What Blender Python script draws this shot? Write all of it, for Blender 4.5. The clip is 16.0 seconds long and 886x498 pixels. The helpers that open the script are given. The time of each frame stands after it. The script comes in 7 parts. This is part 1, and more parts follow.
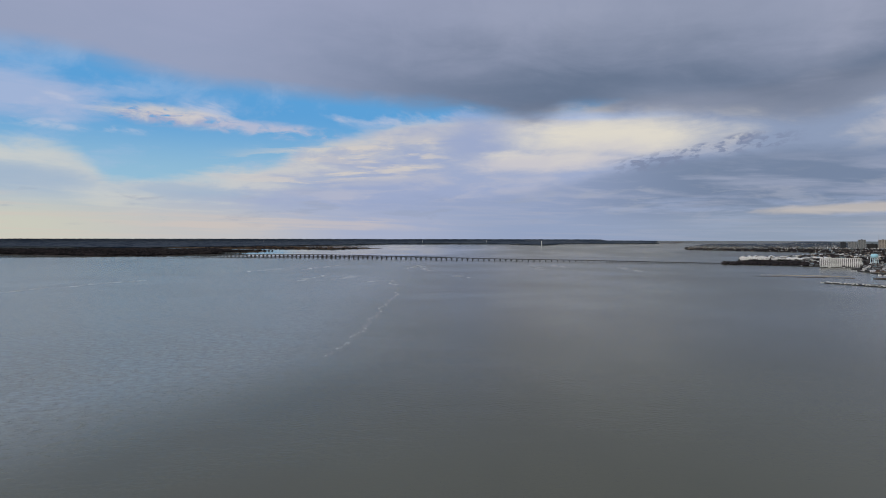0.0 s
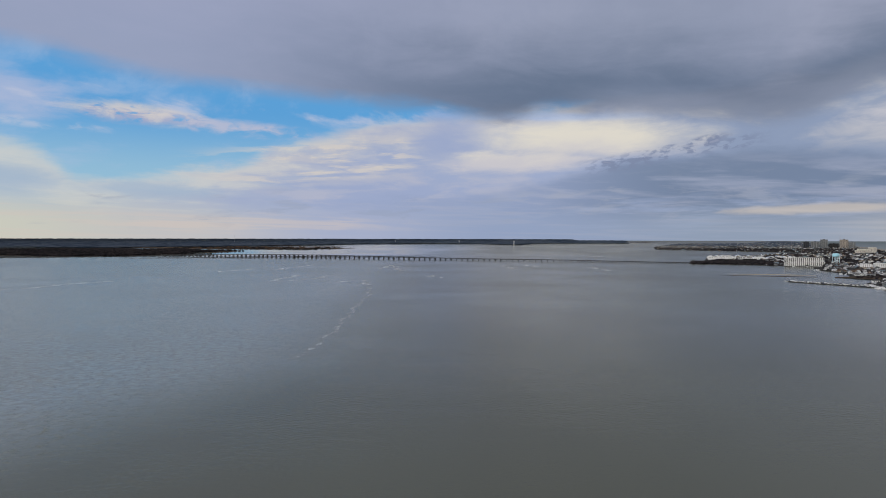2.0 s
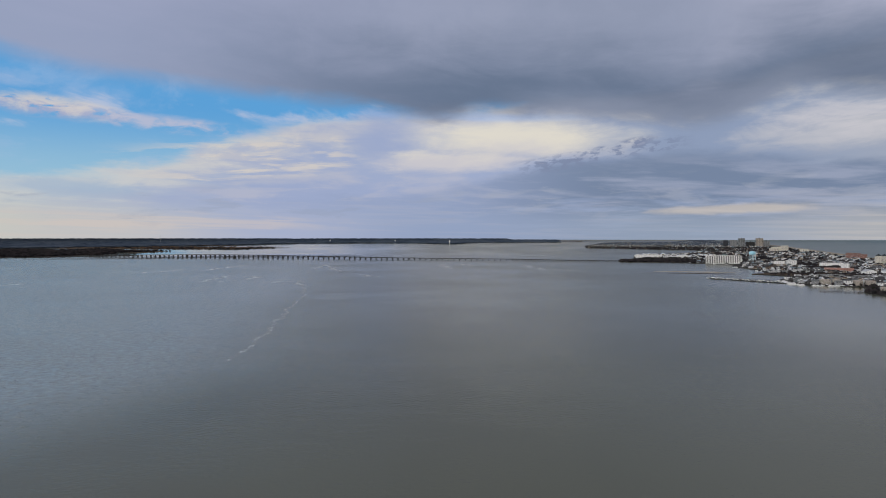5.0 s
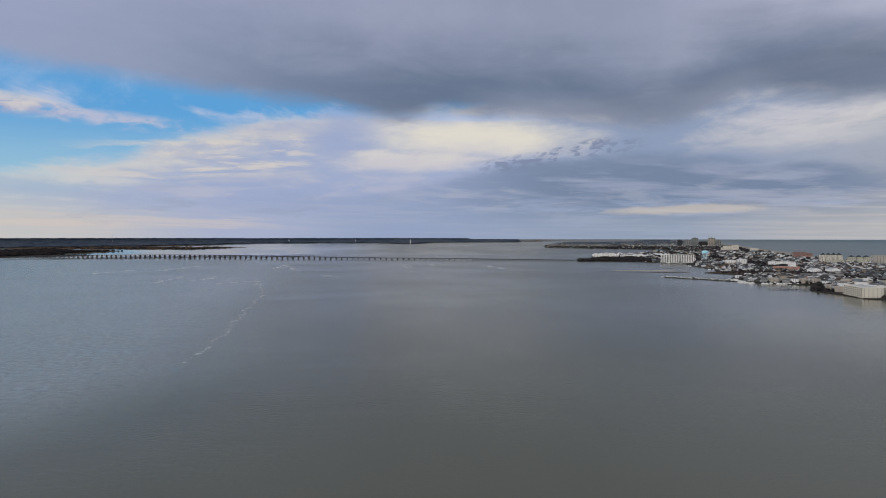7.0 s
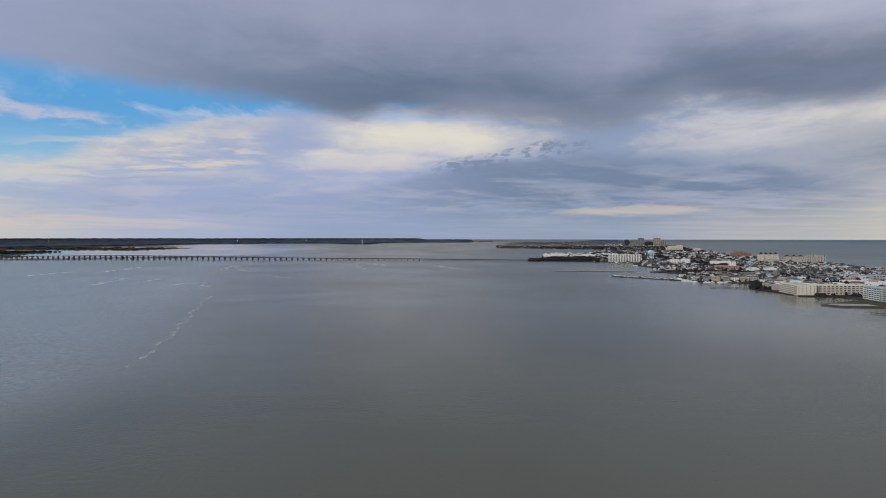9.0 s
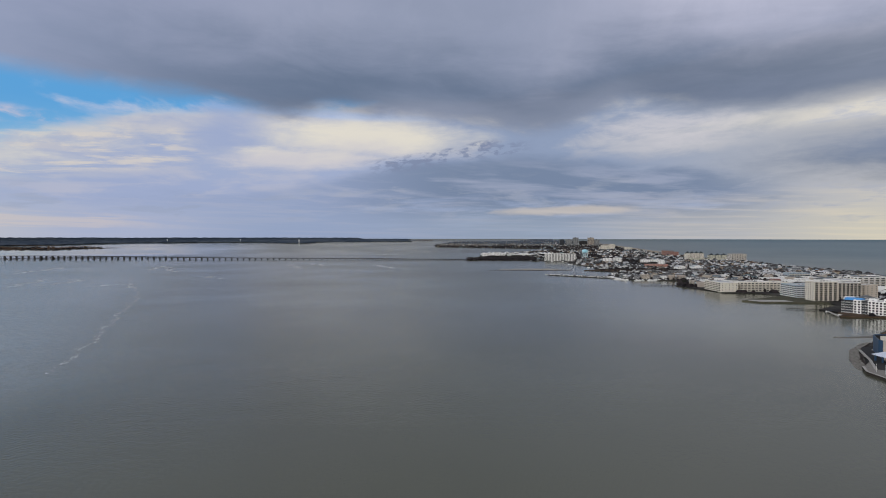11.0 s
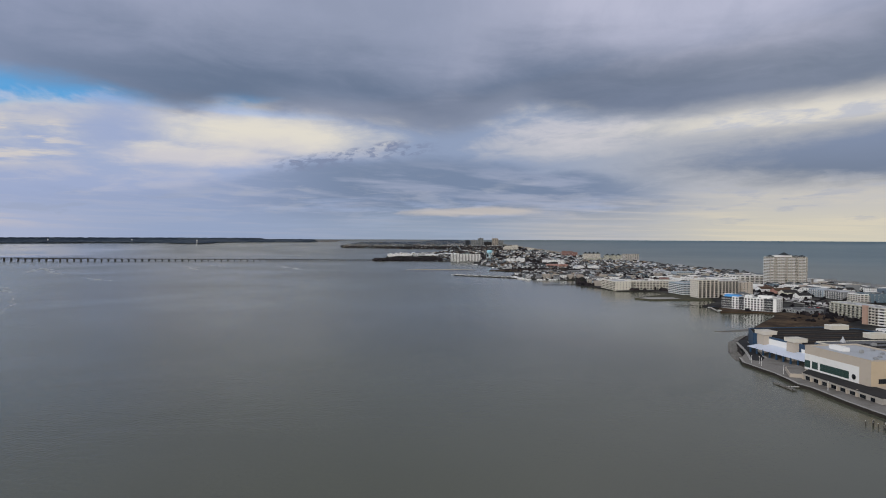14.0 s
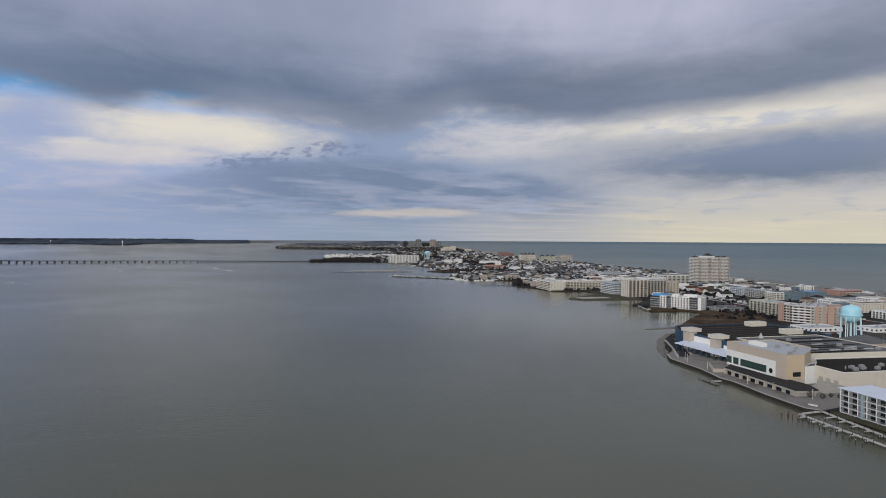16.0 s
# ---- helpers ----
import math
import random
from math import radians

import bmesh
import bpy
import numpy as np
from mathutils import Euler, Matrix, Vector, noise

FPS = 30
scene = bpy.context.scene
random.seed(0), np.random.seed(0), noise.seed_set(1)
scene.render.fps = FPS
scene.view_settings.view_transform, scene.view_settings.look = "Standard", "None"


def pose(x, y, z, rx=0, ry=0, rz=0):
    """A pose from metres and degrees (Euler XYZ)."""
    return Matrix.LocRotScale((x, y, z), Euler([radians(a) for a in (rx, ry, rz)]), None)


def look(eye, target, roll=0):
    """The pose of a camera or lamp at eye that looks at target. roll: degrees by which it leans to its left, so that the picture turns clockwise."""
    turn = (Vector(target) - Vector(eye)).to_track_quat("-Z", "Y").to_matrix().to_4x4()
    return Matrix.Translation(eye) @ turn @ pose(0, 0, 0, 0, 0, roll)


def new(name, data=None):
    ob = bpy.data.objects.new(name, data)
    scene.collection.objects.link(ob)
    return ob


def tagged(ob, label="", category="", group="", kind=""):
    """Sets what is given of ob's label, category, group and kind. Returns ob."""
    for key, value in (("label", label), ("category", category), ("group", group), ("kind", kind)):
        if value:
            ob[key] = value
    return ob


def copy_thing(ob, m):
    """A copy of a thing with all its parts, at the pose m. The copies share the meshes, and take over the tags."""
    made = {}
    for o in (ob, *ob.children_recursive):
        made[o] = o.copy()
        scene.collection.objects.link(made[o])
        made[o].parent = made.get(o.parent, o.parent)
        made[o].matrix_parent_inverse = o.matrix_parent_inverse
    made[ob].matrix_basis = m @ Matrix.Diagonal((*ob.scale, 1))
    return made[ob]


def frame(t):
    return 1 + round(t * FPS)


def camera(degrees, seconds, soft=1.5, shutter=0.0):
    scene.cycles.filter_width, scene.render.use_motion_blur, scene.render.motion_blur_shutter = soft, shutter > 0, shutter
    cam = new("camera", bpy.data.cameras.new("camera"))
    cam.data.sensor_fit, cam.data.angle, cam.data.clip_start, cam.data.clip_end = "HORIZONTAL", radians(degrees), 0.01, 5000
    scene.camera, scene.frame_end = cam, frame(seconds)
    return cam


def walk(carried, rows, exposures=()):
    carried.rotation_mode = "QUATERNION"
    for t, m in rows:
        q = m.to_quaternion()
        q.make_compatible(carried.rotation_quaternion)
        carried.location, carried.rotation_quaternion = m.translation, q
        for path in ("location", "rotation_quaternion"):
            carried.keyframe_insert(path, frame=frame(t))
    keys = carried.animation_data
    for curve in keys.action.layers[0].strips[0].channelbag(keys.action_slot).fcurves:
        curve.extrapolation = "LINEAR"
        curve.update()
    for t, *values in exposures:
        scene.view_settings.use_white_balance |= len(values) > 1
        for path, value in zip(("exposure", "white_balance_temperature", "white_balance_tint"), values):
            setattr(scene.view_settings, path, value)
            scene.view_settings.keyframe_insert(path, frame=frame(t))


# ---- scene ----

# The camera hovers over the bay and pans to its right.
EYE = 95.0
cam = camera(69.98, 16.0, soft=1.0)
PAN = [
    (0.0, 0.000, -0.996, 0.102),
    (0.5, 0.544, -0.998, 0.112),
    (1.0, 1.131, -1.000, 0.114),
    (1.5, 1.761, -1.001, 0.112),
    (2.0, 2.448, -1.007, 0.102),
    (2.5, 3.259, -1.018, 0.086),
    (3.0, 4.224, -1.016, 0.068),
    (3.5, 5.218, -1.026, 0.050),
    (4.0, 6.224, -1.034, 0.035),
    (6.5, 11.008, -1.098, 0.017),
    (7.0, 11.797, -1.094, 0.014),
    (7.5, 12.596, -1.088, 0.014),
    (8.0, 13.622, -1.078, 0.019),
    (10.5, 20.288, -1.109, 0.025),
    (11.0, 21.660, -1.123, 0.050),
    (11.5, 23.055, -1.135, 0.086),
    (12.0, 24.467, -1.130, 0.121),
    (12.5, 25.869, -1.118, 0.152),
    (13.0, 27.251, -1.110, 0.172),
    (13.5, 28.666, -1.092, 0.185),
    (14.0, 30.089, -1.054, 0.208),
    (14.5, 31.482, -1.024, 0.231),
    (15.0, 32.883, -0.989, 0.247),
    (15.5, 34.293, -0.962, 0.256),
    (16.0, 35.709, -0.931, 0.268),
]
walk(cam, [(t, pose(0, 0, EYE, 90 + pitch, -roll, -turn)) for t, turn, pitch, roll in PAN], [(0.0, -0.04), (16.0, 0.01)])

# ---- node helpers ----
class Net:
    """Short ways to write a node tree."""

    def __init__(self, tree):
        self.tree = tree
        self.made = 0

    def node(self, kind):
        n = self.tree.nodes.new(kind)
        n.location = (180 * (self.made % 40), -220 * (self.made // 40))
        self.made += 1
        return n

    def put(self, value, socket):
        if isinstance(value, bpy.types.NodeSocket):
            self.tree.links.new(value, socket)
        elif isinstance(value, (tuple, list)) and socket.type == "RGBA" and len(value) == 3:
            socket.default_value = (*value, 1.0)
        else:
            socket.default_value = value

    def math(self, op, a, b=0.0, c=0.0, clamp=False):
        n = self.node("ShaderNodeMath")
        n.operation, n.use_clamp = op, clamp
        self.put(a, n.inputs[0]), self.put(b, n.inputs[1]), self.put(c, n.inputs[2])
        return n.outputs[0]

    def add(self, a, b):
        return self.math("ADD", a, b)

    def sub(self, a, b):
        return self.math("SUBTRACT", a, b)

    def mul(self, a, b):
        return self.math("MULTIPLY", a, b)

    def fma(self, a, b, c):
        return self.math("MULTIPLY_ADD", a, b, c)

    def step(self, value, low, high, to_low=0.0, to_high=1.0):
        """Smooth change from to_low at low to to_high at high."""
        n = self.node("ShaderNodeMapRange")
        n.interpolation_type = "SMOOTHSTEP"
        for k, v in enumerate((value, low, high, to_low, to_high)):
            self.put(v, n.inputs[k])
        return n.outputs[0]

    def mix(self, f, a, b, blend="MIX"):
        n = self.node("ShaderNodeMix")
        n.data_type, n.blend_type = "RGBA", blend
        self.put(f, n.inputs[0]), self.put(a, n.inputs[6]), self.put(b, n.inputs[7])
        return n.outputs[2]

    def ramp(self, value, stops, interpolation="B_SPLINE" and "EASE"):
        n = self.node("ShaderNodeValToRGB")
        n.color_ramp.interpolation = interpolation
        el = n.color_ramp.elements
        while len(el) < len(stops):
            el.new(0.5)
        for e, (at, col) in zip(el, stops):
            e.position = at
            e.color = (*col, 1) if isinstance(col, tuple) else (col, col, col, 1)
        self.put(value, n.inputs[0])
        return n.outputs[0]

    def vec(self, x, y, z=0.0):
        n = self.node("ShaderNodeCombineXYZ")
        for k, v in enumerate((x, y, z)):
            self.put(v, n.inputs[k])
        return n.outputs[0]

    def xyz(self, v):
        n = self.node("ShaderNodeSeparateXYZ")
        self.put(v, n.inputs[0])
        return n.outputs[0], n.outputs[1], n.outputs[2]

    def noise(self, v, scale=1.0, detail=4.0, rough=0.55, warp=0.0):
        n = self.node("ShaderNodeTexNoise")
        self.put(v, n.inputs["Vector"])
        n.inputs["Scale"].default_value, n.inputs["Detail"].default_value = scale, detail
        n.inputs["Roughness"].default_value, n.inputs["Distortion"].default_value = rough, warp
        return n.outputs["Fac"]


def srgb(r, g, b):
    """A linear colour from 0..255 display values."""
    return tuple(((c / 255) / 12.92 if c / 255 <= 0.04045 else ((c / 255 + 0.055) / 1.055) ** 2.4) for c in (r, g, b))


# ---- world: winter sky with a broken overcast ----
SUN_TURN, SUN_HEIGHT = -112.0, 13.0  # degrees from +y to the right, degrees up


def build_sky():
    world = bpy.data.worlds.new("world")
    scene.world = world
    world.use_nodes = True
    tree = world.node_tree
    tree.nodes.clear()
    n = Net(tree)
    co = n.node("ShaderNodeTexCoord").outputs["Generated"]
    x, y, z = n.xyz(co)
    az = n.mul(n.math("ARCTAN2", x, y), 180 / math.pi)
    el = n.mul(n.math("ARCSINE", z), 180 / math.pi)
    # streaky warp: long in azimuth, short in height
    sv = n.vec(n.mul(az, 0.055), n.mul(el, 0.22), 1.7)
    w1 = n.sub(n.noise(sv, 1.0, 5, 0.6), 0.5)
    w2 = n.sub(n.noise(sv, 2.7, 5, 0.62), 0.5)
    fine = n.sub(n.noise(n.vec(n.mul(az, 0.22), n.mul(el, 0.70), 4.2), 1.0, 7.0, 0.62, 0.4), 0.5)
    streak = n.noise(n.vec(n.mul(az, 0.07), n.fma(az, -0.06, n.mul(el, 0.9)), 7.7), 1.0, 5, 0.58, 0.2)

    def along(stops, lo, hi):
        """A height in degrees for each azimuth (-50..90), as a ramp."""
        pos = n.math("DIVIDE", n.add(az, 50.0), 140.0)
        v = n.ramp(pos, [((a + 50) / 140, (h - lo) / (hi - lo)) for a, h in stops], "CARDINAL")
        return n.fma(v, hi - lo, lo)

    s2 = n.noise(n.vec(n.mul(az, 0.21), n.fma(az, -0.04, n.mul(el, 1.05)), 12.3), 1.0, 7.0, 0.60, 0.35)
    s3 = n.noise(n.vec(n.mul(az, 0.12), n.fma(az, 0.03, n.mul(el, 0.42)), 21.0), 1.0, 7.0, 0.60, 0.5)
    tuft = n.noise(n.vec(n.mul(az, 1.0), n.fma(az, -0.2, n.mul(el, 2.3)), 31.0), 1.0, 5.0, 0.55, 0.3)

    def blob(a0, e0, ra, re, tilt=0.0, rag=0.5):
        """A ragged soft spot: 1 inside, 0 outside."""
        da = n.math("DIVIDE", n.sub(az, a0), ra)
        de = n.math("DIVIDE", n.fma(n.sub(az, a0), -tilt, n.sub(el, e0)), re)
        q = n.math("SQRT", n.add(n.mul(da, da), n.mul(de, de)))
        return n.step(n.fma(fine, rag * 1.6, n.fma(n.sub(s2, 0.5), rag, q)), 1.28, 0.34)

    # coordinates that crowd together towards the horizon, as flat cloud sheets do
    depth = n.math("DIVIDE", 60.0, n.add(el, 4.0))
    sheet = n.noise(n.vec(n.fma(az, 0.16, n.mul(depth, 0.05)), n.fma(az, 0.02, depth), 3.3), 1.0, 7.0, 0.60, 0.3)
    strand = n.noise(n.vec(n.mul(az, 0.09), n.fma(az, -0.05, n.mul(depth, 1.05)), 17.0), 1.0, 6.0, 0.58, 0.25)
    wisp = n.noise(n.vec(n.mul(az, 0.13), n.fma(az, -0.06, n.mul(el, 1.25)), 41.0), 1.0, 7.0, 0.62, 0.3)
    lump = n.noise(n.vec(n.mul(az, 0.34), n.mul(el, 0.95), 14.0), 1.0, 6.0, 0.58, 0.5)

    # clear air
    sky = n.node("ShaderNodeTexSky")
    sky.sky_type, sky.sun_disc = "NISHITA", False
    sky.sun_elevation, sky.sun_rotation = radians(SUN_HEIGHT), radians(SUN_TURN)
    sky.air_density, sky.dust_density, sky.ozone_density = 1.0, 0.3, 2.0
    col = n.mix(1.0, sky.outputs[0], (0.055, 0.062, 0.066), "MULTIPLY")
    col = n.mix(0.88, col, n.mix(n.step(el, 4.5, 11.0), srgb(152, 196, 224), srgb(94, 166, 224)))

    # veils and wisps inside the blue gap
    col = n.mix(n.mul(n.step(sheet, 0.46, 0.70), 0.35), col, srgb(178, 194, 222))
    col = n.mix(n.mul(blob(-33.8, 10.7, 7.0, 1.9, 0.0, 0.7), 0.8), col, srgb(174, 186, 216))
    col = n.mix(n.mul(n.mul(n.step(strand, 0.52, 0.66), n.step(n.math("ABSOLUTE", n.sub(el, 10.9)), 1.5, 0.5)), 0.7), col, srgb(196, 200, 218))
    curl = blob(-23.6, 9.9, 5.2, 0.85, -0.07, 0.8)
    col = n.mix(n.mul(n.mul(curl, n.step(n.fma(n.sub(tuft, 0.5), 0.5, lump), 0.30, 0.48)), 0.92), col, n.mix(n.step(n.fma(n.sub(el, 9.9), 0.16, lump), 0.42, 0.60), srgb(170, 174, 200), srgb(212, 205, 202)))
    col = n.mix(n.mul(n.mul(blob(-14.5, 9.25, 6.5, 0.7, -0.05, 0.8), n.step(lump, 0.34, 0.56)), 0.85), col, srgb(188, 190, 210))
    col = n.mix(n.mul(n.mul(blob(-30.5, 8.6, 5.5, 0.4, 0.0, 0.9), n.step(lump, 0.4, 0.6)), 0.6), col, srgb(184, 196, 218))

    # middle cloud layer, cream on its upper edge and lavender below
    top = along([(-50, 7.8), (-36, 7.4), (-32, 7.0), (-29.6, 6.2), (-28, 5.0), (-26.5, 4.8), (-22, 5.1), (-19, 5.7), (-16.6, 6.1), (-13.3, 7.2), (-8.3, 8.5), (-4.3, 9.7), (0.8, 10.4), (6, 10.8), (14, 11.6), (40, 14), (90, 20)], 0, 20)
    d = n.sub(n.add(top, n.fma(w2, 1.0, n.fma(fine, 1.8, n.mul(n.sub(strand, 0.5), 1.6)))), el)
    cover = n.step(d, -0.7, 0.8)
    cream = n.mix(n.step(az, -34, 4), srgb(208, 210, 206), srgb(216, 210, 202))
    body = n.mix(n.step(az, -34, -4), srgb(176, 192, 206), srgb(160, 173, 204))
    body = n.mix(n.step(az, 10, 30), body, srgb(142, 157, 185))
    body = n.mix(n.step(az, 32, 64), body, srgb(194, 192, 190))
    light = n.step(n.fma(n.sub(strand, 0.5), 7.0, n.fma(n.sub(sheet, 0.5), 5.0, d)), 3.4, 0.2)
    col = n.mix(cover, col, n.mix(n.mul(light, 0.7), body, cream))
    ribs = n.mul(n.mul(n.step(n.fma(n.sub(wisp, 0.5), 1.1, strand), 0.44, 0.62), n.step(n.math("ABSOLUTE", n.fma(az, -0.12, n.sub(el, 7.6))), 2.6, 1.0)), n.mul(n.step(az, -22, -12), n.step(az, 3.0, -3.0)))
    col = n.mix(n.mul(ribs, 0.8), col, srgb(216, 208, 199))
    grey = n.mul(n.mul(n.step(sheet, 0.50, 0.62), n.step(n.math("ABSOLUTE", n.sub(el, 6.4)), 3.4, 1.0)), n.mul(n.step(az, -18, -8), n.step(az, 8.0, 2.0)))
    col = n.mix(n.mul(grey, 0.6), col, srgb(162, 174, 202))
    lav = n.math("MAXIMUM", blob(3.2, 9.0, 3.6, 2.4, 0.0, 0.9), blob(-3, 3.6, 16, 1.7, 0.02, 0.9))
    col = n.mix(n.mul(lav, 0.8), col, srgb(157, 170, 203))
    haze = n.mul(n.step(sheet, 0.42, 0.66), n.mul(n.step(n.math("ABSOLUTE", n.sub(el, 4.4)), 3.2, 1.0), n.step(n.math("ABSOLUTE", az), 20.0, 8.0)))
    col = n.mix(n.mul(haze, 0.55), col, srgb(190, 190, 203))
    shade = n.math("MAXIMUM", blob(-33.5, 4.5, 5.5, 1.1, -0.05, 0.7), blob(-23.0, 3.9, 6.0, 0.8, -0.02, 0.9))
    col = n.mix(n.mul(shade, 0.7), col, srgb(160, 181, 205))

    # bright cream opening under the deck
    glow = n.math("MAXIMUM", blob(15.0, 8.7, 10.0, 1.9, -0.02, 0.5), blob(9.5, 6.9, 8.0, 1.1, 0.03, 0.8))
    col = n.mix(n.mul(glow, 0.94), col, n.mix(n.step(n.fma(n.sub(sheet, 0.5), 4.0, el), 6.3, 9.0), srgb(204, 201, 206), srgb(226, 220, 207)))
    col = n.mix(n.mul(blob(11.0, 10.7, 9.0, 0.45, -0.03, 0.5), 0.55), col, srgb(160, 186, 228))
    col = n.mix(n.mul(blob(41, 8.3, 9, 1.5, 0.06, 1.0), 0.5), col, srgb(206, 203, 204))

    # blue-grey streaks to the right of it
    bank = n.math("MAXIMUM", blob(26.0, 5.2, 12.0, 1.9, 0.05, 0.8), n.mul(blob(22, 3.4, 22, 1.3, 0.02, 1.1), 0.8))
    bank = n.math("MAXIMUM", bank, n.mul(blob(40, 3.8, 10, 1.0, -0.05, 1.0), 0.85))
    grain = n.math("MAXIMUM", n.step(s2, 0.36, 0.56), n.mul(n.step(streak, 0.40, 0.58), 0.8))
    col = n.mix(n.mul(n.mul(bank, grain), 0.85), col, n.mix(n.step(az, 2, 40), srgb(138, 153, 184), srgb(122, 137, 164)))
    wedge = blob(66.0, 6.5, 18.5, 2.6, 0.02, 0.4)
    col = n.mix(n.mul(wedge, 0.92), col, n.mix(n.step(n.fma(w1, 3.0, el), 4.5, 8.0), srgb(106, 121, 146), srgb(120, 135, 163)))

    # broad blue-grey bank with pale streaks under the puffs
    roof = along([(-50, 2), (0, 3.6), (8, 4.6), (13, 5.6), (18, 6.6), (24, 7.3), (30, 7.3), (36, 6.6), (44, 5.8), (52, 4.8), (90, 4)], 0, 20)
    shelf = n.step(n.sub(n.add(roof, n.fma(w2, 1.2, n.mul(fine, 1.6))), el), -0.3, 1.0)
    shelf = n.mul(shelf, n.mul(n.step(az, -16, 14), n.step(az, 54, 42)))
    tone = n.mix(n.step(az, 6, 24), srgb(148, 162, 194), srgb(117, 133, 160))
    tone = n.mix(n.mul(n.step(strand, 0.46, 0.68), n.step(el, 7.2, 5.2, 0.15, 0.6)), tone, srgb(168, 175, 197))
    tone = n.mix(n.mul(n.step(sheet, 0.44, 0.66), n.step(el, 4.4, 2.4)), tone, srgb(152, 166, 196))
    col = n.mix(n.mul(shelf, 0.92), col, tone)

    # small dark puffs on the upper edge of the streaks
    pline = along([(-50, 3), (8, 5.4), (13, 5.9), (16, 6.3), (20, 6.8), (24, 7.4), (27, 7.8), (33, 8.0), (90, 6)], 0, 20)
    near = n.mul(n.step(n.math("ABSOLUTE", n.fma(w2, 0.8, n.sub(el, pline))), 0.9, 0.2), n.mul(n.step(az, 13, 18), n.step(az, 30.5, 27)))
    col = n.mix(n.mul(n.mul(near, n.step(n.fma(w2, 0.5, tuft), 0.46, 0.60)), 0.85), col, srgb(126, 138, 166))
    clot = n.math("MAXIMUM", blob(24.8, 8.1, 1.8, 0.40, 0.16, 0.7), n.math("MAXIMUM", blob(22.2, 7.75, 0.7, 0.22, 0.1, 0.6), n.math("MAXIMUM", blob(20.2, 6.95, 0.9, 0.30, 0.1, 0.6), blob(17.0, 6.6, 0.8, 0.14, 0.06, 0.6))))
    col = n.mix(n.mul(n.mul(clot, n.step(tuft, 0.36, 0.60)), 0.95), col, n.mix(n.step(tuft, 0.56, 0.70), srgb(126, 137, 165), srgb(146, 154, 178)))

    # low bands and the glow over the horizon
    low = n.step(n.sub(n.add(el, n.mul(w1, 2.0)), n.step(az, -8, -34, 0.0, 0.5)), 3.6, 0.6)
    edge = n.ramp(n.math("DIVIDE", n.add(az, 50.0), 140.0), [(0.0, srgb(214, 203, 188)), ((-35 + 50) / 140, srgb(208, 206, 188)), ((-20 + 50) / 140, srgb(198, 195, 193)), ((-6 + 50) / 140, srgb(168, 177, 203)), ((8 + 50) / 140, srgb(148, 163, 193)), ((30 + 50) / 140, srgb(150, 163, 183)), ((44 + 50) / 140, srgb(180, 181, 184)), ((58 + 50) / 140, srgb(208, 202, 184)), (1.0, srgb(214, 206, 184))])
    col = n.mix(n.mul(low, 0.85), col, edge)
    warm = n.mix(n.step(az, 25, 60), srgb(212, 196, 188), srgb(226, 214, 188))
    col = n.mix(n.mul(n.mul(n.step(strand, 0.46, 0.64), n.step(el, 5.0, 2.0)), n.step(n.math("ABSOLUTE", n.sub(az, 10.0)), 22, 46, 0.05, 0.34)), col, warm)
    col = n.mix(n.mul(n.mul(blob(-16.0, 1.3, 14.0, 0.8, -0.01, 0.8), n.step(strand, 0.38, 0.56)), 0.45), col, srgb(212, 198, 189))
    col = n.mix(n.mul(blob(33.5, 2.35, 6.5, 0.45, 0.02, 1.0), 0.55), col, srgb(216, 203, 188))
    col = n.mix(n.mul(n.mul(n.step(s2, 0.5, 0.66), n.step(n.math("ABSOLUTE", n.sub(el, 3.6)), 2.6, 0.8)), n.mul(n.step(az, 4, 14), 0.25)), col, srgb(180, 183, 194))
    dull = n.mul(n.step(s2, 0.55, 0.68), n.step(n.math("ABSOLUTE", n.sub(el, 2.6)), 2.4, 0.6))
    col = n.mix(n.mul(dull, 0.35), col, srgb(150, 160, 182))

    # bright rim between the wedge and the deck, sharp along its foot
    rim = n.mul(blob(60.0, 9.7, 16.5, 1.0, 0.035, 0.5), n.step(n.fma(n.sub(strand, 0.5), 0.8, n.fma(az, -0.035, el)), 6.7, 7.2, 0.5, 1.0))
    col = n.mix(n.mul(rim, 0.92), col, n.mix(n.step(n.fma(n.sub(strand, 0.5), 0.6, s2), 0.36, 0.58), srgb(190, 193, 203), srgb(222, 217, 207)))
    lift = n.mul(blob(41.5, 9.3, 6.5, 1.7, 0.04, 1.0), n.step(s2, 0.34, 0.58))
    col = n.mix(n.mul(lift, 0.75), col, srgb(204, 202, 208))

    # the heavy deck above
    under = along([(-50, 13.8), (-36, 13.5), (-31, 13.6), (-26, 13.0), (-20, 12.4), (-12, 12.2), (-4, 11.7), (2, 11.4), (6, 10.6), (8.5, 10.4), (11, 11.0), (15, 10.7), (20, 10.2), (25, 9.6), (30, 8.9), (33, 9.6), (37, 11.2), (42, 10.8), (46, 10.2), (51, 10.2), (56, 10.6), (64, 11.2), (71, 11.9), (90, 13)], 0, 25)
    over = n.sub(n.fma(w1, 1.3, n.fma(fine, 0.9, n.fma(n.sub(s3, 0.5), 0.8, el))), under)
    deck = n.step(over, -0.6, n.step(az, -30, 6, 1.7, 1.3))
    dark = n.mix(n.step(az, -24, 11), srgb(152, 161, 188), srgb(104, 117, 140))
    dark = n.mix(n.step(az, 40, 62), dark, srgb(116, 127, 147))
    belly = n.mul(n.mul(n.step(az, 12, 20), n.step(az, 42, 34)), n.step(over, 3.2, 0.9))
    dark = n.mix(n.mul(belly, 0.75), dark, srgb(136, 145, 166))
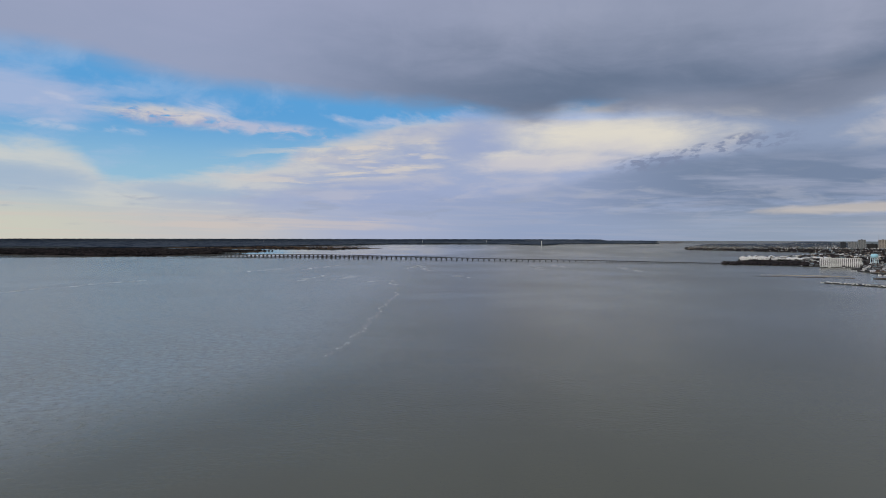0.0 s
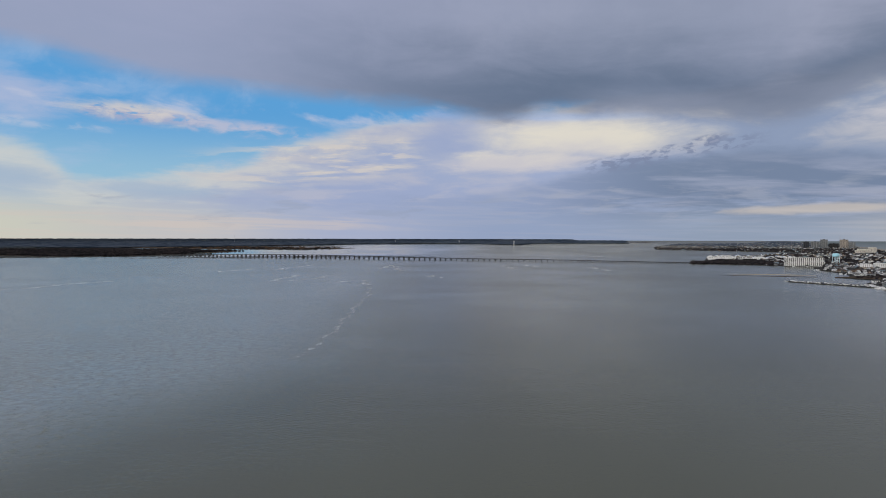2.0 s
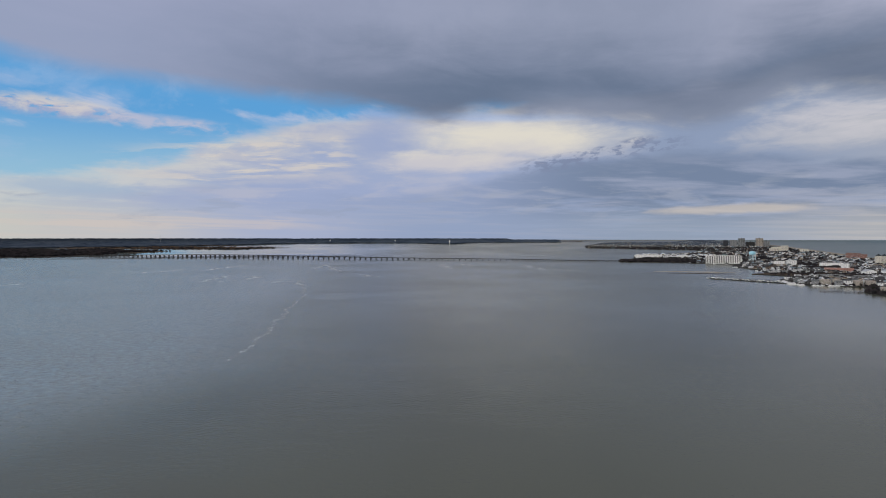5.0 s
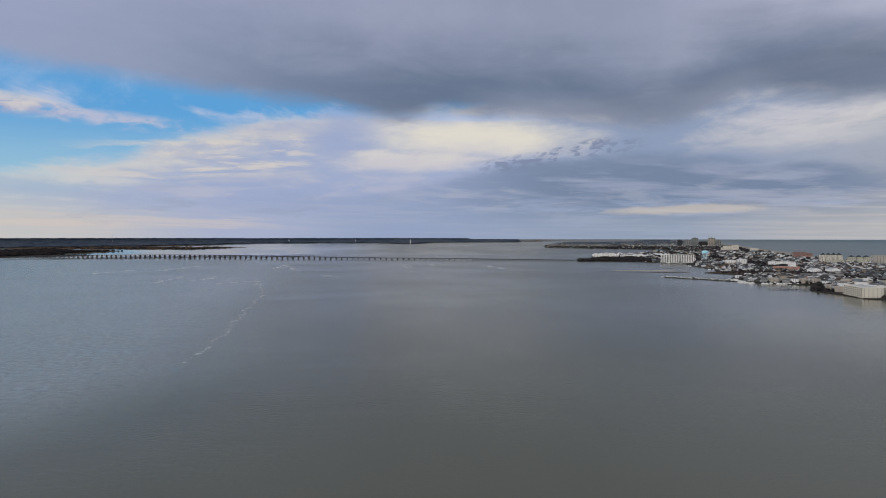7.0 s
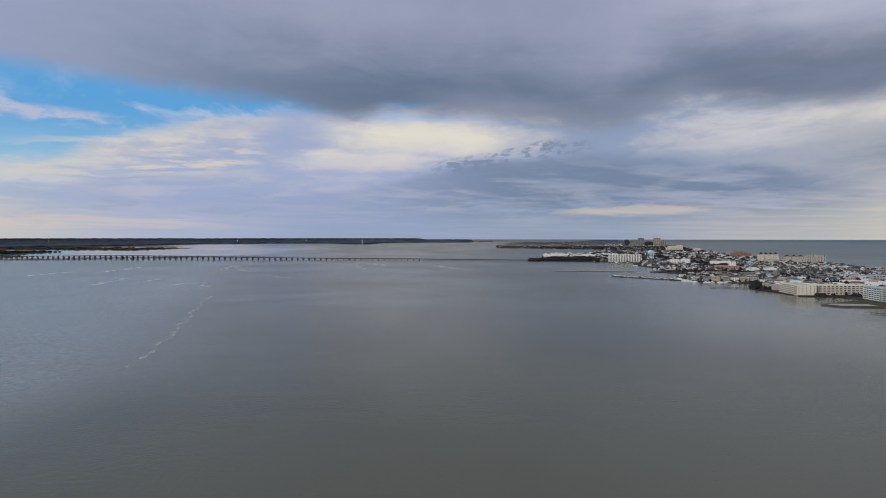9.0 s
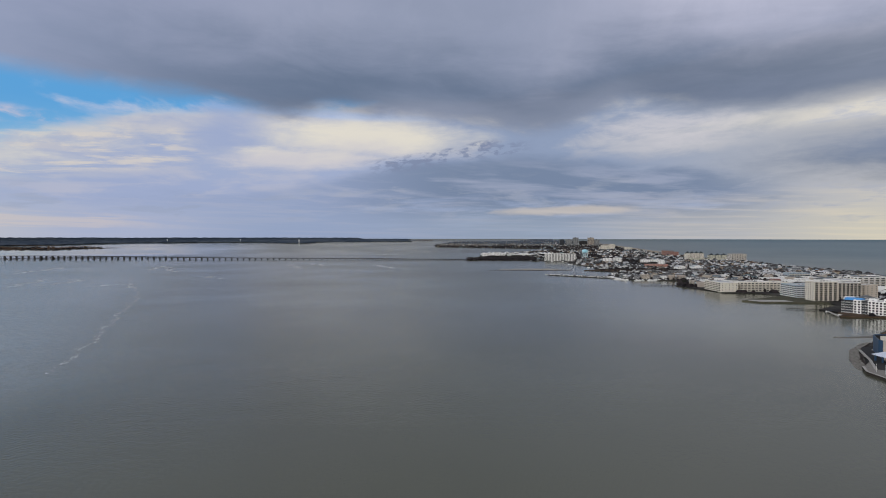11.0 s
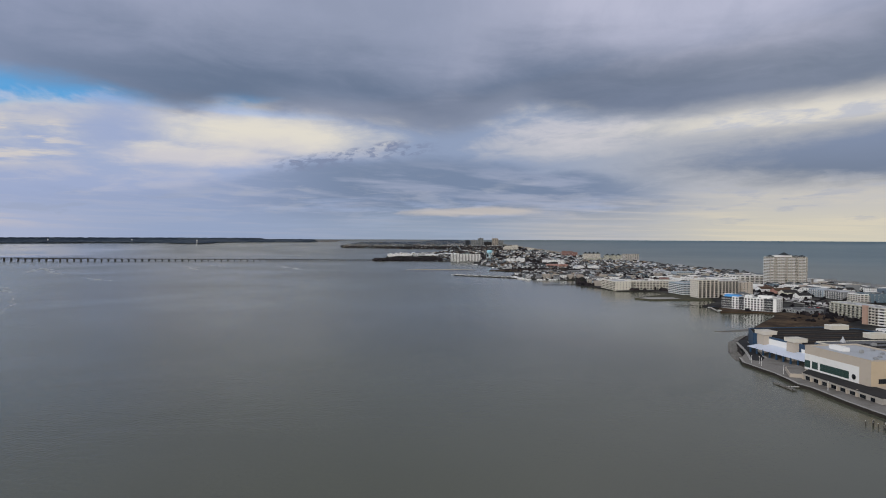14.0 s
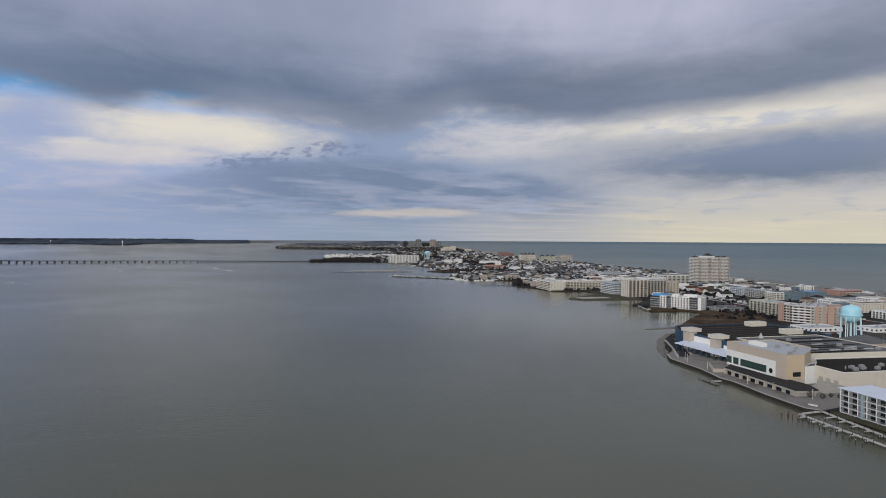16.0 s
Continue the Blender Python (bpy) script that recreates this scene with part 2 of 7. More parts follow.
    pale = n.mix(n.step(az, -32, 22), srgb(158, 164, 192), srgb(150, 157, 179))
    pale = n.mix(n.step(n.math("ABSOLUTE", n.sub(az, 50.0)), 24, 6), pale, srgb(184, 186, 206))
    rise = n.step(n.fma(w1, 3.4, n.fma(n.sub(s3, 0.5), 1.4, over)), 1.8, 8.8)
    heavy = n.mix(rise, dark, pale)
    heavy = n.mix(n.mul(n.step(s3, 0.36, 0.70), 0.10), heavy, srgb(168, 174, 200))
    heavy = n.mix(n.mul(n.step(sheet, 0.62, 0.40), n.mul(n.step(az, -20, 6), 0.10)), heavy, srgb(100, 113, 138))
    col = n.mix(n.mul(deck, 0.97), col, heavy)

    # thick cloud over the upper sky; clearer and brighter to the west, behind
    wide = n.noise(n.vec(n.math("DIVIDE", x, n.add(z, 0.35)), n.math("DIVIDE", y, n.add(z, 0.35)), 0.3), 1.6, 5, 0.55)
    zen = n.mix(wide, srgb(150, 155, 174), srgb(200, 202, 210))
    zen = n.mix(n.mul(n.step(az, -8, -40), n.step(az, -175, -140)), zen, srgb(222, 224, 232))
    col = n.mix(n.step(el, 20.5, 34), col, zen)
    back = n.step(n.math("ABSOLUTE", n.sub(az, 15.0)), 51, 92)
    west = n.mix(n.step(el, 0, 26), srgb(244, 226, 194), srgb(205, 208, 216))
    col = n.mix(back, col, n.mix(n.step(el, 22, 45), west, zen))

    bg = n.node("ShaderNodeBackground")
    n.put(col, bg.inputs[0])
    bg.inputs[1].default_value = 1.0
    out = n.node("ShaderNodeOutputWorld")
    n.put(bg.outputs[0], out.inputs[0])


build_sky()
lamp = bpy.data.lights.new("sun", "SUN")
lamp.energy, lamp.angle, lamp.color = 1.6, radians(9), (1.0, 0.97, 0.94)
sun = new("sun", lamp)
a, e = radians(SUN_TURN), radians(SUN_HEIGHT)
sun.matrix_world = look((500 * math.sin(a) * math.cos(e), 500 * math.cos(a) * math.cos(e), 500 * math.sin(e) + 100), (0, 0, 100))


# ---- plan: u runs across the sand bar to the ocean, v along it, turned 22 degrees from the axes ----
GRID = 22.0
CG, SG = math.cos(radians(GRID)), math.sin(radians(GRID))
NEAR = 3600.0  # beyond this the distance is drawn in, rising to the horizon, to stay inside 5 km


def lay(u, v, z=0.0):
    """Place and scale of a spot of the plan; the far country is drawn in along its line of sight."""
    x, y = u * CG + v * SG, -u * SG + v * CG
    d = math.hypot(x, y)
    if d <= NEAR:
        return Vector((x, y, z)), 1.0
    s = (NEAR + 1300.0 * (1.0 - math.exp(-(d - NEAR) / 4000.0))) / d
    return Vector((x * s, y * s, EYE + (z - EYE) * s)), s


def spot(u, v, z=0.0, turn=0.0):
    p, s = lay(u, v, z)
    return Matrix.LocRotScale(p, Euler((0, 0, radians(turn - GRID))), (s, s, s))


# ---- materials ----
def material(name):
    m = bpy.data.materials.new(name)
    m.use_nodes = True
    m.node_tree.nodes.clear()
    n = Net(m.node_tree)
    b = n.node("ShaderNodeBsdfPrincipled")
    o = n.node("ShaderNodeOutputMaterial")
    n.put(b.outputs[0], o.inputs[0])
    return m, n, b


def bump(n, b, height, strength, distance):
    k = n.node("ShaderNodeBump")
    n.put(height, k.inputs["Height"])
    k.inputs["Strength"].default_value, k.inputs["Distance"].default_value = strength, distance
    n.put(k.outputs[0], b.inputs["Normal"])


def painted(name, col, rough=0.7, vary=0.12, size=0.35, spread=0.0, metal=0.0, stain=(0.5, 0.47, 0.42), island=False):
    """A weathered coat: fine grain, large stains, and a shade of its own for each object."""
    m, n, b = material(name)
    co = n.node("ShaderNodeTexCoord").outputs["Object"]
    grain = n.noise(co, 3.0 / size, 4, 0.6)
    large = n.noise(co, 0.25 / size, 3, 0.55)
    c = n.mix(n.step(grain, 0.35, 0.7, 0.0, vary), col, tuple(k * 0.62 for k in col))
    c = n.mix(n.step(large, 0.5, 0.75, 0.0, vary * 1.4), c, tuple(k * s for k, s in zip(col, stain)))
    if spread:
        r = n.node("ShaderNodeNewGeometry").outputs["Random Per Island"] if island else n.node("ShaderNodeObjectInfo").outputs["Random"]
        hs = n.node("ShaderNodeHueSaturation")
        n.put(n.fma(r, spread, 1.0 - spread * 0.6), hs.inputs["Value"])
        n.put(n.fma(r, 0.03, 0.485), hs.inputs["Hue"])
        n.put(c, hs.inputs["Color"])
        c = hs.outputs[0]
    n.put(c, b.inputs["Base Color"])
    b.inputs["Roughness"].default_value, b.inputs["Metallic"].default_value = rough, metal
    b.inputs["Specular IOR Level"].default_value = 0.12 if rough >= 0.7 else 0.35
    bump(n, b, grain, 0.25, 0.02)
    return m


def mixed(name, cols, rough=0.85, scale=0.02, relief=0.3, island=False):
    """Ground: several soils blended at two scales."""
    m, n, b = material(name)
    geo = n.node("ShaderNodeNewGeometry")
    co = geo.outputs["Position"]
    a = n.noise(co, scale, 6, 0.6, 0.3)
    f = n.noise(co, scale * 14, 5, 0.6)
    v = n.fma(n.sub(f, 0.5), 0.45, a)
    if island:
        v = n.fma(n.sub(geo.outputs["Random Per Island"], 0.5), 0.5, v)
    k = len(cols) - 1
    c = n.ramp(n.step(v, 0.3, 0.7), [(i / k, q) for i, q in enumerate(cols)], "LINEAR")
    n.put(c, b.inputs["Base Color"])
    b.inputs["Roughness"].default_value, b.inputs["Specular IOR Level"].default_value = rough, 0.1
    bump(n, b, f, relief, 0.1)
    return m


def water_material(name, deep, bay):
    """Wind-ruffled water; the ruffles change in broad patches and slicks."""
    m, n, b = material(name)
    co = n.node("ShaderNodeNewGeometry").outputs["Position"]
    x, y, z = n.xyz(co)
    patch = n.noise(n.vec(n.mul(x, 0.0022), n.mul(y, 0.0022)), 1.0, 4, 0.55, 0.3)
    silt = n.noise(n.vec(n.mul(x, 0.004), n.mul(y, 0.0022), 3.0), 1.0, 4, 0.5)
    tint = n.mix(n.step(silt, 0.3, 0.7), deep, tuple(k * (1.2 if bay else 1.06) for k in deep))
    if bay:  # wind from the west reaches as far as the long foam line; calm, mirror-like shallows beyond the bridge
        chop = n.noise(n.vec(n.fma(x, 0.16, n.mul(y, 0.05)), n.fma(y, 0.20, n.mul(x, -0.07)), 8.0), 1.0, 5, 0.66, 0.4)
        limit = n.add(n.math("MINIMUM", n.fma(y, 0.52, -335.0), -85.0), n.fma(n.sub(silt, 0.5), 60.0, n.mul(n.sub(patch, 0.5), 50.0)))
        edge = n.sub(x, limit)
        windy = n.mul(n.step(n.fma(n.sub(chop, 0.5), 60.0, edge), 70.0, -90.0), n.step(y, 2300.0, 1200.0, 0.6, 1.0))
        # sky sheen on the ruffled water is painted into its base colour, pale blue-grey
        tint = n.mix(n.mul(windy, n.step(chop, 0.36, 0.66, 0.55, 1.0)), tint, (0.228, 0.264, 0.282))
        lee = n.mul(n.step(n.fma(n.sub(patch, 0.5), 120.0, n.fma(x, CG, n.mul(y, -SG))), 90.0, 330.0), n.step(y, 1900.0, 1100.0))
        calm = n.mul(n.step(n.fma(n.sub(patch, 0.5), 900.0, y), 2650.0, 3100.0), n.step(n.math("DIVIDE", x, n.math("MAXIMUM", y, 1.0)), 0.16, -0.06))
    else:  # turbid along the beach
        inshore = n.fma(n.sub(patch, 0.5), 500.0, n.fma(x, CG, n.mul(y, -SG)))
        tint = n.mix(n.step(inshore, 2300.0, 1150.0), tint, (0.078, 0.108, 0.102))
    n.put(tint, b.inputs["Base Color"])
    b.inputs["IOR"].default_value, b.inputs["Specular IOR Level"].default_value = 1.33, 0.34 if bay else 0.3
    rough = n.step(patch, 0.3, 0.7, 0.19 if bay else 0.30, 0.26 if bay else 0.32)
    n.put(n.fma(lee, -0.08, n.fma(calm, -0.17, rough)) if bay else rough, b.inputs["Roughness"])
    across, ahead = n.fma(x, 0.80, n.mul(y, 0.42)), n.fma(y, 0.80, n.mul(x, -0.42))
    wave = n.noise(n.vec(n.mul(across, 0.36), n.mul(ahead, 0.52), z), 1.0, 4, 0.62, 0.4)
    gust = n.noise(n.vec(n.mul(x, 0.012), n.mul(y, 0.02), 5.0), 1.0, 3, 0.5)
    h = n.mul(wave, n.step(gust, 0.35, 0.65, 0.6, 1.3))
    if bay:
        crest = n.noise(n.vec(n.mul(across, 0.20), n.mul(ahead, 0.34), 6.0), 1.0, 3, 0.55, 0.5)
        h = n.mul(h, n.fma(windy, 0.9, 1.0))
        h = n.fma(n.mul(windy, n.step(crest, 0.55, 0.68)), 4.4, h)
        h = n.mul(h, n.fma(calm, -0.96, n.fma(lee, -0.62, 1.0)))
    bump(n, b, h, 0.36 if bay else 0.2, 0.45)
    return m


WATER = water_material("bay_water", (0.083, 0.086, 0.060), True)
OCEAN = water_material("ocean_water", (0.036, 0.090, 0.108), False)


def foam_material(name, size, most, low, high):
    """Thin broken foam: clear water shows between the flecks."""
    m, n, b = material(name)
    co = n.node("ShaderNodeNewGeometry").outputs["Position"]
    f = n.noise(co, size, 6, 0.70, 0.8)
    g = n.noise(co, size * 4, 3, 0.6)
    b.inputs["Base Color"].default_value, b.inputs["Roughness"].default_value = (0.55, 0.57, 0.58, 1), 0.6
    n.put(n.mul(n.step(n.fma(n.sub(g, 0.5), 0.3, f), low, high), most), b.inputs["Alpha"])
    return m


FOAM = foam_material("foam", 0.16, 0.50, 0.36, 0.66)
SLICK = foam_material("foam_slick", 0.03, 0.55, 0.26, 0.60)
EARTH = mixed("town_ground", [(0.014, 0.014, 0.014), (0.026, 0.025, 0.024), (0.06, 0.057, 0.052)], 0.9, 0.012)
MARSH = mixed("marsh_grass", [(0.028, 0.019, 0.012), (0.056, 0.037, 0.023), (0.105, 0.074, 0.047)], 0.95, 0.03)
MUD = mixed("dark_mud", [(0.018, 0.014, 0.014), (0.030, 0.024, 0.023), (0.05, 0.04, 0.036)], 0.95, 0.01)
SAND = mixed("beach_sand", [(0.30, 0.26, 0.20), (0.40, 0.35, 0.28)], 0.9, 0.03)
LAWN = mixed("winter_lawn", [(0.05, 0.052, 0.036), (0.085, 0.08, 0.056)], 0.95, 0.08)
WOODS = mixed("winter_woods", [(0.012, 0.011, 0.013), (0.019, 0.017, 0.019), (0.032, 0.027, 0.028)], 0.95, 0.004, 0.2, True)
# distance haze is put into the base colour: dark woods turned blue-grey
HAZE_WOODS = mixed("haze_tinted_woods", [(0.030, 0.044, 0.068), (0.043, 0.060, 0.088), (0.062, 0.078, 0.104)], 0.95, 0.003, 0.2, True)
ROCK = painted("riprap_stone", (0.17, 0.165, 0.157), 0.85, 0.4, 1.0, 0.5)
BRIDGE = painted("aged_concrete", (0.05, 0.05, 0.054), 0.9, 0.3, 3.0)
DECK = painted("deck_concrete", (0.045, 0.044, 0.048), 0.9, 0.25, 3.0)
CONCRETE = painted("concrete", (0.36, 0.35, 0.33), 0.85, 0.3, 2.0)
PAVING = painted("paving", (0.22, 0.208, 0.192), 0.85, 0.5, 3.0)
ASPHALT = painted("asphalt", (0.032, 0.032, 0.034), 0.85, 0.3, 3.0)
TIMBER = painted("weathered_timber", (0.2, 0.19, 0.17), 0.85, 0.35, 0.6, 0.3)
PLANK = painted("bleached_planks", (0.47, 0.46, 0.44), 0.8, 0.25, 0.6, 0.15)
PALE_LEG = painted("pale_tank_leg", (0.52, 0.70, 0.78), 0.45, 0.1, 1.0)
PILE = painted("dark_piling", (0.035, 0.031, 0.028), 0.85, 0.3, 0.5)
GREEN_FRAME = painted("dark_green_frame", (0.03, 0.055, 0.05), 0.5, 0.1, 1.0)
WHITE = painted("white_render", (0.72, 0.725, 0.725), 0.65, 0.10, 1.2, 0.06)
CREAM = painted("cream_render", (0.58, 0.55, 0.49), 0.7, 0.12, 1.2, 0.06)
BEIGE = painted("beige_render", (0.36, 0.325, 0.285), 0.75, 0.12, 1.2, 0.08)
SAND_RENDER = painted("sand_render", (0.42, 0.385, 0.33), 0.75, 0.12, 1.2)
STONE = painted("warm_grey_render", (0.36, 0.343, 0.32), 0.75, 0.12, 1.2)
SAGE = painted("sage_cream_render", (0.40, 0.40, 0.335), 0.75, 0.12, 1.2)
TAN = painted("tan_panel", (0.44, 0.39, 0.335), 0.75, 0.10, 2.0)
BUFF = painted("buff_panel", (0.50, 0.41, 0.30), 0.75, 0.10, 2.0)
PEACH = painted("peach_brick", (0.40, 0.275, 0.22), 0.8, 0.15, 0.8)
BRICK = painted("red_brick", (0.24, 0.14, 0.12), 0.85, 0.2, 0.5, 0.15)
PINK = painted("coral_render", (0.36, 0.2, 0.165), 0.75, 0.12, 1.0)
PALE_BLUE = painted("pale_blue_siding", (0.3, 0.37, 0.43), 0.6, 0.10, 1.0, 0.08)
GREY_BLUE = painted("grey_blue_siding", (0.12, 0.165, 0.215), 0.65, 0.12, 1.0, 0.1)
NAVY = painted("navy_panel", (0.025, 0.06, 0.115), 0.45, 0.12, 2.0)
CHARCOAL = painted("charcoal_panel", (0.03, 0.036, 0.047), 0.55, 0.12, 1.0)
GREY = painted("grey_siding", (0.22, 0.23, 0.24), 0.7, 0.12, 1.0, 0.12)
MEMBRANE = painted("white_membrane", (0.41, 0.43, 0.46), 0.5, 0.25, 3.0, 0.12)
BLUE_WHITE = painted("white_metal_roof", (0.62, 0.68, 0.80), 0.35, 0.08, 3.0)
GRAVEL = painted("grey_roof", (0.13, 0.135, 0.142), 0.9, 0.25, 2.0, 0.2)
TAR = painted("black_roof", (0.020, 0.0175, 0.016), 0.95, 0.5, 3.5)
SHINGLE = painted("dark_shingles", (0.036, 0.035, 0.036), 0.85, 0.3, 0.8, 0.3)
BROWN_ROOF = painted("brown_shingles", (0.085, 0.056, 0.04), 0.85, 0.25, 0.8, 0.2)
SLATE_BLUE = painted("slate_blue_roof", (0.022, 0.03, 0.036), 0.6, 0.2, 0.8)
BRIGHT_BLUE = painted("bright_blue_roof", (0.05, 0.27, 0.62), 0.45, 0.10, 1.5)
TANK = painted("pale_blue_tank", (0.36, 0.66, 0.79), 0.4, 0.12, 2.0)
RAIL = painted("white_rail", (0.70, 0.71, 0.71), 0.5, 0.08, 1.0)
STEEL = painted("grey_steel", (0.33, 0.34, 0.35), 0.45, 0.15, 1.0, metal=0.4)
BOAT = painted("white_hull", (0.72, 0.73, 0.74), 0.35, 0.08, 1.0, 0.1)
CANVAS = painted("boat_canvas", (0.05, 0.08, 0.14), 0.8, 0.2, 1.0, 0.5)
LEAF = painted("evergreen_leaves", (0.016, 0.021, 0.011), 0.8, 0.5, 0.4, 0.5)
BARE = painted("bare_twigs", (0.04, 0.032, 0.025), 0.9, 0.4, 0.4, 0.3)
BARK = painted("bark", (0.07, 0.055, 0.04), 0.9, 0.4, 0.4)


def glass_material():
    m, n, b = material("window_glass")
    r = n.node("ShaderNodeObjectInfo").outputs["Random"]
    n.put(n.mix(r, (0.006, 0.008, 0.011), (0.018, 0.022, 0.026)), b.inputs["Base Color"])
    b.inputs["Roughness"].default_value, b.inputs["Specular IOR Level"].default_value = 0.15, 0.22
    return m


GLASS = glass_material()
GREEN_GLASS = painted("green_tinted_glass", (0.035, 0.065, 0.06), 0.15, 0.1, 1.0)
CAR_PAINTS = [painted("white_car_paint", (0.7, 0.7, 0.7), 0.3, 0.05), painted("silver_car_paint", (0.35, 0.36, 0.38), 0.3, 0.05, metal=0.5), painted("dark_car_paint", (0.02, 0.022, 0.028), 0.3, 0.05), painted("red_car_paint", (0.25, 0.025, 0.02), 0.3, 0.05)]
WHITE_MIX = painted("mixed_white_siding", (0.62, 0.63, 0.64), 0.7, 0.12, 1.0, 0.45, island=True)
GREY_MIX = painted("mixed_grey_siding", (0.22, 0.235, 0.25), 0.7, 0.12, 1.0, 0.7, island=True)
TAN_MIX = painted("mixed_tan_siding", (0.33, 0.285, 0.235), 0.7, 0.12, 1.0, 0.6, island=True)
BLUE_MIX = painted("mixed_blue_siding", (0.21, 0.28, 0.33), 0.7, 0.12, 1.0, 0.6, island=True)
DARK_MIX = painted("mixed_dark_siding", (0.07, 0.068, 0.068), 0.7, 0.12, 1.0, 0.8, island=True)
PALE_ROOF = painted("mixed_pale_roof", (0.36, 0.38, 0.41), 0.6, 0.15, 1.5, 0.8, island=True)
DARK_ROOF = painted("mixed_dark_roof", (0.055, 0.055, 0.06), 0.85, 0.2, 1.0, 0.9, island=True)
BROWN_MIX = painted("mixed_brown_roof", (0.09, 0.06, 0.048), 0.85, 0.2, 1.0, 0.8, island=True)
CLUTTER = painted("mixed_paint", (0.34, 0.34, 0.35), 0.5, 0.1, 1.0, 1.5, island=True)


# ---- mesh helpers ----
def box(bm, x0, x1, y0, y1, z0, z1, mi=0):
    v = [bm.verts.new((x, y, z)) for z in (z0, z1) for x, y in ((x0, y0), (x1, y0), (x1, y1), (x0, y1))]
    for q in ((3, 2, 1, 0), (4, 5, 6, 7), (0, 1, 5, 4), (1, 2, 6, 5), (2, 3, 7, 6), (3, 0, 4, 7)):
        bm.faces.new([v[k] for k in q]).material_index = mi
    return v


def prism(bm, pts, z0, z1, mi=0):
    lo, hi = [bm.verts.new((x, y, z0)) for x, y in pts], [bm.verts.new((x, y, z1)) for x, y in pts]
    k = len(pts)
    faces = [bm.faces.new(hi), bm.faces.new(lo[::-1])]
    faces += [bm.faces.new((lo[i], lo[(i + 1) % k], hi[(i + 1) % k], hi[i])) for i in range(k)]
    for f in faces:
        f.material_index = mi


def tube(bm, x, y, z0, z1, r0, r1, seg=10, mi=0, cap=True):
    ring = [(math.cos(2 * math.pi * i / seg), math.sin(2 * math.pi * i / seg)) for i in range(seg)]
    lo, hi = [bm.verts.new((x + r0 * c, y + r0 * s, z0)) for c, s in ring], [bm.verts.new((x + r1 * c, y + r1 * s, z1)) for c, s in ring]
    for i in range(seg):
        bm.faces.new((lo[i], lo[(i + 1) % seg], hi[(i + 1) % seg], hi[i])).material_index = mi
    if cap:
        bm.faces.new(hi).material_index = mi
        bm.faces.new(lo[::-1]).material_index = mi


def lathe(bm, profile, seg=24, mi=0):
    rings = [[bm.verts.new((r * math.cos(2 * math.pi * i / seg), r * math.sin(2 * math.pi * i / seg), z)) for i in range(seg)] for r, z in profile]
    for a, b in zip(rings, rings[1:]):
        for i in range(seg):
            f = bm.faces.new((a[i], a[(i + 1) % seg], b[(i + 1) % seg], b[i]))
            f.material_index, f.smooth = mi, True


def mesh_of(name, bm, mats):
    bm.normal_update()
    me = bpy.data.meshes.new(name)
    bm.to_mesh(me)
    bm.free()
    for m in mats if isinstance(mats, (tuple, list)) else (mats,):
        me.materials.append(m)
    return me


def part(name, bm, mats, parent, label="", at=None):
    """One mesh object under a thing; bm may be a ready mesh, shared with others."""
    me = bm if isinstance(bm, bpy.types.Mesh) else mesh_of(name, bm, mats)
    ob = new(name, me)
    ob.parent = parent
    if at is not None:
        ob.matrix_basis = at
    return tagged(ob, label)


def thing(name, where, label, category, group="", kind=""):
    ob = new(name)
    ob.empty_display_size = 1.0
    ob.matrix_basis = where
    return tagged(ob, label, category, group, kind)


def solid(name, bm, mats, where, label, category, group="", kind=""):
    ob = new(name, mesh_of(name, bm, mats))
    if where is not None:
        ob.matrix_basis = where
    return tagged(ob, label, category, group, kind)


def between(table, v):
    """Straight-line interpolation in rows of (v, u)."""
    for (a, p), (b, q) in zip(table, table[1:]):
        if v <= b:
            return p + (q - p) * max(0.0, (v - a) / (b - a))
    return table[-1][1]


# ---- water: one sheet from under the camera to the horizon ----
def build_water():
    reach = [0, 60, 140, 250, 400, 600, 850, 1150, 1500, 1900, 2300, 2700, 3100, 3600, 4000, 4500, 5100, 5800, 6700, 7800, 9200, 11000, 13500, 17000, 26500]
    seg = 160
    verts, faces = [], []
    for d in reach:
        for i in range(seg):
            a = 2 * math.pi * i / seg
            x, y = d * math.sin(a), d * math.cos(a)
            verts.append(lay(x * CG - y * SG, x * SG + y * CG)[0])
    for r in range(len(reach) - 1):
        for i in range(seg):
            j = (i + 1) % seg
            faces.append((r * seg + i, r * seg + j, (r + 1) * seg + j, (r + 1) * seg + i))
    me = bpy.data.meshes.new("water")
    me.from_pydata(verts, [], [f[::-1] for f in faces])
    me.materials.append(WATER), me.materials.append(OCEAN)
    for p in me.polygons:
        c = p.center
        p.use_smooth = True
        az = math.degrees(math.atan2(c.x, c.y))
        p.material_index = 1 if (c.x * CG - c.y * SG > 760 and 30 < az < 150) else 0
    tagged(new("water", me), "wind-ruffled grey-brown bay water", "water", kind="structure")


build_water()

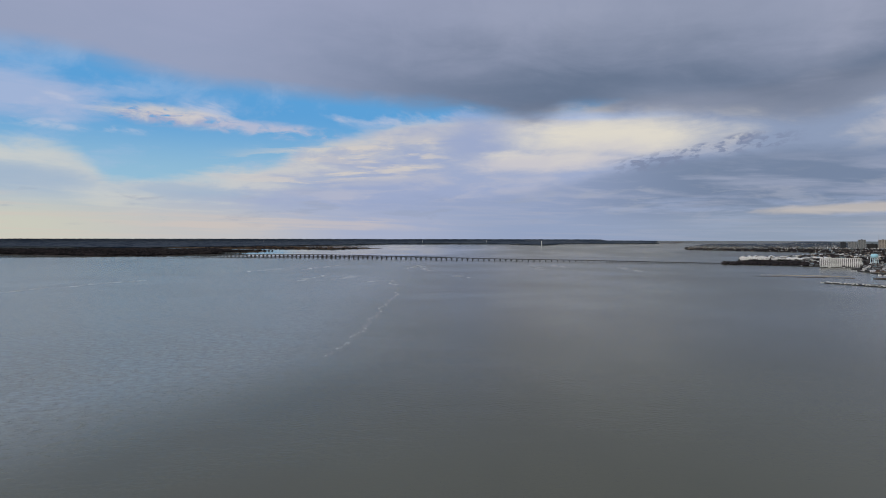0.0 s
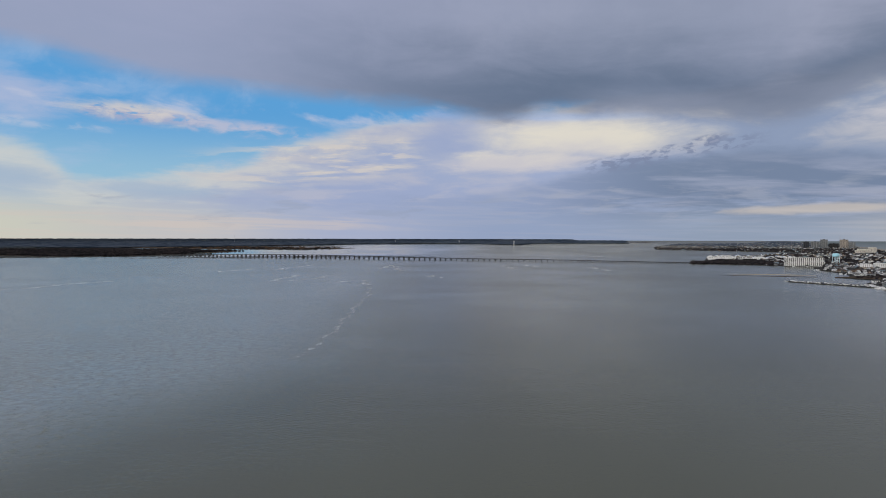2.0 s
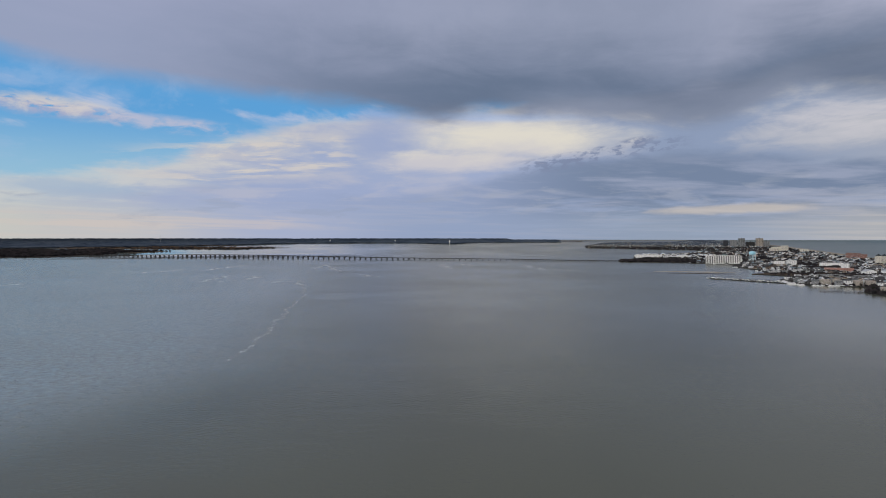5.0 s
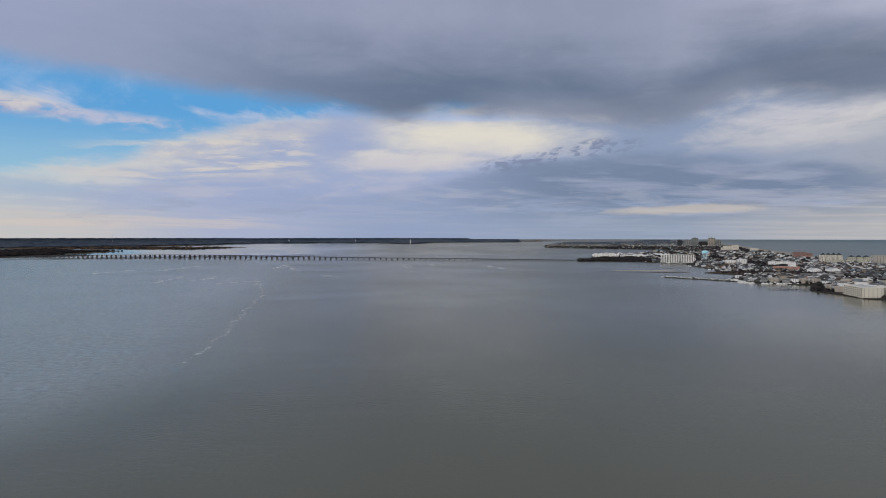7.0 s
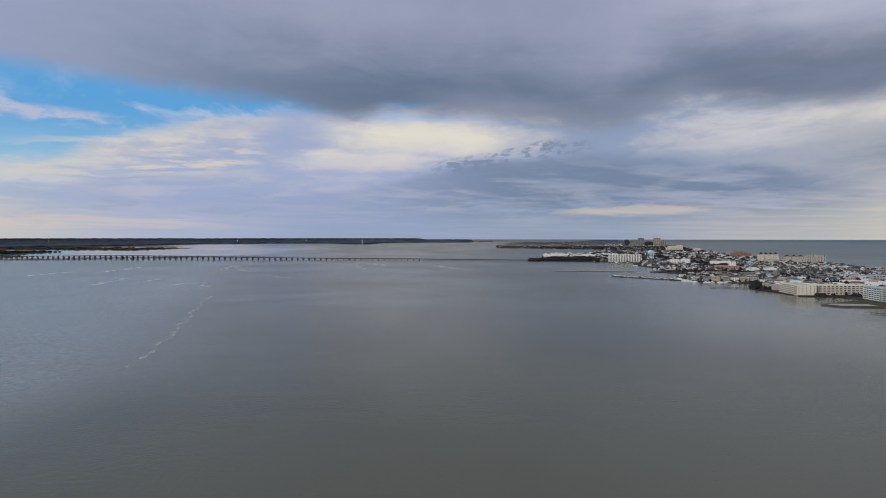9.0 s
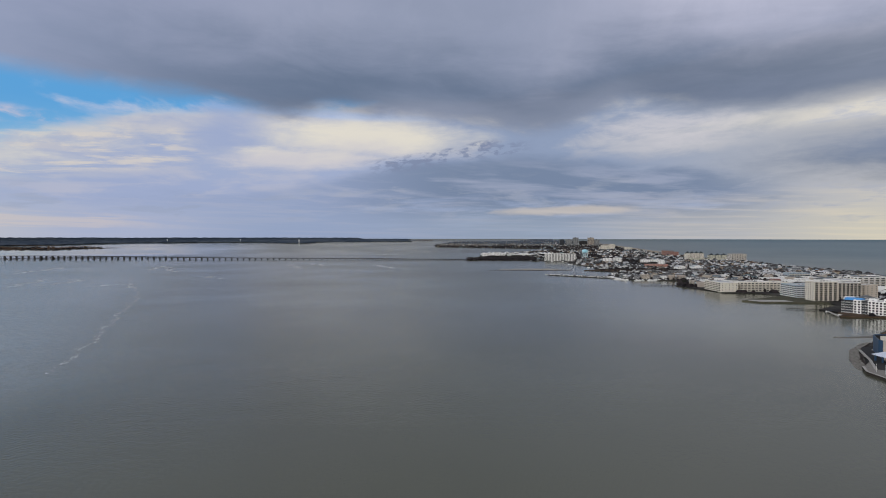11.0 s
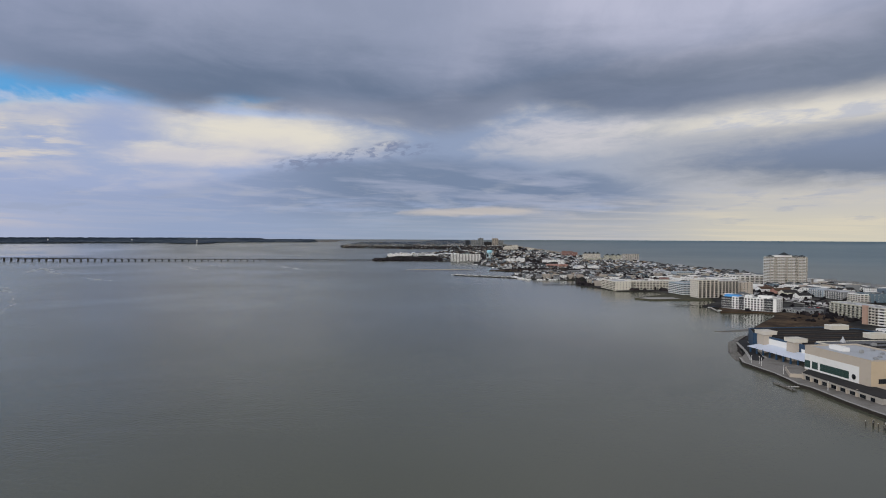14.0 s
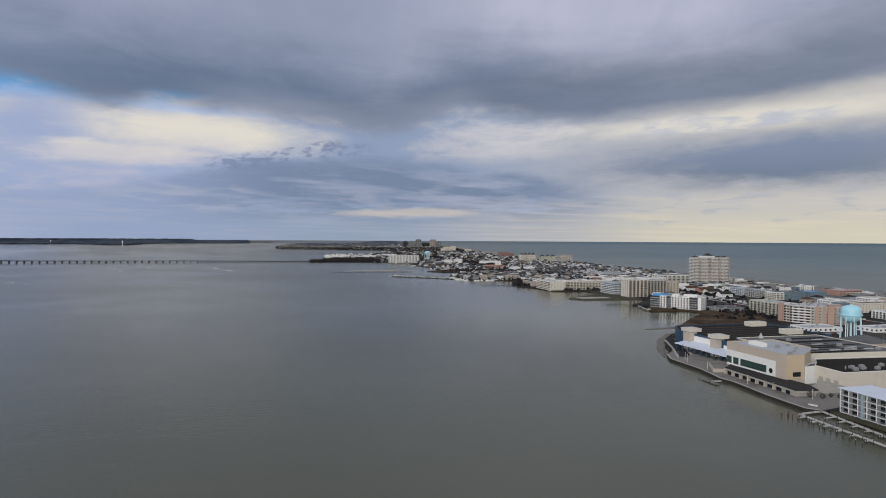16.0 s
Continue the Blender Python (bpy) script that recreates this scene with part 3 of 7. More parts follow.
# ---- the sand bar ----
BAY = [(-3000, 320), (180, 288), (287, 288), (303, 283), (330, 284), (357, 288), (389, 291), (438, 295), (471, 312), (500, 330), (528, 348), (560, 376), (590, 398), (614, 420),
       (650, 455), (690, 497), (722, 521), (736, 515), (747, 464), (770, 475), (789, 489), (819, 481), (836, 500), (870, 535), (903, 546), (1000, 532), (1011, 535), (1052, 520),
       (1063, 466), (1130, 460), (1190, 444), (1230, 446), (1270, 462), (1350, 494), (1372, 450), (1404, 391), (1497, 388), (1550, 395), (1640, 440), (1690, 450), (1763, 385), (1800, 425),
       (1946, 449), (2172, 428), (2300, 440), (2396, 480), (2405, 378), (2440, 370), (2495, 215), (2508, 76), (2556, 75), (2640, 120), (2830, 143), (3100, 165), (3504, 187), (3560, 330),
       (3830, 480), (4227, 600), (4340, 720), (4800, 860), (5000, 700), (5110, 480), (5354, 225), (5620, -97), (6600, -130), (7540, -130), (11500, 150), (12200, 900), (13000, 1400), (20000, 2600), (24000, 3600)]
SEA = [(-3000, 1010), (900, 1022), (1250, 1045), (1770, 1085), (2490, 1150), (3180, 1195), (4320, 1400), (7460, 1935), (12000, 2600), (24000, 3700)]


def build_land():
    rows = sorted({v for v, _ in BAY} | {v for v, _ in SEA} | set(range(-2800, 3600, 200)) | set(range(3600, 9000, 300)) | set(range(9000, 24000, 1500)))
    rows = [v for v in rows if v <= 24000]
    cols = 9
    verts, faces = [], []
    for v in rows:
        a, b = between(BAY, v), between(SEA, v) - 60
        for k in range(cols):
            verts.append(lay(a + (b - a) * k / (cols - 1), v, 1.5)[0])
        verts.append(lay(b, v, -3)[0]), verts.append(lay(a, v, -3)[0])
    w = cols + 2
    for r in range(len(rows) - 1):
        for k in range(w):
            j = (k + 1) % w
            faces.append((r * w + k, r * w + j, (r + 1) * w + j, (r + 1) * w + k))
    me = bpy.data.meshes.new("ground")
    me.from_pydata(verts, [], faces)
    me.materials.append(EARTH)
    tagged(new("ground", me), "low sandy ground with grey paving and lots", "ground", kind="structure")
    # beach
    verts, faces = [], []
    for v in rows:
        b = between(SEA, v)
        for du, z in ((-75, 1.6), (-60, 2.3), (-30, 1.5), (25, -0.6)):
            verts.append(lay(b + du, v, z)[0])
    for r in range(len(rows) - 1):
        for k in range(3):
            faces.append((r * 4 + k, r * 4 + k + 1, (r + 1) * 4 + k + 1, (r + 1) * 4 + k))
    me = bpy.data.meshes.new("beach")
    me.from_pydata(verts, [], faces)
    me.materials.append(SAND)
    tagged(new("beach", me), "pale sand beach along the ocean", "beach", kind="structure")


build_land()


def patch(name, pts, z, mat, label, category, low=-2.0, kind="structure", grain=0):
    """A flat piece of ground with steep sides, from a few corners of the plan."""
    bm = bmesh.new()
    hi = [bm.verts.new(lay(u, v, z)[0]) for u, v in pts]
    lo = [bm.verts.new(lay(u, v, low)[0]) for u, v in pts]
    f = bm.faces.new(hi)
    k = len(pts)
    for i in range(k):
        bm.faces.new((lo[i], lo[(i + 1) % k], hi[(i + 1) % k], hi[i]))
    bmesh.ops.triangulate(bm, faces=[f])
    bmesh.ops.recalc_face_normals(bm, faces=bm.faces[:])
    return solid(name, bm, mat, None, label, category, kind=kind)


def woods(name, inside, count, tall, mat, label, seed, clump=9.0):
    """Many uneven tree crowns in one mesh; inside() gives a random spot of the plan."""
    rng = random.Random(seed)
    verts, faces = [], []
    for _ in range(count):
        u, v = inside(rng)
        r = clump * rng.uniform(0.6, 1.5)
        h = tall * rng.uniform(0.55, 1.2)
        base = len(verts)
        a0 = rng.uniform(0, 6.3)
        for k, (rr, zz) in enumerate(((0.75, 0.1), (1.0, 0.5), (0.55, 0.85))):
            for i in range(6):
                a = a0 + (i + 0.5 * k) * math.pi / 3
                q = rr * r * rng.uniform(0.7, 1.25)
                verts.append(lay(u + q * math.cos(a), v + q * math.sin(a), h * (zz + rng.uniform(-0.08, 0.08)))[0])
        verts.append(lay(u + rng.uniform(-0.3, 0.3) * r, v, h)[0])
        for k in range(2):
            for i in range(6):
                p, q = base + 6 * k + i, base + 6 * k + (i + 1) % 6
                faces += [(p, q, p + 6), (q, q + 6, p + 6)]
        for i in range(6):
            faces.append((base + 12 + i, base + 12 + (i + 1) % 6, base + 18))
    me = bpy.data.meshes.new(name)
    me.from_pydata(verts, [], faces)
    me.materials.append(mat)
    return tagged(new(name, me), label, "woods", kind="stuff")


# wooded island, marshes and the mainland across the bay
def build_far_country():
    patch("island_ground", [(-9000, 1500), (-5200, 2150), (-3526, 2285), (-2748, 2310), (-2550, 2518), (-2600, 2800), (-2645, 3003), (-3048, 3500), (-4011, 4100), (-5213, 3080), (-9000, 2600)], 0.8, MUD, "dark marshy ground of a wooded island", "ground")

    def on_island(rng):
        while True:
            u = rng.uniform(-6800, -2620)
            v = rng.uniform(2180, 4200)
            lo = 2325 if u > -3526 else 2290 + (u + 3526) * 0.08
            hi = min(3300 + (-2645 - u) * 0.72, 4250) if u > -4000 else 4250 - (-4000 - u) * 0.62
            if u > -2780:
                lo, hi = 2420, 3000 + (-2620 - u) * 0.6
            if u < -3600:
                hi -= 420
            if lo < v < hi:
                return u, v
    woods("island_woods", on_island, 6500, 13, WOODS, "dark bare winter woods covering an island", 3, 13)
    patch("marsh_point", [(-2992, 3344), (-2752, 3285), (-2730, 3500), (-2893, 3815), (-3364, 4076), (-3500, 3900)], 0.6, MARSH, "brown salt marsh point", "marsh")
    patch("marsh_flat", [(-4300, 4350), (-3364, 4180), (-2913, 4605), (-2640, 5039), (-2715, 5250), (-3600, 5400), (-5200, 4800)], 0.7, MARSH, "brown salt marsh with low houses", "marsh")
    patch("marsh_bar", [(-4700, 5900), (-4002, 6000), (-3337, 5850), (-3250, 6050), (-4000, 6350), (-4700, 6300)], 0.7, MARSH, "low marsh bar", "marsh")
    woods("marsh_scrub", lambda rng: (rng.uniform(-4100, -2760), rng.uniform(4420, 5150)), 260, 9, WOODS, "dark trees on the marsh flat", 14, 14)
    woods("point_scrub", lambda rng: (rng.uniform(-3250, -2800), rng.uniform(3420, 3800)), 60, 9, WOODS, "dark trees on the marsh point", 15, 11)
    rng = random.Random(16)
    verts, faces = [], []
    for _ in range(110):
        u, v = rng.uniform(-4000, -2800), rng.uniform(4450, 5150)
        w, d, h = rng.uniform(6, 12), rng.uniform(7, 14), rng.uniform(5, 9)
        p = len(verts)
        for z in (0.5, h):
            for x, y in ((-w, -d), (w, -d), (w, d), (-w, d)):
                verts.append(lay(u + x, v + y, z)[0])
        verts += [lay(u, v - d * 0.7, h + 4)[0], lay(u, v + d * 0.7, h + 4)[0]]
        faces += [tuple(p + k for k in f) for f in ((0, 1, 5, 4), (1, 2, 6, 5), (2, 3, 7, 6), (3, 0, 4, 7), (4, 5, 8), (5, 6, 9, 8), (6, 7, 9), (7, 4, 8, 9))]
    me = bpy.data.meshes.new("marsh_houses")
    me.from_pydata(verts, [], faces)
    me.materials.append(BROWN_ROOF)
    tagged(new("marsh_houses", me), "far brown houses on the marsh flat", "houses", kind="stuff")
    # mainland: its shore's distance by bearing, degrees to the right of the camera's first view
    shore = [(-50, 6500), (-35, 7200), (-32, 7000), (-26, 6200), (-20, 6600), (-12, 7400), (-9.3, 8000), (-4.3, 9900), (0.8, 10300), (5.9, 9900), (8.0, 8800), (8.9, 8500), (9.6, 9200), (11, 10800), (16, 11500), (20.4, 12300), (21.5, 16000), (22.5, 24500)]

    def plan(a, d):
        x, y = d * math.sin(radians(a)), d * math.cos(radians(a))
        return x * CG - y * SG, x * SG + y * CG

    verts, faces = [], []
    n, rings = 180, 9
    for i in range(n + 1):
        a = -49.5 + 72 * i / n
        d0 = between(shore, a) * (1 + 0.03 * noise.noise((a * 0.7, 3, 0)))
        for k in range(rings):
            verts.append(lay(*plan(a, d0 * (25600 / d0) ** (k / (rings - 1))), 1.0 if k else -0.5)[0])
    for i in range(n):
        for k in range(rings - 1):
            p = i * rings + k
            faces.append((p, p + rings, p + rings + 1, p + 1))
    me = bpy.data.meshes.new("mainland")
    me.from_pydata(verts, [], [f[::-1] for f in faces])
    me.materials.append(MARSH)
    tagged(new("mainland", me), "far low mainland shore", "ground", kind="structure")

    def on_main(rng):
        a = rng.uniform(-49, 18.5)
        d0 = between(shore, a) * 1.03
        return plan(a, d0 * (24500 / d0) ** (rng.random() ** 1.3))
    woods("mainland_woods", on_main, 11000, 16, HAZE_WOODS, "distant woods along the mainland, haze painted into their blue-grey", 5, 75)
    woods("north_woods", lambda rng: (lambda v: (rng.uniform(between(BAY, v) + 60, between(SEA, v) - 120), v))(rng.uniform(8000, 22000)), 1500, 8, HAZE_WOODS, "far trees along the bar, haze painted into their blue-grey", 9, 60)
    rim = lambda rng: plan(rng.uniform(-49, 14), rng.uniform(20000, 25000))
    woods("horizon_woods", rim, 2500, 50, HAZE_WOODS, "woods on the horizon, haze painted into their blue-grey", 8, 160)


build_far_country()


# ---- the long bridge ----
def deck_height(u):
    """Top of the deck: low trestle at the bar, rising to the channel."""
    k = math.exp(-((u + 1615) / 560.0) ** 2)
    e = min(1.0, max(0.0, (60 - u) / 520.0))
    return 3.8 + 3.4 * e * e * (3 - 2 * e) + 8.4 * k


def build_bridge():
    b = thing("bridge", spot(0, 2548), "long grey concrete trestle bridge across the bay", "bridge")
    us = [76 - 12.1 * i for i in range(0, 34)] + [-335.5 - 24.2 * i for i in range(0, 85)]
    bm = bmesh.new()
    prev = None
    for u in us:
        z = deck_height(u)
        ring = [bm.verts.new((u, y, z + dz)) for y, dz in ((-6.5, 1.0), (-6.5, -1.1), (6.5, -1.1), (6.5, 1.0), (6.1, 0.9), (6.1, 0), (-6.1, 0), (-6.1, 0.9))]
        if prev:
            for i in range(8):
                bm.faces.new((prev[i], prev[(i + 1) % 8], ring[(i + 1) % 8], ring[i]))
        prev = ring
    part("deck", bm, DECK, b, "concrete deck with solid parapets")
    bm = bmesh.new()
    for y in (-4.2, 0, 4.2):
        tube(bm, 0, y, -1, 0.01, 0.75, 0.75, 8)
    box(bm, -0.9, 0.9, -5.8, 5.8, 0.0, 0.09)
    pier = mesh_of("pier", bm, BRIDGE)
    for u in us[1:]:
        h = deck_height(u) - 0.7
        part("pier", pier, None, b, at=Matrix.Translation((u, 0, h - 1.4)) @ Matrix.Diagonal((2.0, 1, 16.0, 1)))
    bm = bmesh.new()
    box(bm, -3.2, 3.2, -9, 9, -2, 3.2), box(bm, -2.2, 2.2, -6, 6, 3.2, 12.5)
    big = mesh_of("channel_pier", bm, BRIDGE)
    for u in (-1640, -1592):
        part("channel_pier", big, None, b, "heavy concrete channel pier", Matrix.Translation((u, 0, 0)))


build_bridge()


# ---- building kit: local x to the ocean, y along the bar, faces seen from outside ----
CACHE = {}


def shared(key, make):
    if key not in CACHE:
        CACHE[key] = make()
    return CACHE[key]


def pane(w, h, frame=WHITE, bars=1, glass=GLASS):
    """A window: a frame with a sunk pane, its foot's middle at the origin, looking to -y."""
    def make():
        bm = bmesh.new()
        f = 0.09
        xs = [-w / 2]
        for i in range(bars):
            a, b = -w / 2 + (w - f) * i / bars, -w / 2 + (w - f) * (i + 1) / bars
            xs += [a + f, b]
        xs.append(w / 2)
        zs = [0, f, h - f, h]
        grid = [[bm.verts.new((x, -0.10, z)) for x in xs] for z in zs]
        for r in range(3):
            for c in range(len(xs) - 1):
                q = [grid[r][c], grid[r][c + 1], grid[r + 1][c + 1], grid[r + 1][c]]
                if r == 1 and c % 2 == 1:
                    s = [bm.verts.new((v.co.x, -0.03, v.co.z)) for v in q]
                    bm.faces.new(s).material_index = 1
                    for k in range(4):
                        bm.faces.new((q[k], q[(k + 1) % 4], s[(k + 1) % 4], s[k]))
                else:
                    bm.faces.new(q)
        rim = grid[0] + [row[-1] for row in grid[1:]] + grid[3][-2::-1] + [grid[2][0], grid[1][0]]
        back = [bm.verts.new((v.co.x, 0.02, v.co.z)) for v in rim]
        for k in range(len(rim)):
            bm.faces.new((rim[k], back[k], back[(k + 1) % len(rim)], rim[(k + 1) % len(rim)]))
        return mesh_of("window", bm, (frame, glass))
    return shared(("pane", round(w, 2), round(h, 2), frame.name, bars, glass.name), make)


def balcony_mesh(w, deep, slab=WHITE, rail=RAIL, solid_rail=False):
    """A slab with a railing on its three free sides, looking to -y."""
    def make():
        bm = bmesh.new()
        box(bm, -w / 2, w / 2, -deep, 0, -0.22, 0)
        if solid_rail:
            box(bm, -w / 2, w / 2, -deep, -deep + 0.12, -0.12, 1.0, 1)
        else:
            box(bm, -w / 2, w / 2, -deep, -deep + 0.07, 0.98, 1.08, 1)
            k = max(2, int(w / 0.8))
            for i in range(k + 1):
                x = -w / 2 + 0.04 + (w - 0.08) * i / k
                box(bm, x - 0.045, x + 0.045, -deep + 0.01, -deep + 0.06, 0, 0.98, 1)
        for x in (-w / 2, w / 2 - 0.07):
            box(bm, x, x + 0.07, -deep, 0, 0.3, 1.05, 1)
        return mesh_of("balcony", bm, (slab, rail))
    return shared(("balc", round(w, 2), round(deep, 2), slab.name, rail.name, solid_rail), make)


def on_face(p0, p1, t, z):
    """The pose at a share t of the wall foot p0-p1 (outside on its right hand), looking out along -y."""
    (x0, y0), (x1, y1) = p0, p1
    turn = math.atan2(y1 - y0, x1 - x0)
    return Matrix.Translation((x0 + (x1 - x0) * t, y0 + (y1 - y0) * t, z)) @ Matrix.Rotation(turn, 4, "Z")


def windows(parent, p0, p1, z0, floors, fh, cols, w, h, frame=WHITE, sill=0.9, bars=1, skip=()):
    me = pane(w, h, frame, bars)
    for f in range(floors):
        for c in range(cols):
            if c not in skip:
                part("window", me, None, parent, at=on_face(p0, p1, (c + 0.5) / cols, z0 + f * fh + sill))


def balconies(parent, p0, p1, z0, floors, fh, cols, deep=1.7, slab=WHITE, rail=RAIL, fill=0.94, glass=True, first=0, skip=(), solid_rail=False, fins=None, posts=False):
    length = math.hypot(p1[0] - p0[0], p1[1] - p0[1]) / cols
    me = balcony_mesh(length * fill, deep, slab, rail, solid_rail)
    door = pane(length * fill * 0.64, fh * 0.72, CHARCOAL, 2)
    for f in range(first, floors):
        for c in range(cols):
            if c in skip:
                continue
            m = on_face(p0, p1, (c + 0.5) / cols, z0 + f * fh + 0.05)
            part("balcony", me, None, parent, at=m)
            if glass:
                part("window", door, None, parent, at=m)
    if fins:
        def make():
            bm = bmesh.new()
            box(bm, -0.2, 0.2, -deep - 0.05, -deep + 0.3 if posts else 0.02, 0, floors * fh + 0.3)
            return mesh_of("fin", bm, fins)
        fin = shared(("fin", round(deep, 2), round(floors * fh, 1), fins.name, posts), make)
        for c in range(cols + 1):
            part("fin", fin, None, parent, at=on_face(p0, p1, min(max(c / cols, 0.004), 0.996), z0))


def walls(parent, pts, h, wall, roof, parapet=0.7, label="", cap=None, z0=-1.0, roof_label=""):
    """Upright walls on a plan, with a parapet round a sunk flat roof."""
    bm = bmesh.new()
    k = len(pts)
    cx, cy = sum(p[0] for p in pts) / k, sum(p[1] for p in pts) / k
    inner = []
    for i, (x, y) in enumerate(pts):
        a, b = Vector(pts[i - 1]), Vector(pts[(i + 1) % k])
        q = Vector((x, y))
        n1, n2 = (q - a).normalized(), (b - q).normalized()
        inn = Vector((-n1.y, n1.x)) + Vector((-n2.y, n2.x))
        inn = inn / max(0.3, inn.dot(Vector((-n1.y, n1.x))))
        inner.append(q + inn * 0.35)
    rings = [[bm.verts.new((x, y, z)) for x, y in p] for p, z in ((pts, z0), (pts, h), (inner, h), (inner, h - parapet))]
    for a, b in zip(rings, rings[1:]):
        for i in range(k):
            bm.faces.new((a[i], a[(i + 1) % k], b[(i + 1) % k], b[i]))
    body = part("wall", bm, wall, parent, label)
    if roof:
        bm = bmesh.new()
        prism(bm, inner, h - parapet - 0.3, h - parapet + 0.004)
        part("roof", bm, roof, parent, roof_label)
    if cap:
        bm = bmesh.new()
        for i in range(k):
            a, b = pts[i], pts[(i + 1) % k]
            m = on_face(a, b, 0.5, h)
            ln = math.hypot(b[0] - a[0], b[1] - a[1])
            vs = box(bm, -ln / 2 - 0.1, ln / 2 + 0.1, -0.12, 0.42, -0.25, 0.06)
            for q in vs:
                q.co = m @ q.co
        part("coping", bm, cap, parent)
    return body


def rect(w, d):
    return [(-w / 2, -d / 2), (w / 2, -d / 2), (w / 2, d / 2), (-w / 2, d / 2)]


def sides(w, d):
    """Feet of the four faces: south, east, north, west; the outside on the right hand."""
    p = rect(w, d)
    return [(p[i], p[(i + 1) % 4]) for i in range(4)]


def unit_mesh(w, d, h):
    def make():
        bm = bmesh.new()
        box(bm, -w / 2, w / 2, -d / 2, d / 2, 0, h)
        bmesh.ops.bevel(bm, geom=bm.edges[:], offset=0.06, segments=1, affect="EDGES")
        box(bm, -w * 0.3, w * 0.3, -d * 0.3, d * 0.3, h, h + 0.35)
        return mesh_of("roof_unit", bm, STEEL if w < 4 else WHITE)
    return shared(("unit", w, d, h), make)


def units(parent, spots, z, size=(2.4, 1.8, 1.4)):
    for x, y in spots:
        part("roof_unit", unit_mesh(*size), None, parent, at=Matrix.Translation((x, y, z)))


def hip(parent, w, d, z, rise, mat, over=0.6, ridge=None, name="roof", label="", x=0.0, y=0.0):
    """A hipped roof with eaves; ridge along the longer side."""
    bm = bmesh.new()
    a, b = w / 2 + over, d / 2 + over
    if ridge is None:
        ridge = max(0.0, abs(a - b))
    r = (ridge, 0) if a > b else (0, ridge)
    lo = [bm.verts.new((x + sx * a, y + sy * b, z - 0.25)) for sx, sy in ((-1, -1), (1, -1), (1, 1), (-1, 1))]
    mid = [bm.verts.new((x + sx * a, y + sy * b, z)) for sx, sy in ((-1, -1), (1, -1), (1, 1), (-1, 1))]
    bm.faces.new(lo[::-1])
    for i in range(4):
        bm.faces.new((lo[i], lo[(i + 1) % 4], mid[(i + 1) % 4], mid[i]))
    p, q = bm.verts.new((x - r[0], y - r[1], z + rise)), bm.verts.new((x + r[0] + 1e-3, y + r[1] + 1e-3, z + rise))
    if a > b:
        for f in ((mid[0], mid[1], q, p), (mid[1], mid[2], q), (mid[2], mid[3], p, q), (mid[3], mid[0], p)):
            bm.faces.new(f)
    else:
        for f in ((mid[0], mid[1], p), (mid[1], mid[2], q, p), (mid[2], mid[3], q), (mid[3], mid[0], p, q)):
            bm.faces.new(f)
    return part(name, bm, mat, parent, label)


def gable(parent, w, d, z, rise, mat, wall, over=0.5):
    """A gabled roof, ridge along y, with its two gable walls."""
    bm = bmesh.new()
    a, b, t = w / 2 + over, d / 2 + over, 0.22
    for s in (-1, 1):
        lo = z - over * rise / (w / 2)
        q = [(s * a, -b, lo), (0, -b, z + rise), (0, b, z + rise), (s * a, b, lo)]
        v = [bm.verts.new(c) for c in q] + [bm.verts.new((c[0], c[1], c[2] + t)) for c in q]
        for f in ((0, 1, 2, 3), (4, 5, 6, 7), (0, 1, 5, 4), (1, 2, 6, 5), (2, 3, 7, 6), (3, 0, 4, 7)):
            bm.faces.new([v[k] for k in f])
    bmesh.ops.recalc_face_normals(bm, faces=bm.faces[:])
    part("roof", bm, mat, parent)
    bm = bmesh.new()
    for y in (-d / 2, d / 2):
        v = [bm.verts.new(c) for c in ((-w / 2, y, z), (w / 2, y, z), (0, y, z + rise))]
        k = [bm.verts.new((c.co.x, y - math.copysign(0.25, y), c.co.z)) for c in v]
        bm.faces.new(v), bm.faces.new(k[::-1])
    part("gable", bm, wall, parent)


def block(name, label, u, v, w, d, h, floors, wall, roof, turn=0.0, cols=(5, 5), win=(1.3, 1.5), balc=None, group="", category="building", frame=WHITE, base=1.5, every=False, unit=3, rail=CREAM, bars=1, ground=0.4, cap=None, fins=None, rows=0):
    """A plain storeyed building. balc: faces (0 south .. 3 west) that carry balconies."""
    t = thing(name, spot(u, v, base, turn), label, category, group)
    if v > 2200 and name not in ("resort_hotel", "white_hall", "round_block", "yellow_condo"):
        rows = 1
    walls(t, rect(w, d), h, wall, roof, cap=cap)
    fh = (h - 0.9 - ground) / floors
    for i, (a, b) in enumerate(sides(w, d)):
        if i in (1, 2) and not every:
            continue
        n = cols[0] if i in (0, 2) else cols[1]
        if n and rows and balc and i in balc:
            gallery_rows(t, a, b, ground, floors, fh, n, wall)
        elif n and rows:
            window_rows(t, a, b, ground, floors, fh, n, win[0], min(win[1], fh * 0.72), frame, fh * 0.24, rows == 1)
        elif n and balc and i in balc:
            balconies(t, a, b, ground, floors, fh, n, rail=rail, slab=wall, fins=fins, fill=0.98, solid_rail=fins is None, posts=True)
        elif n:
            windows(t, a, b, ground, floors, fh, n, win[0], min(win[1], fh * 0.72), frame, fh * 0.24, bars)
    rng = random.Random(name + str(u))
    units(t, [(rng.uniform(-0.35, 0.35) * w, rng.uniform(-0.35, 0.35) * d) for _ in range(unit)], h - 0.7)
    return t


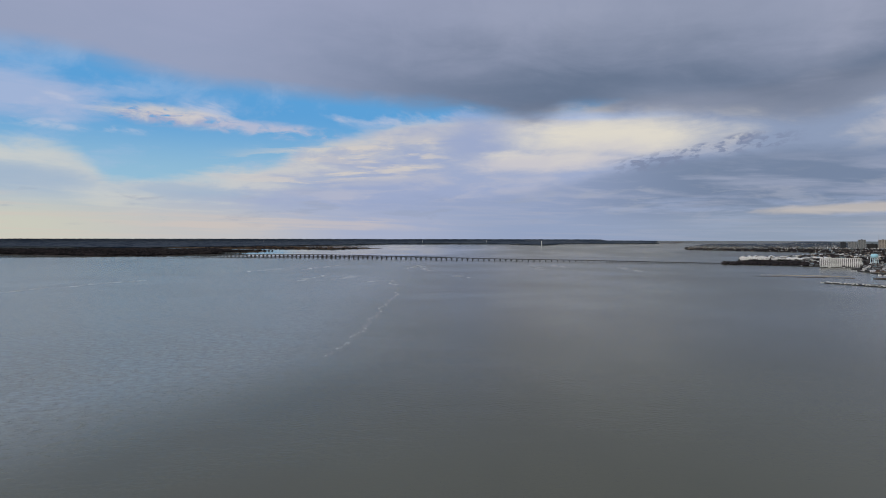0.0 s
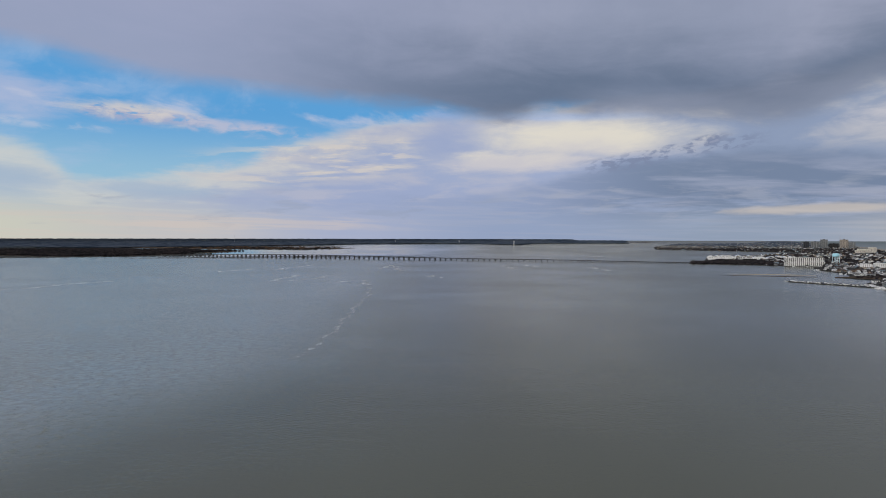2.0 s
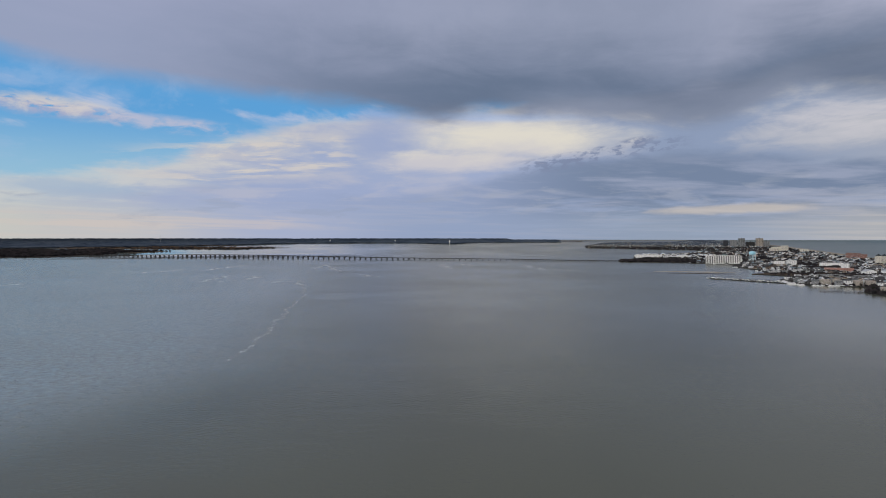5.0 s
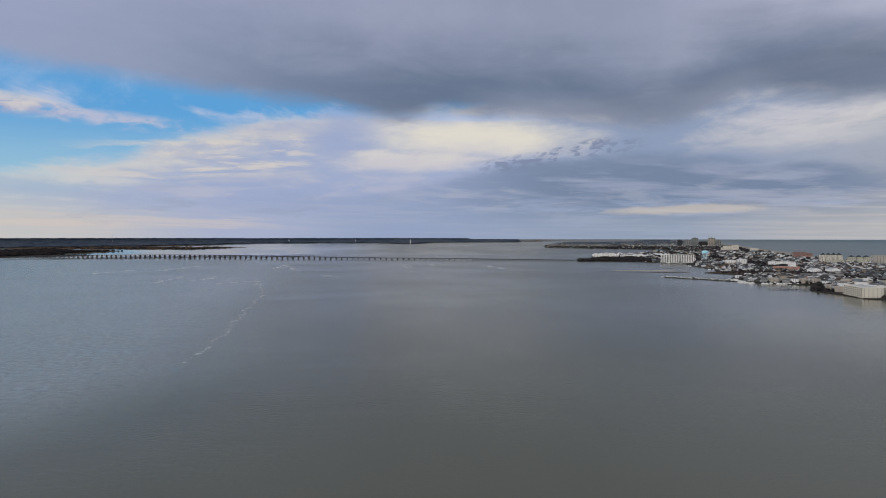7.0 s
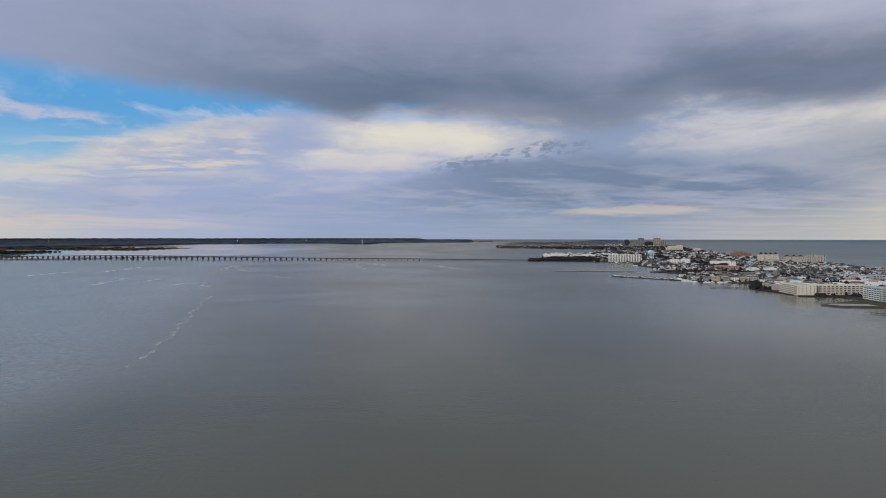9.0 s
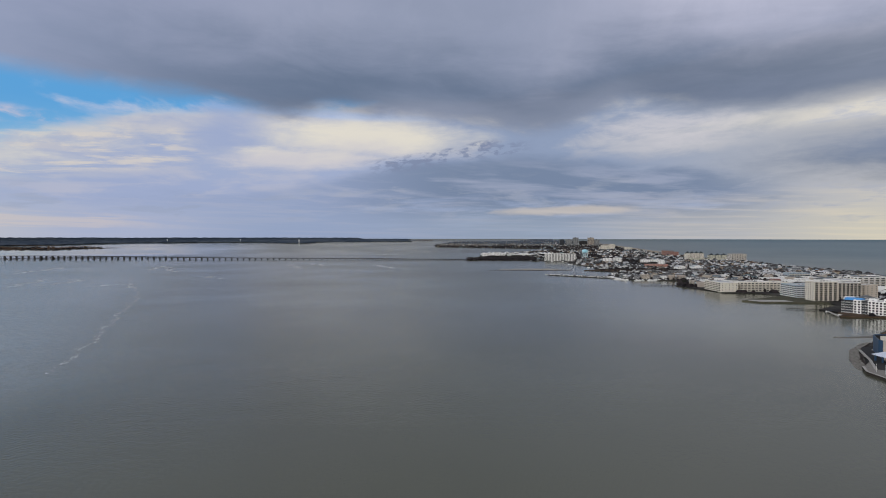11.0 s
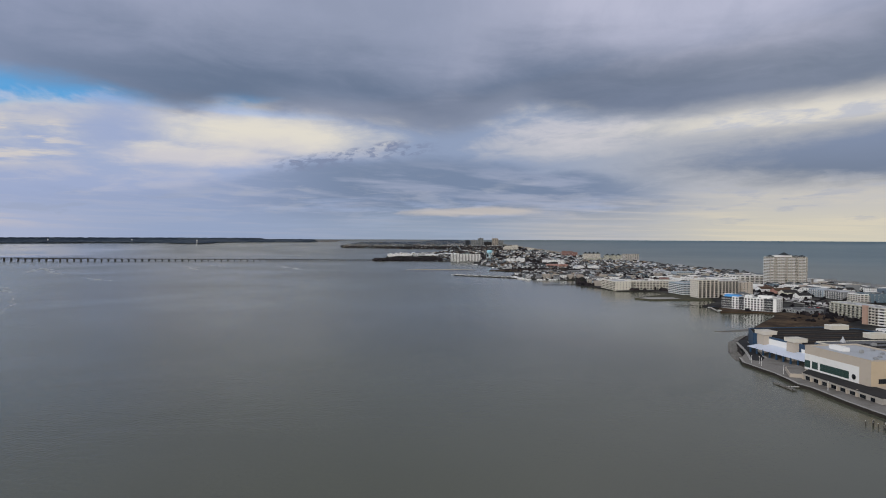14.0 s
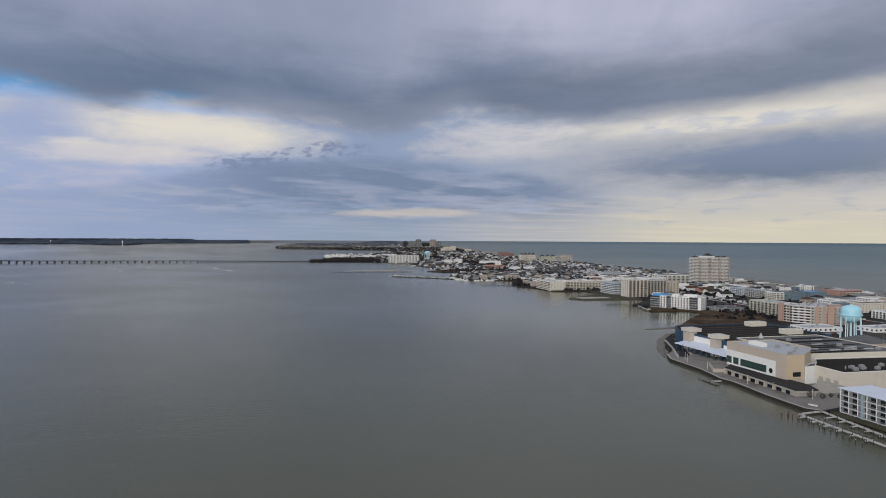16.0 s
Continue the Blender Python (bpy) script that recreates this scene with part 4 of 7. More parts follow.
def window_rows(parent, p0, p1, z0, floors, fh, cols, w, h, frame=WHITE, sill=0.9, per_floor=True):
    """Small windows of an ordinary house, a row to a mesh."""
    ln = math.hypot(p1[0] - p0[0], p1[1] - p0[1])
    rows = [[f] for f in range(floors)] if per_floor else [list(range(floors))]

    def make(fs):
        bm = bmesh.new()
        for f in fs:
            for c in range(cols):
                x = -ln / 2 + ln * (c + 0.5) / cols
                z = (f - fs[0]) * fh
                box(bm, x - w / 2, x + w / 2, -0.06, 0.02, z, z + h)
                box(bm, x - w / 2 + 0.1, x + w / 2 - 0.1, -0.09, 0.02, z + 0.1, z + h - 0.1, 1)
        return mesh_of("window_row", bm, (frame, GLASS))
    for fs in rows:
        me = shared(("row", round(ln, 1), cols, w, round(h, 2), len(fs), round(fh, 2), frame.name), lambda: make(fs))
        part("window_row", me, None, parent, at=on_face(p0, p1, 0.5, z0 + fs[0] * fh + sill))


def gallery_rows(parent, p0, p1, z0, floors, fh, cols, slab=WHITE, deep=1.5):
    """A run of balconies with dark doors behind, one mesh a floor."""
    ln = math.hypot(p1[0] - p0[0], p1[1] - p0[1])

    def make():
        bm = bmesh.new()
        box(bm, -ln / 2, ln / 2, -deep, 0.01, -0.2, 0.02), box(bm, -ln / 2, ln / 2, -deep, -deep + 0.08, 0.9, 1.05)
        for c in range(cols + 1):
            x = -ln / 2 + 0.1 + (ln - 0.2) * c / cols
            box(bm, x - 0.1, x + 0.1, -deep, 0.01, 0.02, fh - 0.2)
        for c in range(cols * 4):
            x = -ln / 2 + ln * (c + 0.5) / (cols * 4)
            box(bm, x - 0.05, x + 0.05, -deep + 0.01, -deep + 0.06, 0.02, 0.9)
        for c in range(cols):
            x = -ln / 2 + ln * (c + 0.5) / cols
            box(bm, x - ln / cols * 0.38, x + ln / cols * 0.38, -0.06, 0.02, 0.03, fh * 0.74, 1)
        return mesh_of("gallery", bm, (slab, GLASS))
    me = shared(("gallery", round(ln, 1), cols, round(fh, 2), slab.name), make)
    for f in range(floors):
        part("gallery", me, None, parent, at=on_face(p0, p1, 0.5, z0 + f * fh))


# ---- landmarks along the bay ----
def condo_tower():
    w, d, floors, fh = 79.0, 20.0, 18, 2.95
    t = thing("condo_tower", spot(797 + w / 2, 1119 + d / 2, 1.8), "tall cream oceanfront condominium tower with dark hipped roofs", "tower block")
    top = 4.6 + floors * fh
    # plan with shallow steps in the long front
    steps, pts = 7, []
    for i in range(steps):
        x0, x1 = -w / 2 + w * i / steps, -w / 2 + w * (i + 1) / steps
        y = -d / 2 + (1.6 if i % 2 else 0.0)
        pts += [(x0, y), (x1, y)]
    pts += [(w / 2, d / 2), (-w / 2, d / 2)]
    walls(t, pts, top, SAND_RENDER, GRAVEL, 1.0, cap=WHITE)
    for i in range(steps):
        x0, x1 = -w / 2 + w * i / steps, -w / 2 + w * (i + 1) / steps
        y = -d / 2 + (1.6 if i % 2 else 0.0)
        if i % 2 == 0:
            balconies(t, (x0 + 0.4, y), (x0 + 6.6, y), 4.6, floors, fh, 2, 1.6, WHITE, WHITE, 0.86, solid_rail=True)
            windows(t, (x0 + 6.8, y), (x1 - 0.2, y), 4.6, floors, fh, 2, 1.5, 1.6, WHITE, 0.8)
        else:
            balconies(t, (x0 + 4.2, y), (x1 - 0.3, y), 4.6, floors, fh, 2, 1.6, WHITE, WHITE, 0.86, solid_rail=True)
            windows(t, (x0 + 0.2, y), (x0 + 4.0, y), 4.6, floors, fh, 1, 1.6, 1.6, WHITE, 0.8)
    balconies(t, (-w / 2, d / 2 - 0.4), (-w / 2, -d / 2 + 0.4), 4.6, floors, fh, 4, 1.6, WHITE, WHITE, 0.84, solid_rail=True)
    windows(t, (-w / 2, d / 2), (-w / 2, -d / 2), 0.4, 1, 4.0, 6, 2.6, 2.6, CHARCOAL, 0.4, 2)
    # brick-coloured podium
    bm = bmesh.new()
    prism(bm, [(-w / 2 - 2.2, -d / 2 - 3), (w / 2 - 20, -d / 2 - 3), (w / 2 - 20, -d / 2 + 3), (-w / 2 - 2.2, d / 2)], -1, 4.2)
    podium = part("podium", bm, PEACH, t, "brown brick podium with garage openings")
    for i in range(9):
        part("window", pane(5.0, 2.4, CHARCOAL, 2), None, podium, at=on_face((-w / 2 - 2, -d / 2 - 3), (w / 2 - 20, -d / 2 - 3), (i + 0.5) / 9, 0.8))
    # penthouse and hipped roofs
    bm = bmesh.new()
    box(bm, -w * 0.36, w * 0.10, -d / 2 + 3, d / 2 - 3, top - 1.1, top + 3.2)
    part("penthouse", bm, WHITE, t, "white penthouse storey")
    for x, a, b, z, rise in ((-0.42, 11, 12, 0.5, 3.4), (-0.30, 8, 12, 0.5, 2.8), (-0.05, 13, 15, 3.2, 5.6), (0.12, 7, 10, 1.0, 3.2), (0.28, 8, 11, 0.3, 2.8), (0.43, 8, 11, 0.3, 2.8)):
        hip(t, a, b, top + z, rise, SLATE_BLUE, 0.5, x=w * x)
    for x in (-0.2, 0.13, 0.3):
        units(t, [(w * x, -3)], top - 1.0, (3.0, 2.6, 2.8))


def bay_hotel():
    """Five storeys in white and charcoal blocks; the front looks over the cove."""
    turn = 34.0
    t = thing("bayfront_hotel", spot(519, 766, 1.3, turn), "white and charcoal five-storey bayfront hotel with a bright blue roof", "hotel")
    L, d, h, floors = 70.0, 19.0, 16.6, 5
    fh = 3.1
    # front face at x = -d/2, running along y from north (+) to south (-)
    runs = [(35, 21, CHARCOAL, 0.0, h - 0.6), (21, 12.5, WHITE, 0.7, h + 0.3), (12.5, 5, CHARCOAL, 0.0, h - 0.6), (5, -19, WHITE, 0.8, h + 0.2), (-19, -31, CHARCOAL, 0.0, h - 0.4), (-31, -35, WHITE, 1.2, h + 0.4)]
    for y1, y0, mat, out, top in runs:
        q = [(-d / 2 - out, y0 + 0.01), (d / 2, y0 + 0.01), (d / 2, y1 - 0.01), (-d / 2 - out, y1 - 0.01)]
        walls(t, q, top, mat, MEMBRANE, 0.8)
        a, b = (-d / 2 - out, y1), (-d / 2 - out, y0)
        n = max(1, round((y1 - y0) / 4.0))
        if mat is CHARCOAL:
            balconies(t, a, b, 0.5, floors, fh, max(2, n), 1.2, WHITE, RAIL, 0.7)
        elif y1 - y0 > 5:
            windows(t, a, b, 0.5, floors, fh, n, 2.3, 2.0, CHARCOAL, 0.6, 2)
    windows(t, (-d / 2, -35), (d / 2, -35), 0.5, floors, fh, 3, 1.4, 1.8, CHARCOAL, 0.7)
    windows(t, (d / 2, 35), (-d / 2, 35), 0.5, floors, fh, 3, 1.4, 1.8, CHARCOAL, 0.7)
    # barrel of bright blue sheet over the north wing
    bm = bmesh.new()
    seg = 10
    for k, y in enumerate((14, 33)):
        ring = [bm.verts.new((-7.5 + 14 * i / seg, y, h - 0.9 + 3.0 * math.sin(math.pi * i / seg))) for i in range(seg + 1)]
        if k:
            for i in range(seg):
                bm.faces.new((prev[i], prev[i + 1], ring[i + 1], ring[i]))
            bm.faces.new(ring[::-1])
        else:
            bm.faces.new(ring)
        prev = ring
    bmesh.ops.recalc_face_normals(bm, faces=bm.faces[:])
    part("blue_roof", bm, BRIGHT_BLUE, t, "bright blue curved roof sheet")
    bm = bmesh.new()
    box(bm, 0, 7.5, -26, -8, h - 1, h + 3.0), box(bm, 1, 7, 0, 9, h - 1, h + 2.0)
    part("roof_house", bm, WHITE, t, "white stair and lift houses on the roof")
    units(t, [(2, 4), (-3, -4), (-4, -12), (3, -29), (-3, -25), (4, 18)], h - 0.8)


def convention_centre():
    c = thing("convention_centre", spot(0, 0, 0), "large tan and white convention centre with dark flat roofs", "convention hall")
    # hall with the white window front
    A = [(312, 343), (326, 343), (338, 351), (352, 365), (352, 400), (312, 400)]
    walls(c, A, 21.0, TAN, MEMBRANE, 1.0, "tan panelled walls of the bay hall", z0=0.5, roof_label="pale flat roof", cap=TAN)
    bm = bmesh.new()
    box(bm, 311.72, 312.1, 352, 399.7, 4.8, 15.3)
    front = part("front_panel", bm, WHITE, c, "white panel round the bay windows")
    bays = [(396.9, 5.2), (389.8, 5.4)] + [(382.5 - 5 * i, 5.0) for i in range(5)]
    for v, w in bays:
        for z in (6.1, 8.5):
            part("window", pane(w, 2.4, GREEN_FRAME, 2, GREEN_GLASS), None, front, at=on_face((311.7, v + w / 2), (311.7, v - w / 2), 0.5, z))
    bm = bmesh.new()
    lathe(bm, [(0, 0.16), (1.75, 0.16), (1.75, 0.05)], 20, 1), lathe(bm, [(1.75, 0.0), (1.75, 0.2), (2.0, 0.2), (2.0, 0.0)], 20, 0)
    part("round_window", bm, (WHITE, GLASS), front, "round porthole window", Matrix.Translation((311.7, 355.8, 8.3)) @ Matrix.Rotation(-math.pi / 2, 4, "Y"))
    bm = bmesh.new()
    box(bm, 312.05, 325.9, 342.75, 343.1, 5.0, 20.2)
    part("side_panel", bm, BUFF, c, "buff panelled end wall")
    part("louvre", pane(6.0, 3.0, CHARCOAL, 5), None, c, "dark louvred vent", on_face((316, 342.7), (324, 342.7), 0.5, 6.6))
    units(c, [(325, 384)], 20.0, (5.0, 13.0, 2.6)), units(c, [(331, 372)], 20.0, (2.4, 1.8, 1.9)), units(c, [(323, 352), (330, 356), (341, 366), (320, 348), (345, 378)], 20.0, (2.2, 1.8, 0.9))
    # arcade along the promenade
    arc = [(294.6, 315.6), (307.2, 313.8), (313.6, 327), (313.6, 342.6), (311.7, 342.6), (311.7, 393.5), (296.4, 380.5)]
    bm = bmesh.new()
    prism(bm, arc, 0.5, 4.7)
    a = part("arcade", bm, STONE, c, "grey-tan promenade arcade with dark windows")
    eaves = [(292.6, 314.0, 6.0), (307.6, 312.3, 5.6), (315.4, 326.6, 5.0), (315.4, 342.6, 4.9), (311.7, 342.6, 4.9), (311.7, 395.6, 4.9), (294.6, 379.6, 6.5)]
    for drop, name, mat, text in ((0.55, "fascia", STONE, "grey-tan beam under the eaves"), (0.0, "arcade_roof", SHINGLE, "dark grey shingled lean-to roof")):
        bm = bmesh.new()
        inset = 0.22 if drop else 0.0
        rim = [(u + (304 - u) * inset * 0.12, w + (350 - w) * inset * 0.02, z - drop) for u, w, z in eaves]
        over, under = [bm.verts.new(q) for q in rim], [bm.verts.new((u, w, z - (1.0 if drop else 0.25))) for u, w, z in rim]
        hub, foot = bm.verts.new((305, 345, 5.4 - drop)), bm.verts.new((305, 345, 4.72 - drop))
        for i in range(7):
            k = (i + 1) % 7
            bm.faces.new((over[i], over[k], hub)), bm.faces.new((under[k], under[i], foot)), bm.faces.new((under[i], under[k], over[k], over[i]))
        bmesh.ops.recalc_face_normals(bm, faces=bm.faces[:])
        part(name, bm, mat, a, text)
    for i in range(7):
        part("window", pane(4.4, 2.9, CHARCOAL, 2), None, a, at=on_face((296.4, 380.5), (294.9, 326), (i + 0.5) / 7, 1.9))
        bm = bmesh.new()
        box(bm, -0.5, 0.5, -1.2, 0.0, 0.6, 5.2)
        part("pillar", bm, TAN, a, at=on_face((296.4, 380.5), (294.9, 326), i / 7, 0.9))
    part("door", pane(3.2, 3.4, CHARCOAL, 2), None, a, at=on_face((294.9, 326), (294.6, 317), 0.4, 1.8))
    # hall behind with the long pale fascia and banded dark roof
    B = [(352.4, 366.5), (430, 361), (430, 440), (352.4, 440)]
    walls(c, B, 16.2, CREAM, GRAVEL, 0.5, "cream walls of the exhibition hall", z0=0.5, roof_label="patched grey membrane roof")
    for i, (x0, x1, y0, y1) in enumerate(((353.5, 405, 368, 374), (357, 428, 378, 381), (356, 398, 385, 391), (366, 428, 393, 397), (358, 404, 402, 405), (368, 426, 409, 416), (360, 384, 420, 428), (390, 425, 424, 430))):
        bm = bmesh.new()
        box(bm, x0, x1, y0, y1, 15.6, 15.78)
        part("roof_band", bm, TAR, c, "black roofing strip")
    for x, y, w, d in ((384, 376, 9, 1.6), (398, 376.5, 10, 1.6), (414, 376, 8, 1.6), (372, 383, 7, 1.4), (406, 383.5, 9, 1.4), (362, 399.5, 8, 1.4), (392, 400, 10, 1.4), (410, 419, 9, 1.5)):
        bm = bmesh.new()
        box(bm, x - w / 2, x + w / 2, y - d / 2, y + d / 2, 15.6, 16.3)
        part("skylight", bm, MEMBRANE, c, "white roof curb")
    units(c, [(366, 400), (384, 420), (404, 392), (418, 372), (395, 376)], 15.7, (3.4, 2.4, 1.6))
    bm = bmesh.new()
    tube(bm, 0, 0, 0, 4.5, 2.2, 0.05, 6)
    part("spire", bm, MEMBRANE, c, "small white pyramid skylight", Matrix.Translation((372, 436, 15.7)))
    # lower cream block with a black roof
    C = [(333, 319.5), (425, 316), (425, 357), (353, 362.5), (344, 352), (334, 342.6)]
    walls(c, C, 13.6, CREAM, TAR, 0.8, "cream panelled lower hall", z0=0.5, cap=WHITE, roof_label="black membrane roof with plant")
    walls(c, [(326.3, 341.5), (334.8, 343.0), (344.2, 352.3), (338.3, 351), (326.3, 343)], 13.2, WHITE, GRAVEL, 0.5, "white link wall", z0=0.5)
    units(c, [(352, 332), (357, 328), (361, 333), (349, 326), (366, 326), (378, 334), (395, 327)], 12.85, (3.0, 2.2, 1.7))
    bm = bmesh.new()
    for i in range(6):
        tube(bm, 345 + i * 3.4, 330 + (i % 2) * 3, 12.9, 14.4, 0.35, 0.35, 8)
    part("vent_pipe", bm, STEEL, c, "row of steel roof vents")
    for i in range(3):
        part("door", pane(3.4, 2.6, BEIGE, 1, STONE), None, c, at=on_face((333.9, 342), (333, 320), 0.2 + 0.28 * i, 4.8))
    # broad outdoor stair
    bm, flight = bmesh.new(), None
    for i in range(12):
        box(bm, 316.3 + i * 1.2, 317.5 + i * 1.2, 317.8, 333, 0.8, 1.6 + 0.32 * i)
        flight = flight or part("stair", bm, CONCRETE, c, "broad concrete outdoor stair")
        if i:
            part("step", bm, CONCRETE, flight)
        bm = bmesh.new()
    box(bm, 331.2, 331.8, 316, 338, 0.8, 5.6)
    part("retaining_wall", bm, CONCRETE, c)
    # north hall: navy band, cream wall, piers and white canopy
    D = [(336, 402), (352, 402), (352, 440.3), (446, 440.3), (446, 505), (420, 520), (350, 520), (336, 493)]
    walls(c, D, 15.2, NAVY, TAR, 0.8, "navy blue panelled walls of the north hall", z0=0.5, roof_label="black membrane roof")
    for i, (x0, x1, y0, y1) in enumerate(((345, 438, 447, 448.2), (341, 442, 455, 457.5), (352, 440, 464, 465), (340, 430, 473, 475.5), (346, 440, 483, 484), (350, 436, 492, 496), (354, 425, 504, 505.2))):
        bm = bmesh.new()
        box(bm, x0, x1, y0, y1, 14.3, 14.52)
        part("roof_seam", bm, SHINGLE if i % 2 else BROWN_ROOF, c, "dark brown-grey roofing seam")
    bm = bmesh.new()
    box(bm, 335.6, 336.1, 446, 477, 6.0, 13.5), box(bm, 335.6, 336.1, 404, 434, 6.0, 11.5)
    part("wall_panel", bm, WHITE, c, "off-white wall panel")
    for v0, v1, top in ((471, 482, 19.2), (436, 446, 18.6)):
        bm = bmesh.new()
        box(bm, 331.5, 338.5, v0 + 1.0, v1 - 1.0, 0.8, top - 3.0)
        pier = part("pier", bm, TAN, c, "tan entrance pier")
        bm = bmesh.new()
        box(bm, 330.4, 342, v0 - 0.4, v1 + 0.6, top - 2.5, top), box(bm, 330.1, 342.3, v0 - 0.7, v1 + 0.9, top, top + 0.3)
        part("cap", bm, CREAM, pier, "cream overhanging cap")
    for x, y, w, d in ((427, 508, 17, 9), (422, 459, 17, 9)):
        walls(c, [(x - w / 2, y - d / 2), (x + w / 2, y - d / 2), (x + w / 2, y + d / 2), (x - w / 2, y + d / 2)], 18.4, CREAM, TAR, 1.4, "cream screen wall round roof plant", z0=14.3, cap=WHITE)
    bm = bmesh.new()
    v = [bm.verts.new(q) for q in ((321.5, 409, 6.7), (321.5, 479, 6.7), (335.6, 479, 8.9), (335.6, 402.3, 8.9), (329, 402.3, 7.9), (321.5, 409, 6.3), (321.5, 479, 6.3), (335.6, 479, 8.5), (335.6, 402.3, 8.5), (329, 402.3, 7.5))]
    for f in ((4, 3, 2, 1, 0), (5, 6, 7, 8, 9), (0, 1, 6, 5), (1, 2, 7, 6), (2, 3, 8, 7), (3, 4, 9, 8), (4, 0, 5, 9)):
        bm.faces.new([v[k] for k in f])
    bmesh.ops.recalc_face_normals(bm, faces=bm.faces[:])
    can = part("canopy", bm, BLUE_WHITE, c, "white metal canopy roof")
    for i in range(9):
        bm = bmesh.new()
        box(bm, 322.2, 323.2, 412 + i * 8.0, 413 + i * 8.0, 0.8, 6.9)
        part("column", bm, NAVY, can)
    for i in range(9):
        part("window", pane(5.6, 3.6, NAVY, 3), None, c, at=on_face((335.55, 477), (335.55, 405), (i + 0.5) / 9, 1.9))


def promenade():
    """Sea wall, paved walk, terrace and the riprap point."""
    wall = [(284.4, 286), (279.0, 292), (279.3, 305), (280.5, 325), (282.5, 340), (284.7, 358), (283.0, 368), (285.8, 380), (289.6, 400), (290.0, 414), (291.2, 438), (300, 456)]
    bm = bmesh.new()
    prev = None
    for u, v in wall:
        ring = [bm.verts.new((u + a, v, z)) for a, z in ((-0.7, -2), (-0.7, 1.9), (0.5, 1.9), (0.5, 1.0))]
        if prev:
            for i in range(3):
                bm.faces.new((prev[i], prev[i + 1], ring[i + 1], ring[i]))
        prev = ring
    bmesh.ops.recalc_face_normals(bm, faces=bm.faces[:])
    cap = bmesh.new()
    for (a, b), (e, f) in zip(wall, wall[1:]):
        m = on_face((a, b), (e, f), 0.5, 1.9)
        ln = math.hypot(e - a, f - b)
        for q in box(cap, -ln / 2, ln / 2, -0.9, 0.8, 0.0, 0.12):
            q.co = m @ q.co
    solid("coping", cap, CONCRETE, spot(0, 0), "pale concrete coping on the bulkhead", "coping", kind="structure")
    solid("sea_wall", bm, PILE, spot(0, 0), "dark timber bulkhead along the promenade", "sea wall", kind="structure")
    patch("promenade", [(279.5, 293), (279.8, 305), (281.0, 325), (283.0, 340), (285.2, 358), (283.5, 368), (286.3, 380), (290.1, 400), (290.5, 414), (291.7, 438), (300, 455), (322, 480), (345, 495), (345, 300), (285, 287)], 1.75, PAVING, "pale paved waterfront promenade", "pavement", 0.9)
    patch("walkway", [(308, 441), (318, 452), (336, 490), (352, 525), (358, 533), (352, 537), (342, 523), (322, 480), (303, 445)], 1.95, ASPHALT, "dark asphalt path round the point", "path", 0.9)
    patch("path_edge", [(303, 445), (322, 480), (342, 523), (340.5, 523.8), (320.5, 481), (301.5, 446)], 2.05, CONCRETE, "pale concrete path edging", "kerb", 0.9)
    patch("path_kerb", [(318, 452), (336, 490), (352, 525), (353.6, 524.4), (337.6, 489), (319.6, 451)], 2.05, CONCRETE, "pale concrete path edging", "kerb", 0.9)
    t = thing("terrace", spot(0, 0), "tan walled terrace beside the promenade", "terrace")
    bm = bmesh.new()
    prism(bm, [(291, 387), (299, 384), (313, 399), (316, 412), (303, 408)], 0.9, 4.2)
    part("wall", bm, TAN, t)
    bm = bmesh.new()
    prism(bm, [(292, 387.5), (298.8, 385), (312.4, 399.5), (315, 411), (303.4, 407.4)], 4.2, 4.3)
    part("paving", bm, PAVING, t)
    rng = random.Random(11)
    me = []
    for k in range(5):
        bm = bmesh.new()
        bmesh.ops.create_icosphere(bm, subdivisions=1, radius=1.0)
        for q in bm.verts:
            q.co *= rng.uniform(0.7, 1.15)
            q.co.z *= 0.7
        me.append(mesh_of("stone", bm, ROCK))
    rip = thing("riprap", spot(0, 0), "grey boulder riprap round the point", "riprap")
    line = [(299, 452), (305, 468), (314, 486), (323, 500), (332, 515), (341, 529), (350, 538), (361, 550), (372, 562)]
    for i in range(290):
        t = (i + rng.random()) / 290 * (len(line) - 1)
        k = min(int(t), len(line) - 2)
        (a, b), (e, f) = line[k], line[k + 1]
        u, v = a + (e - a) * (t - k), b + (f - b) * (t - k)
        off = (i % 5 - 2.6) * 1.35 + rng.uniform(-0.5, 0.5)
        s = rng.uniform(0.75, 1.45)
        part("stone", rng.choice(me), None, rip, at=Matrix.Translation((u + off * 0.85, v - off * 0.5, 0.75 + 0.27 * off)) @ Matrix.Rotation(rng.uniform(0, 6), 4, "Z") @ Matrix.Diagonal((s, s * rng.uniform(0.7, 1.1), s, 1)))
    bm = bmesh.new()
    prev = None
    for u, v in line:
        ring = [bm.verts.new((u + o * 0.85, v - o * 0.5, z)) for o, z in ((-5.0, -1.2), (2.6, 1.2), (5.0, 1.4))]
        if prev:
            for i in range(2):
                bm.faces.new((prev[i], prev[i + 1], ring[i + 1], ring[i]))
        prev = ring
    bmesh.ops.recalc_face_normals(bm, faces=bm.faces[:])
    part("bed", bm, MUD, rip, "grey rubble bed under the boulders")
    # flag and lamp poles on the walk
    bm = bmesh.new()
    tube(bm, 0, 0, 0, 5.6, 0.12, 0.08, 8), tube(bm, 0, 0, 5.6, 5.9, 0.22, 0.22, 8)
    lampm = mesh_of("pole", bm, WHITE)
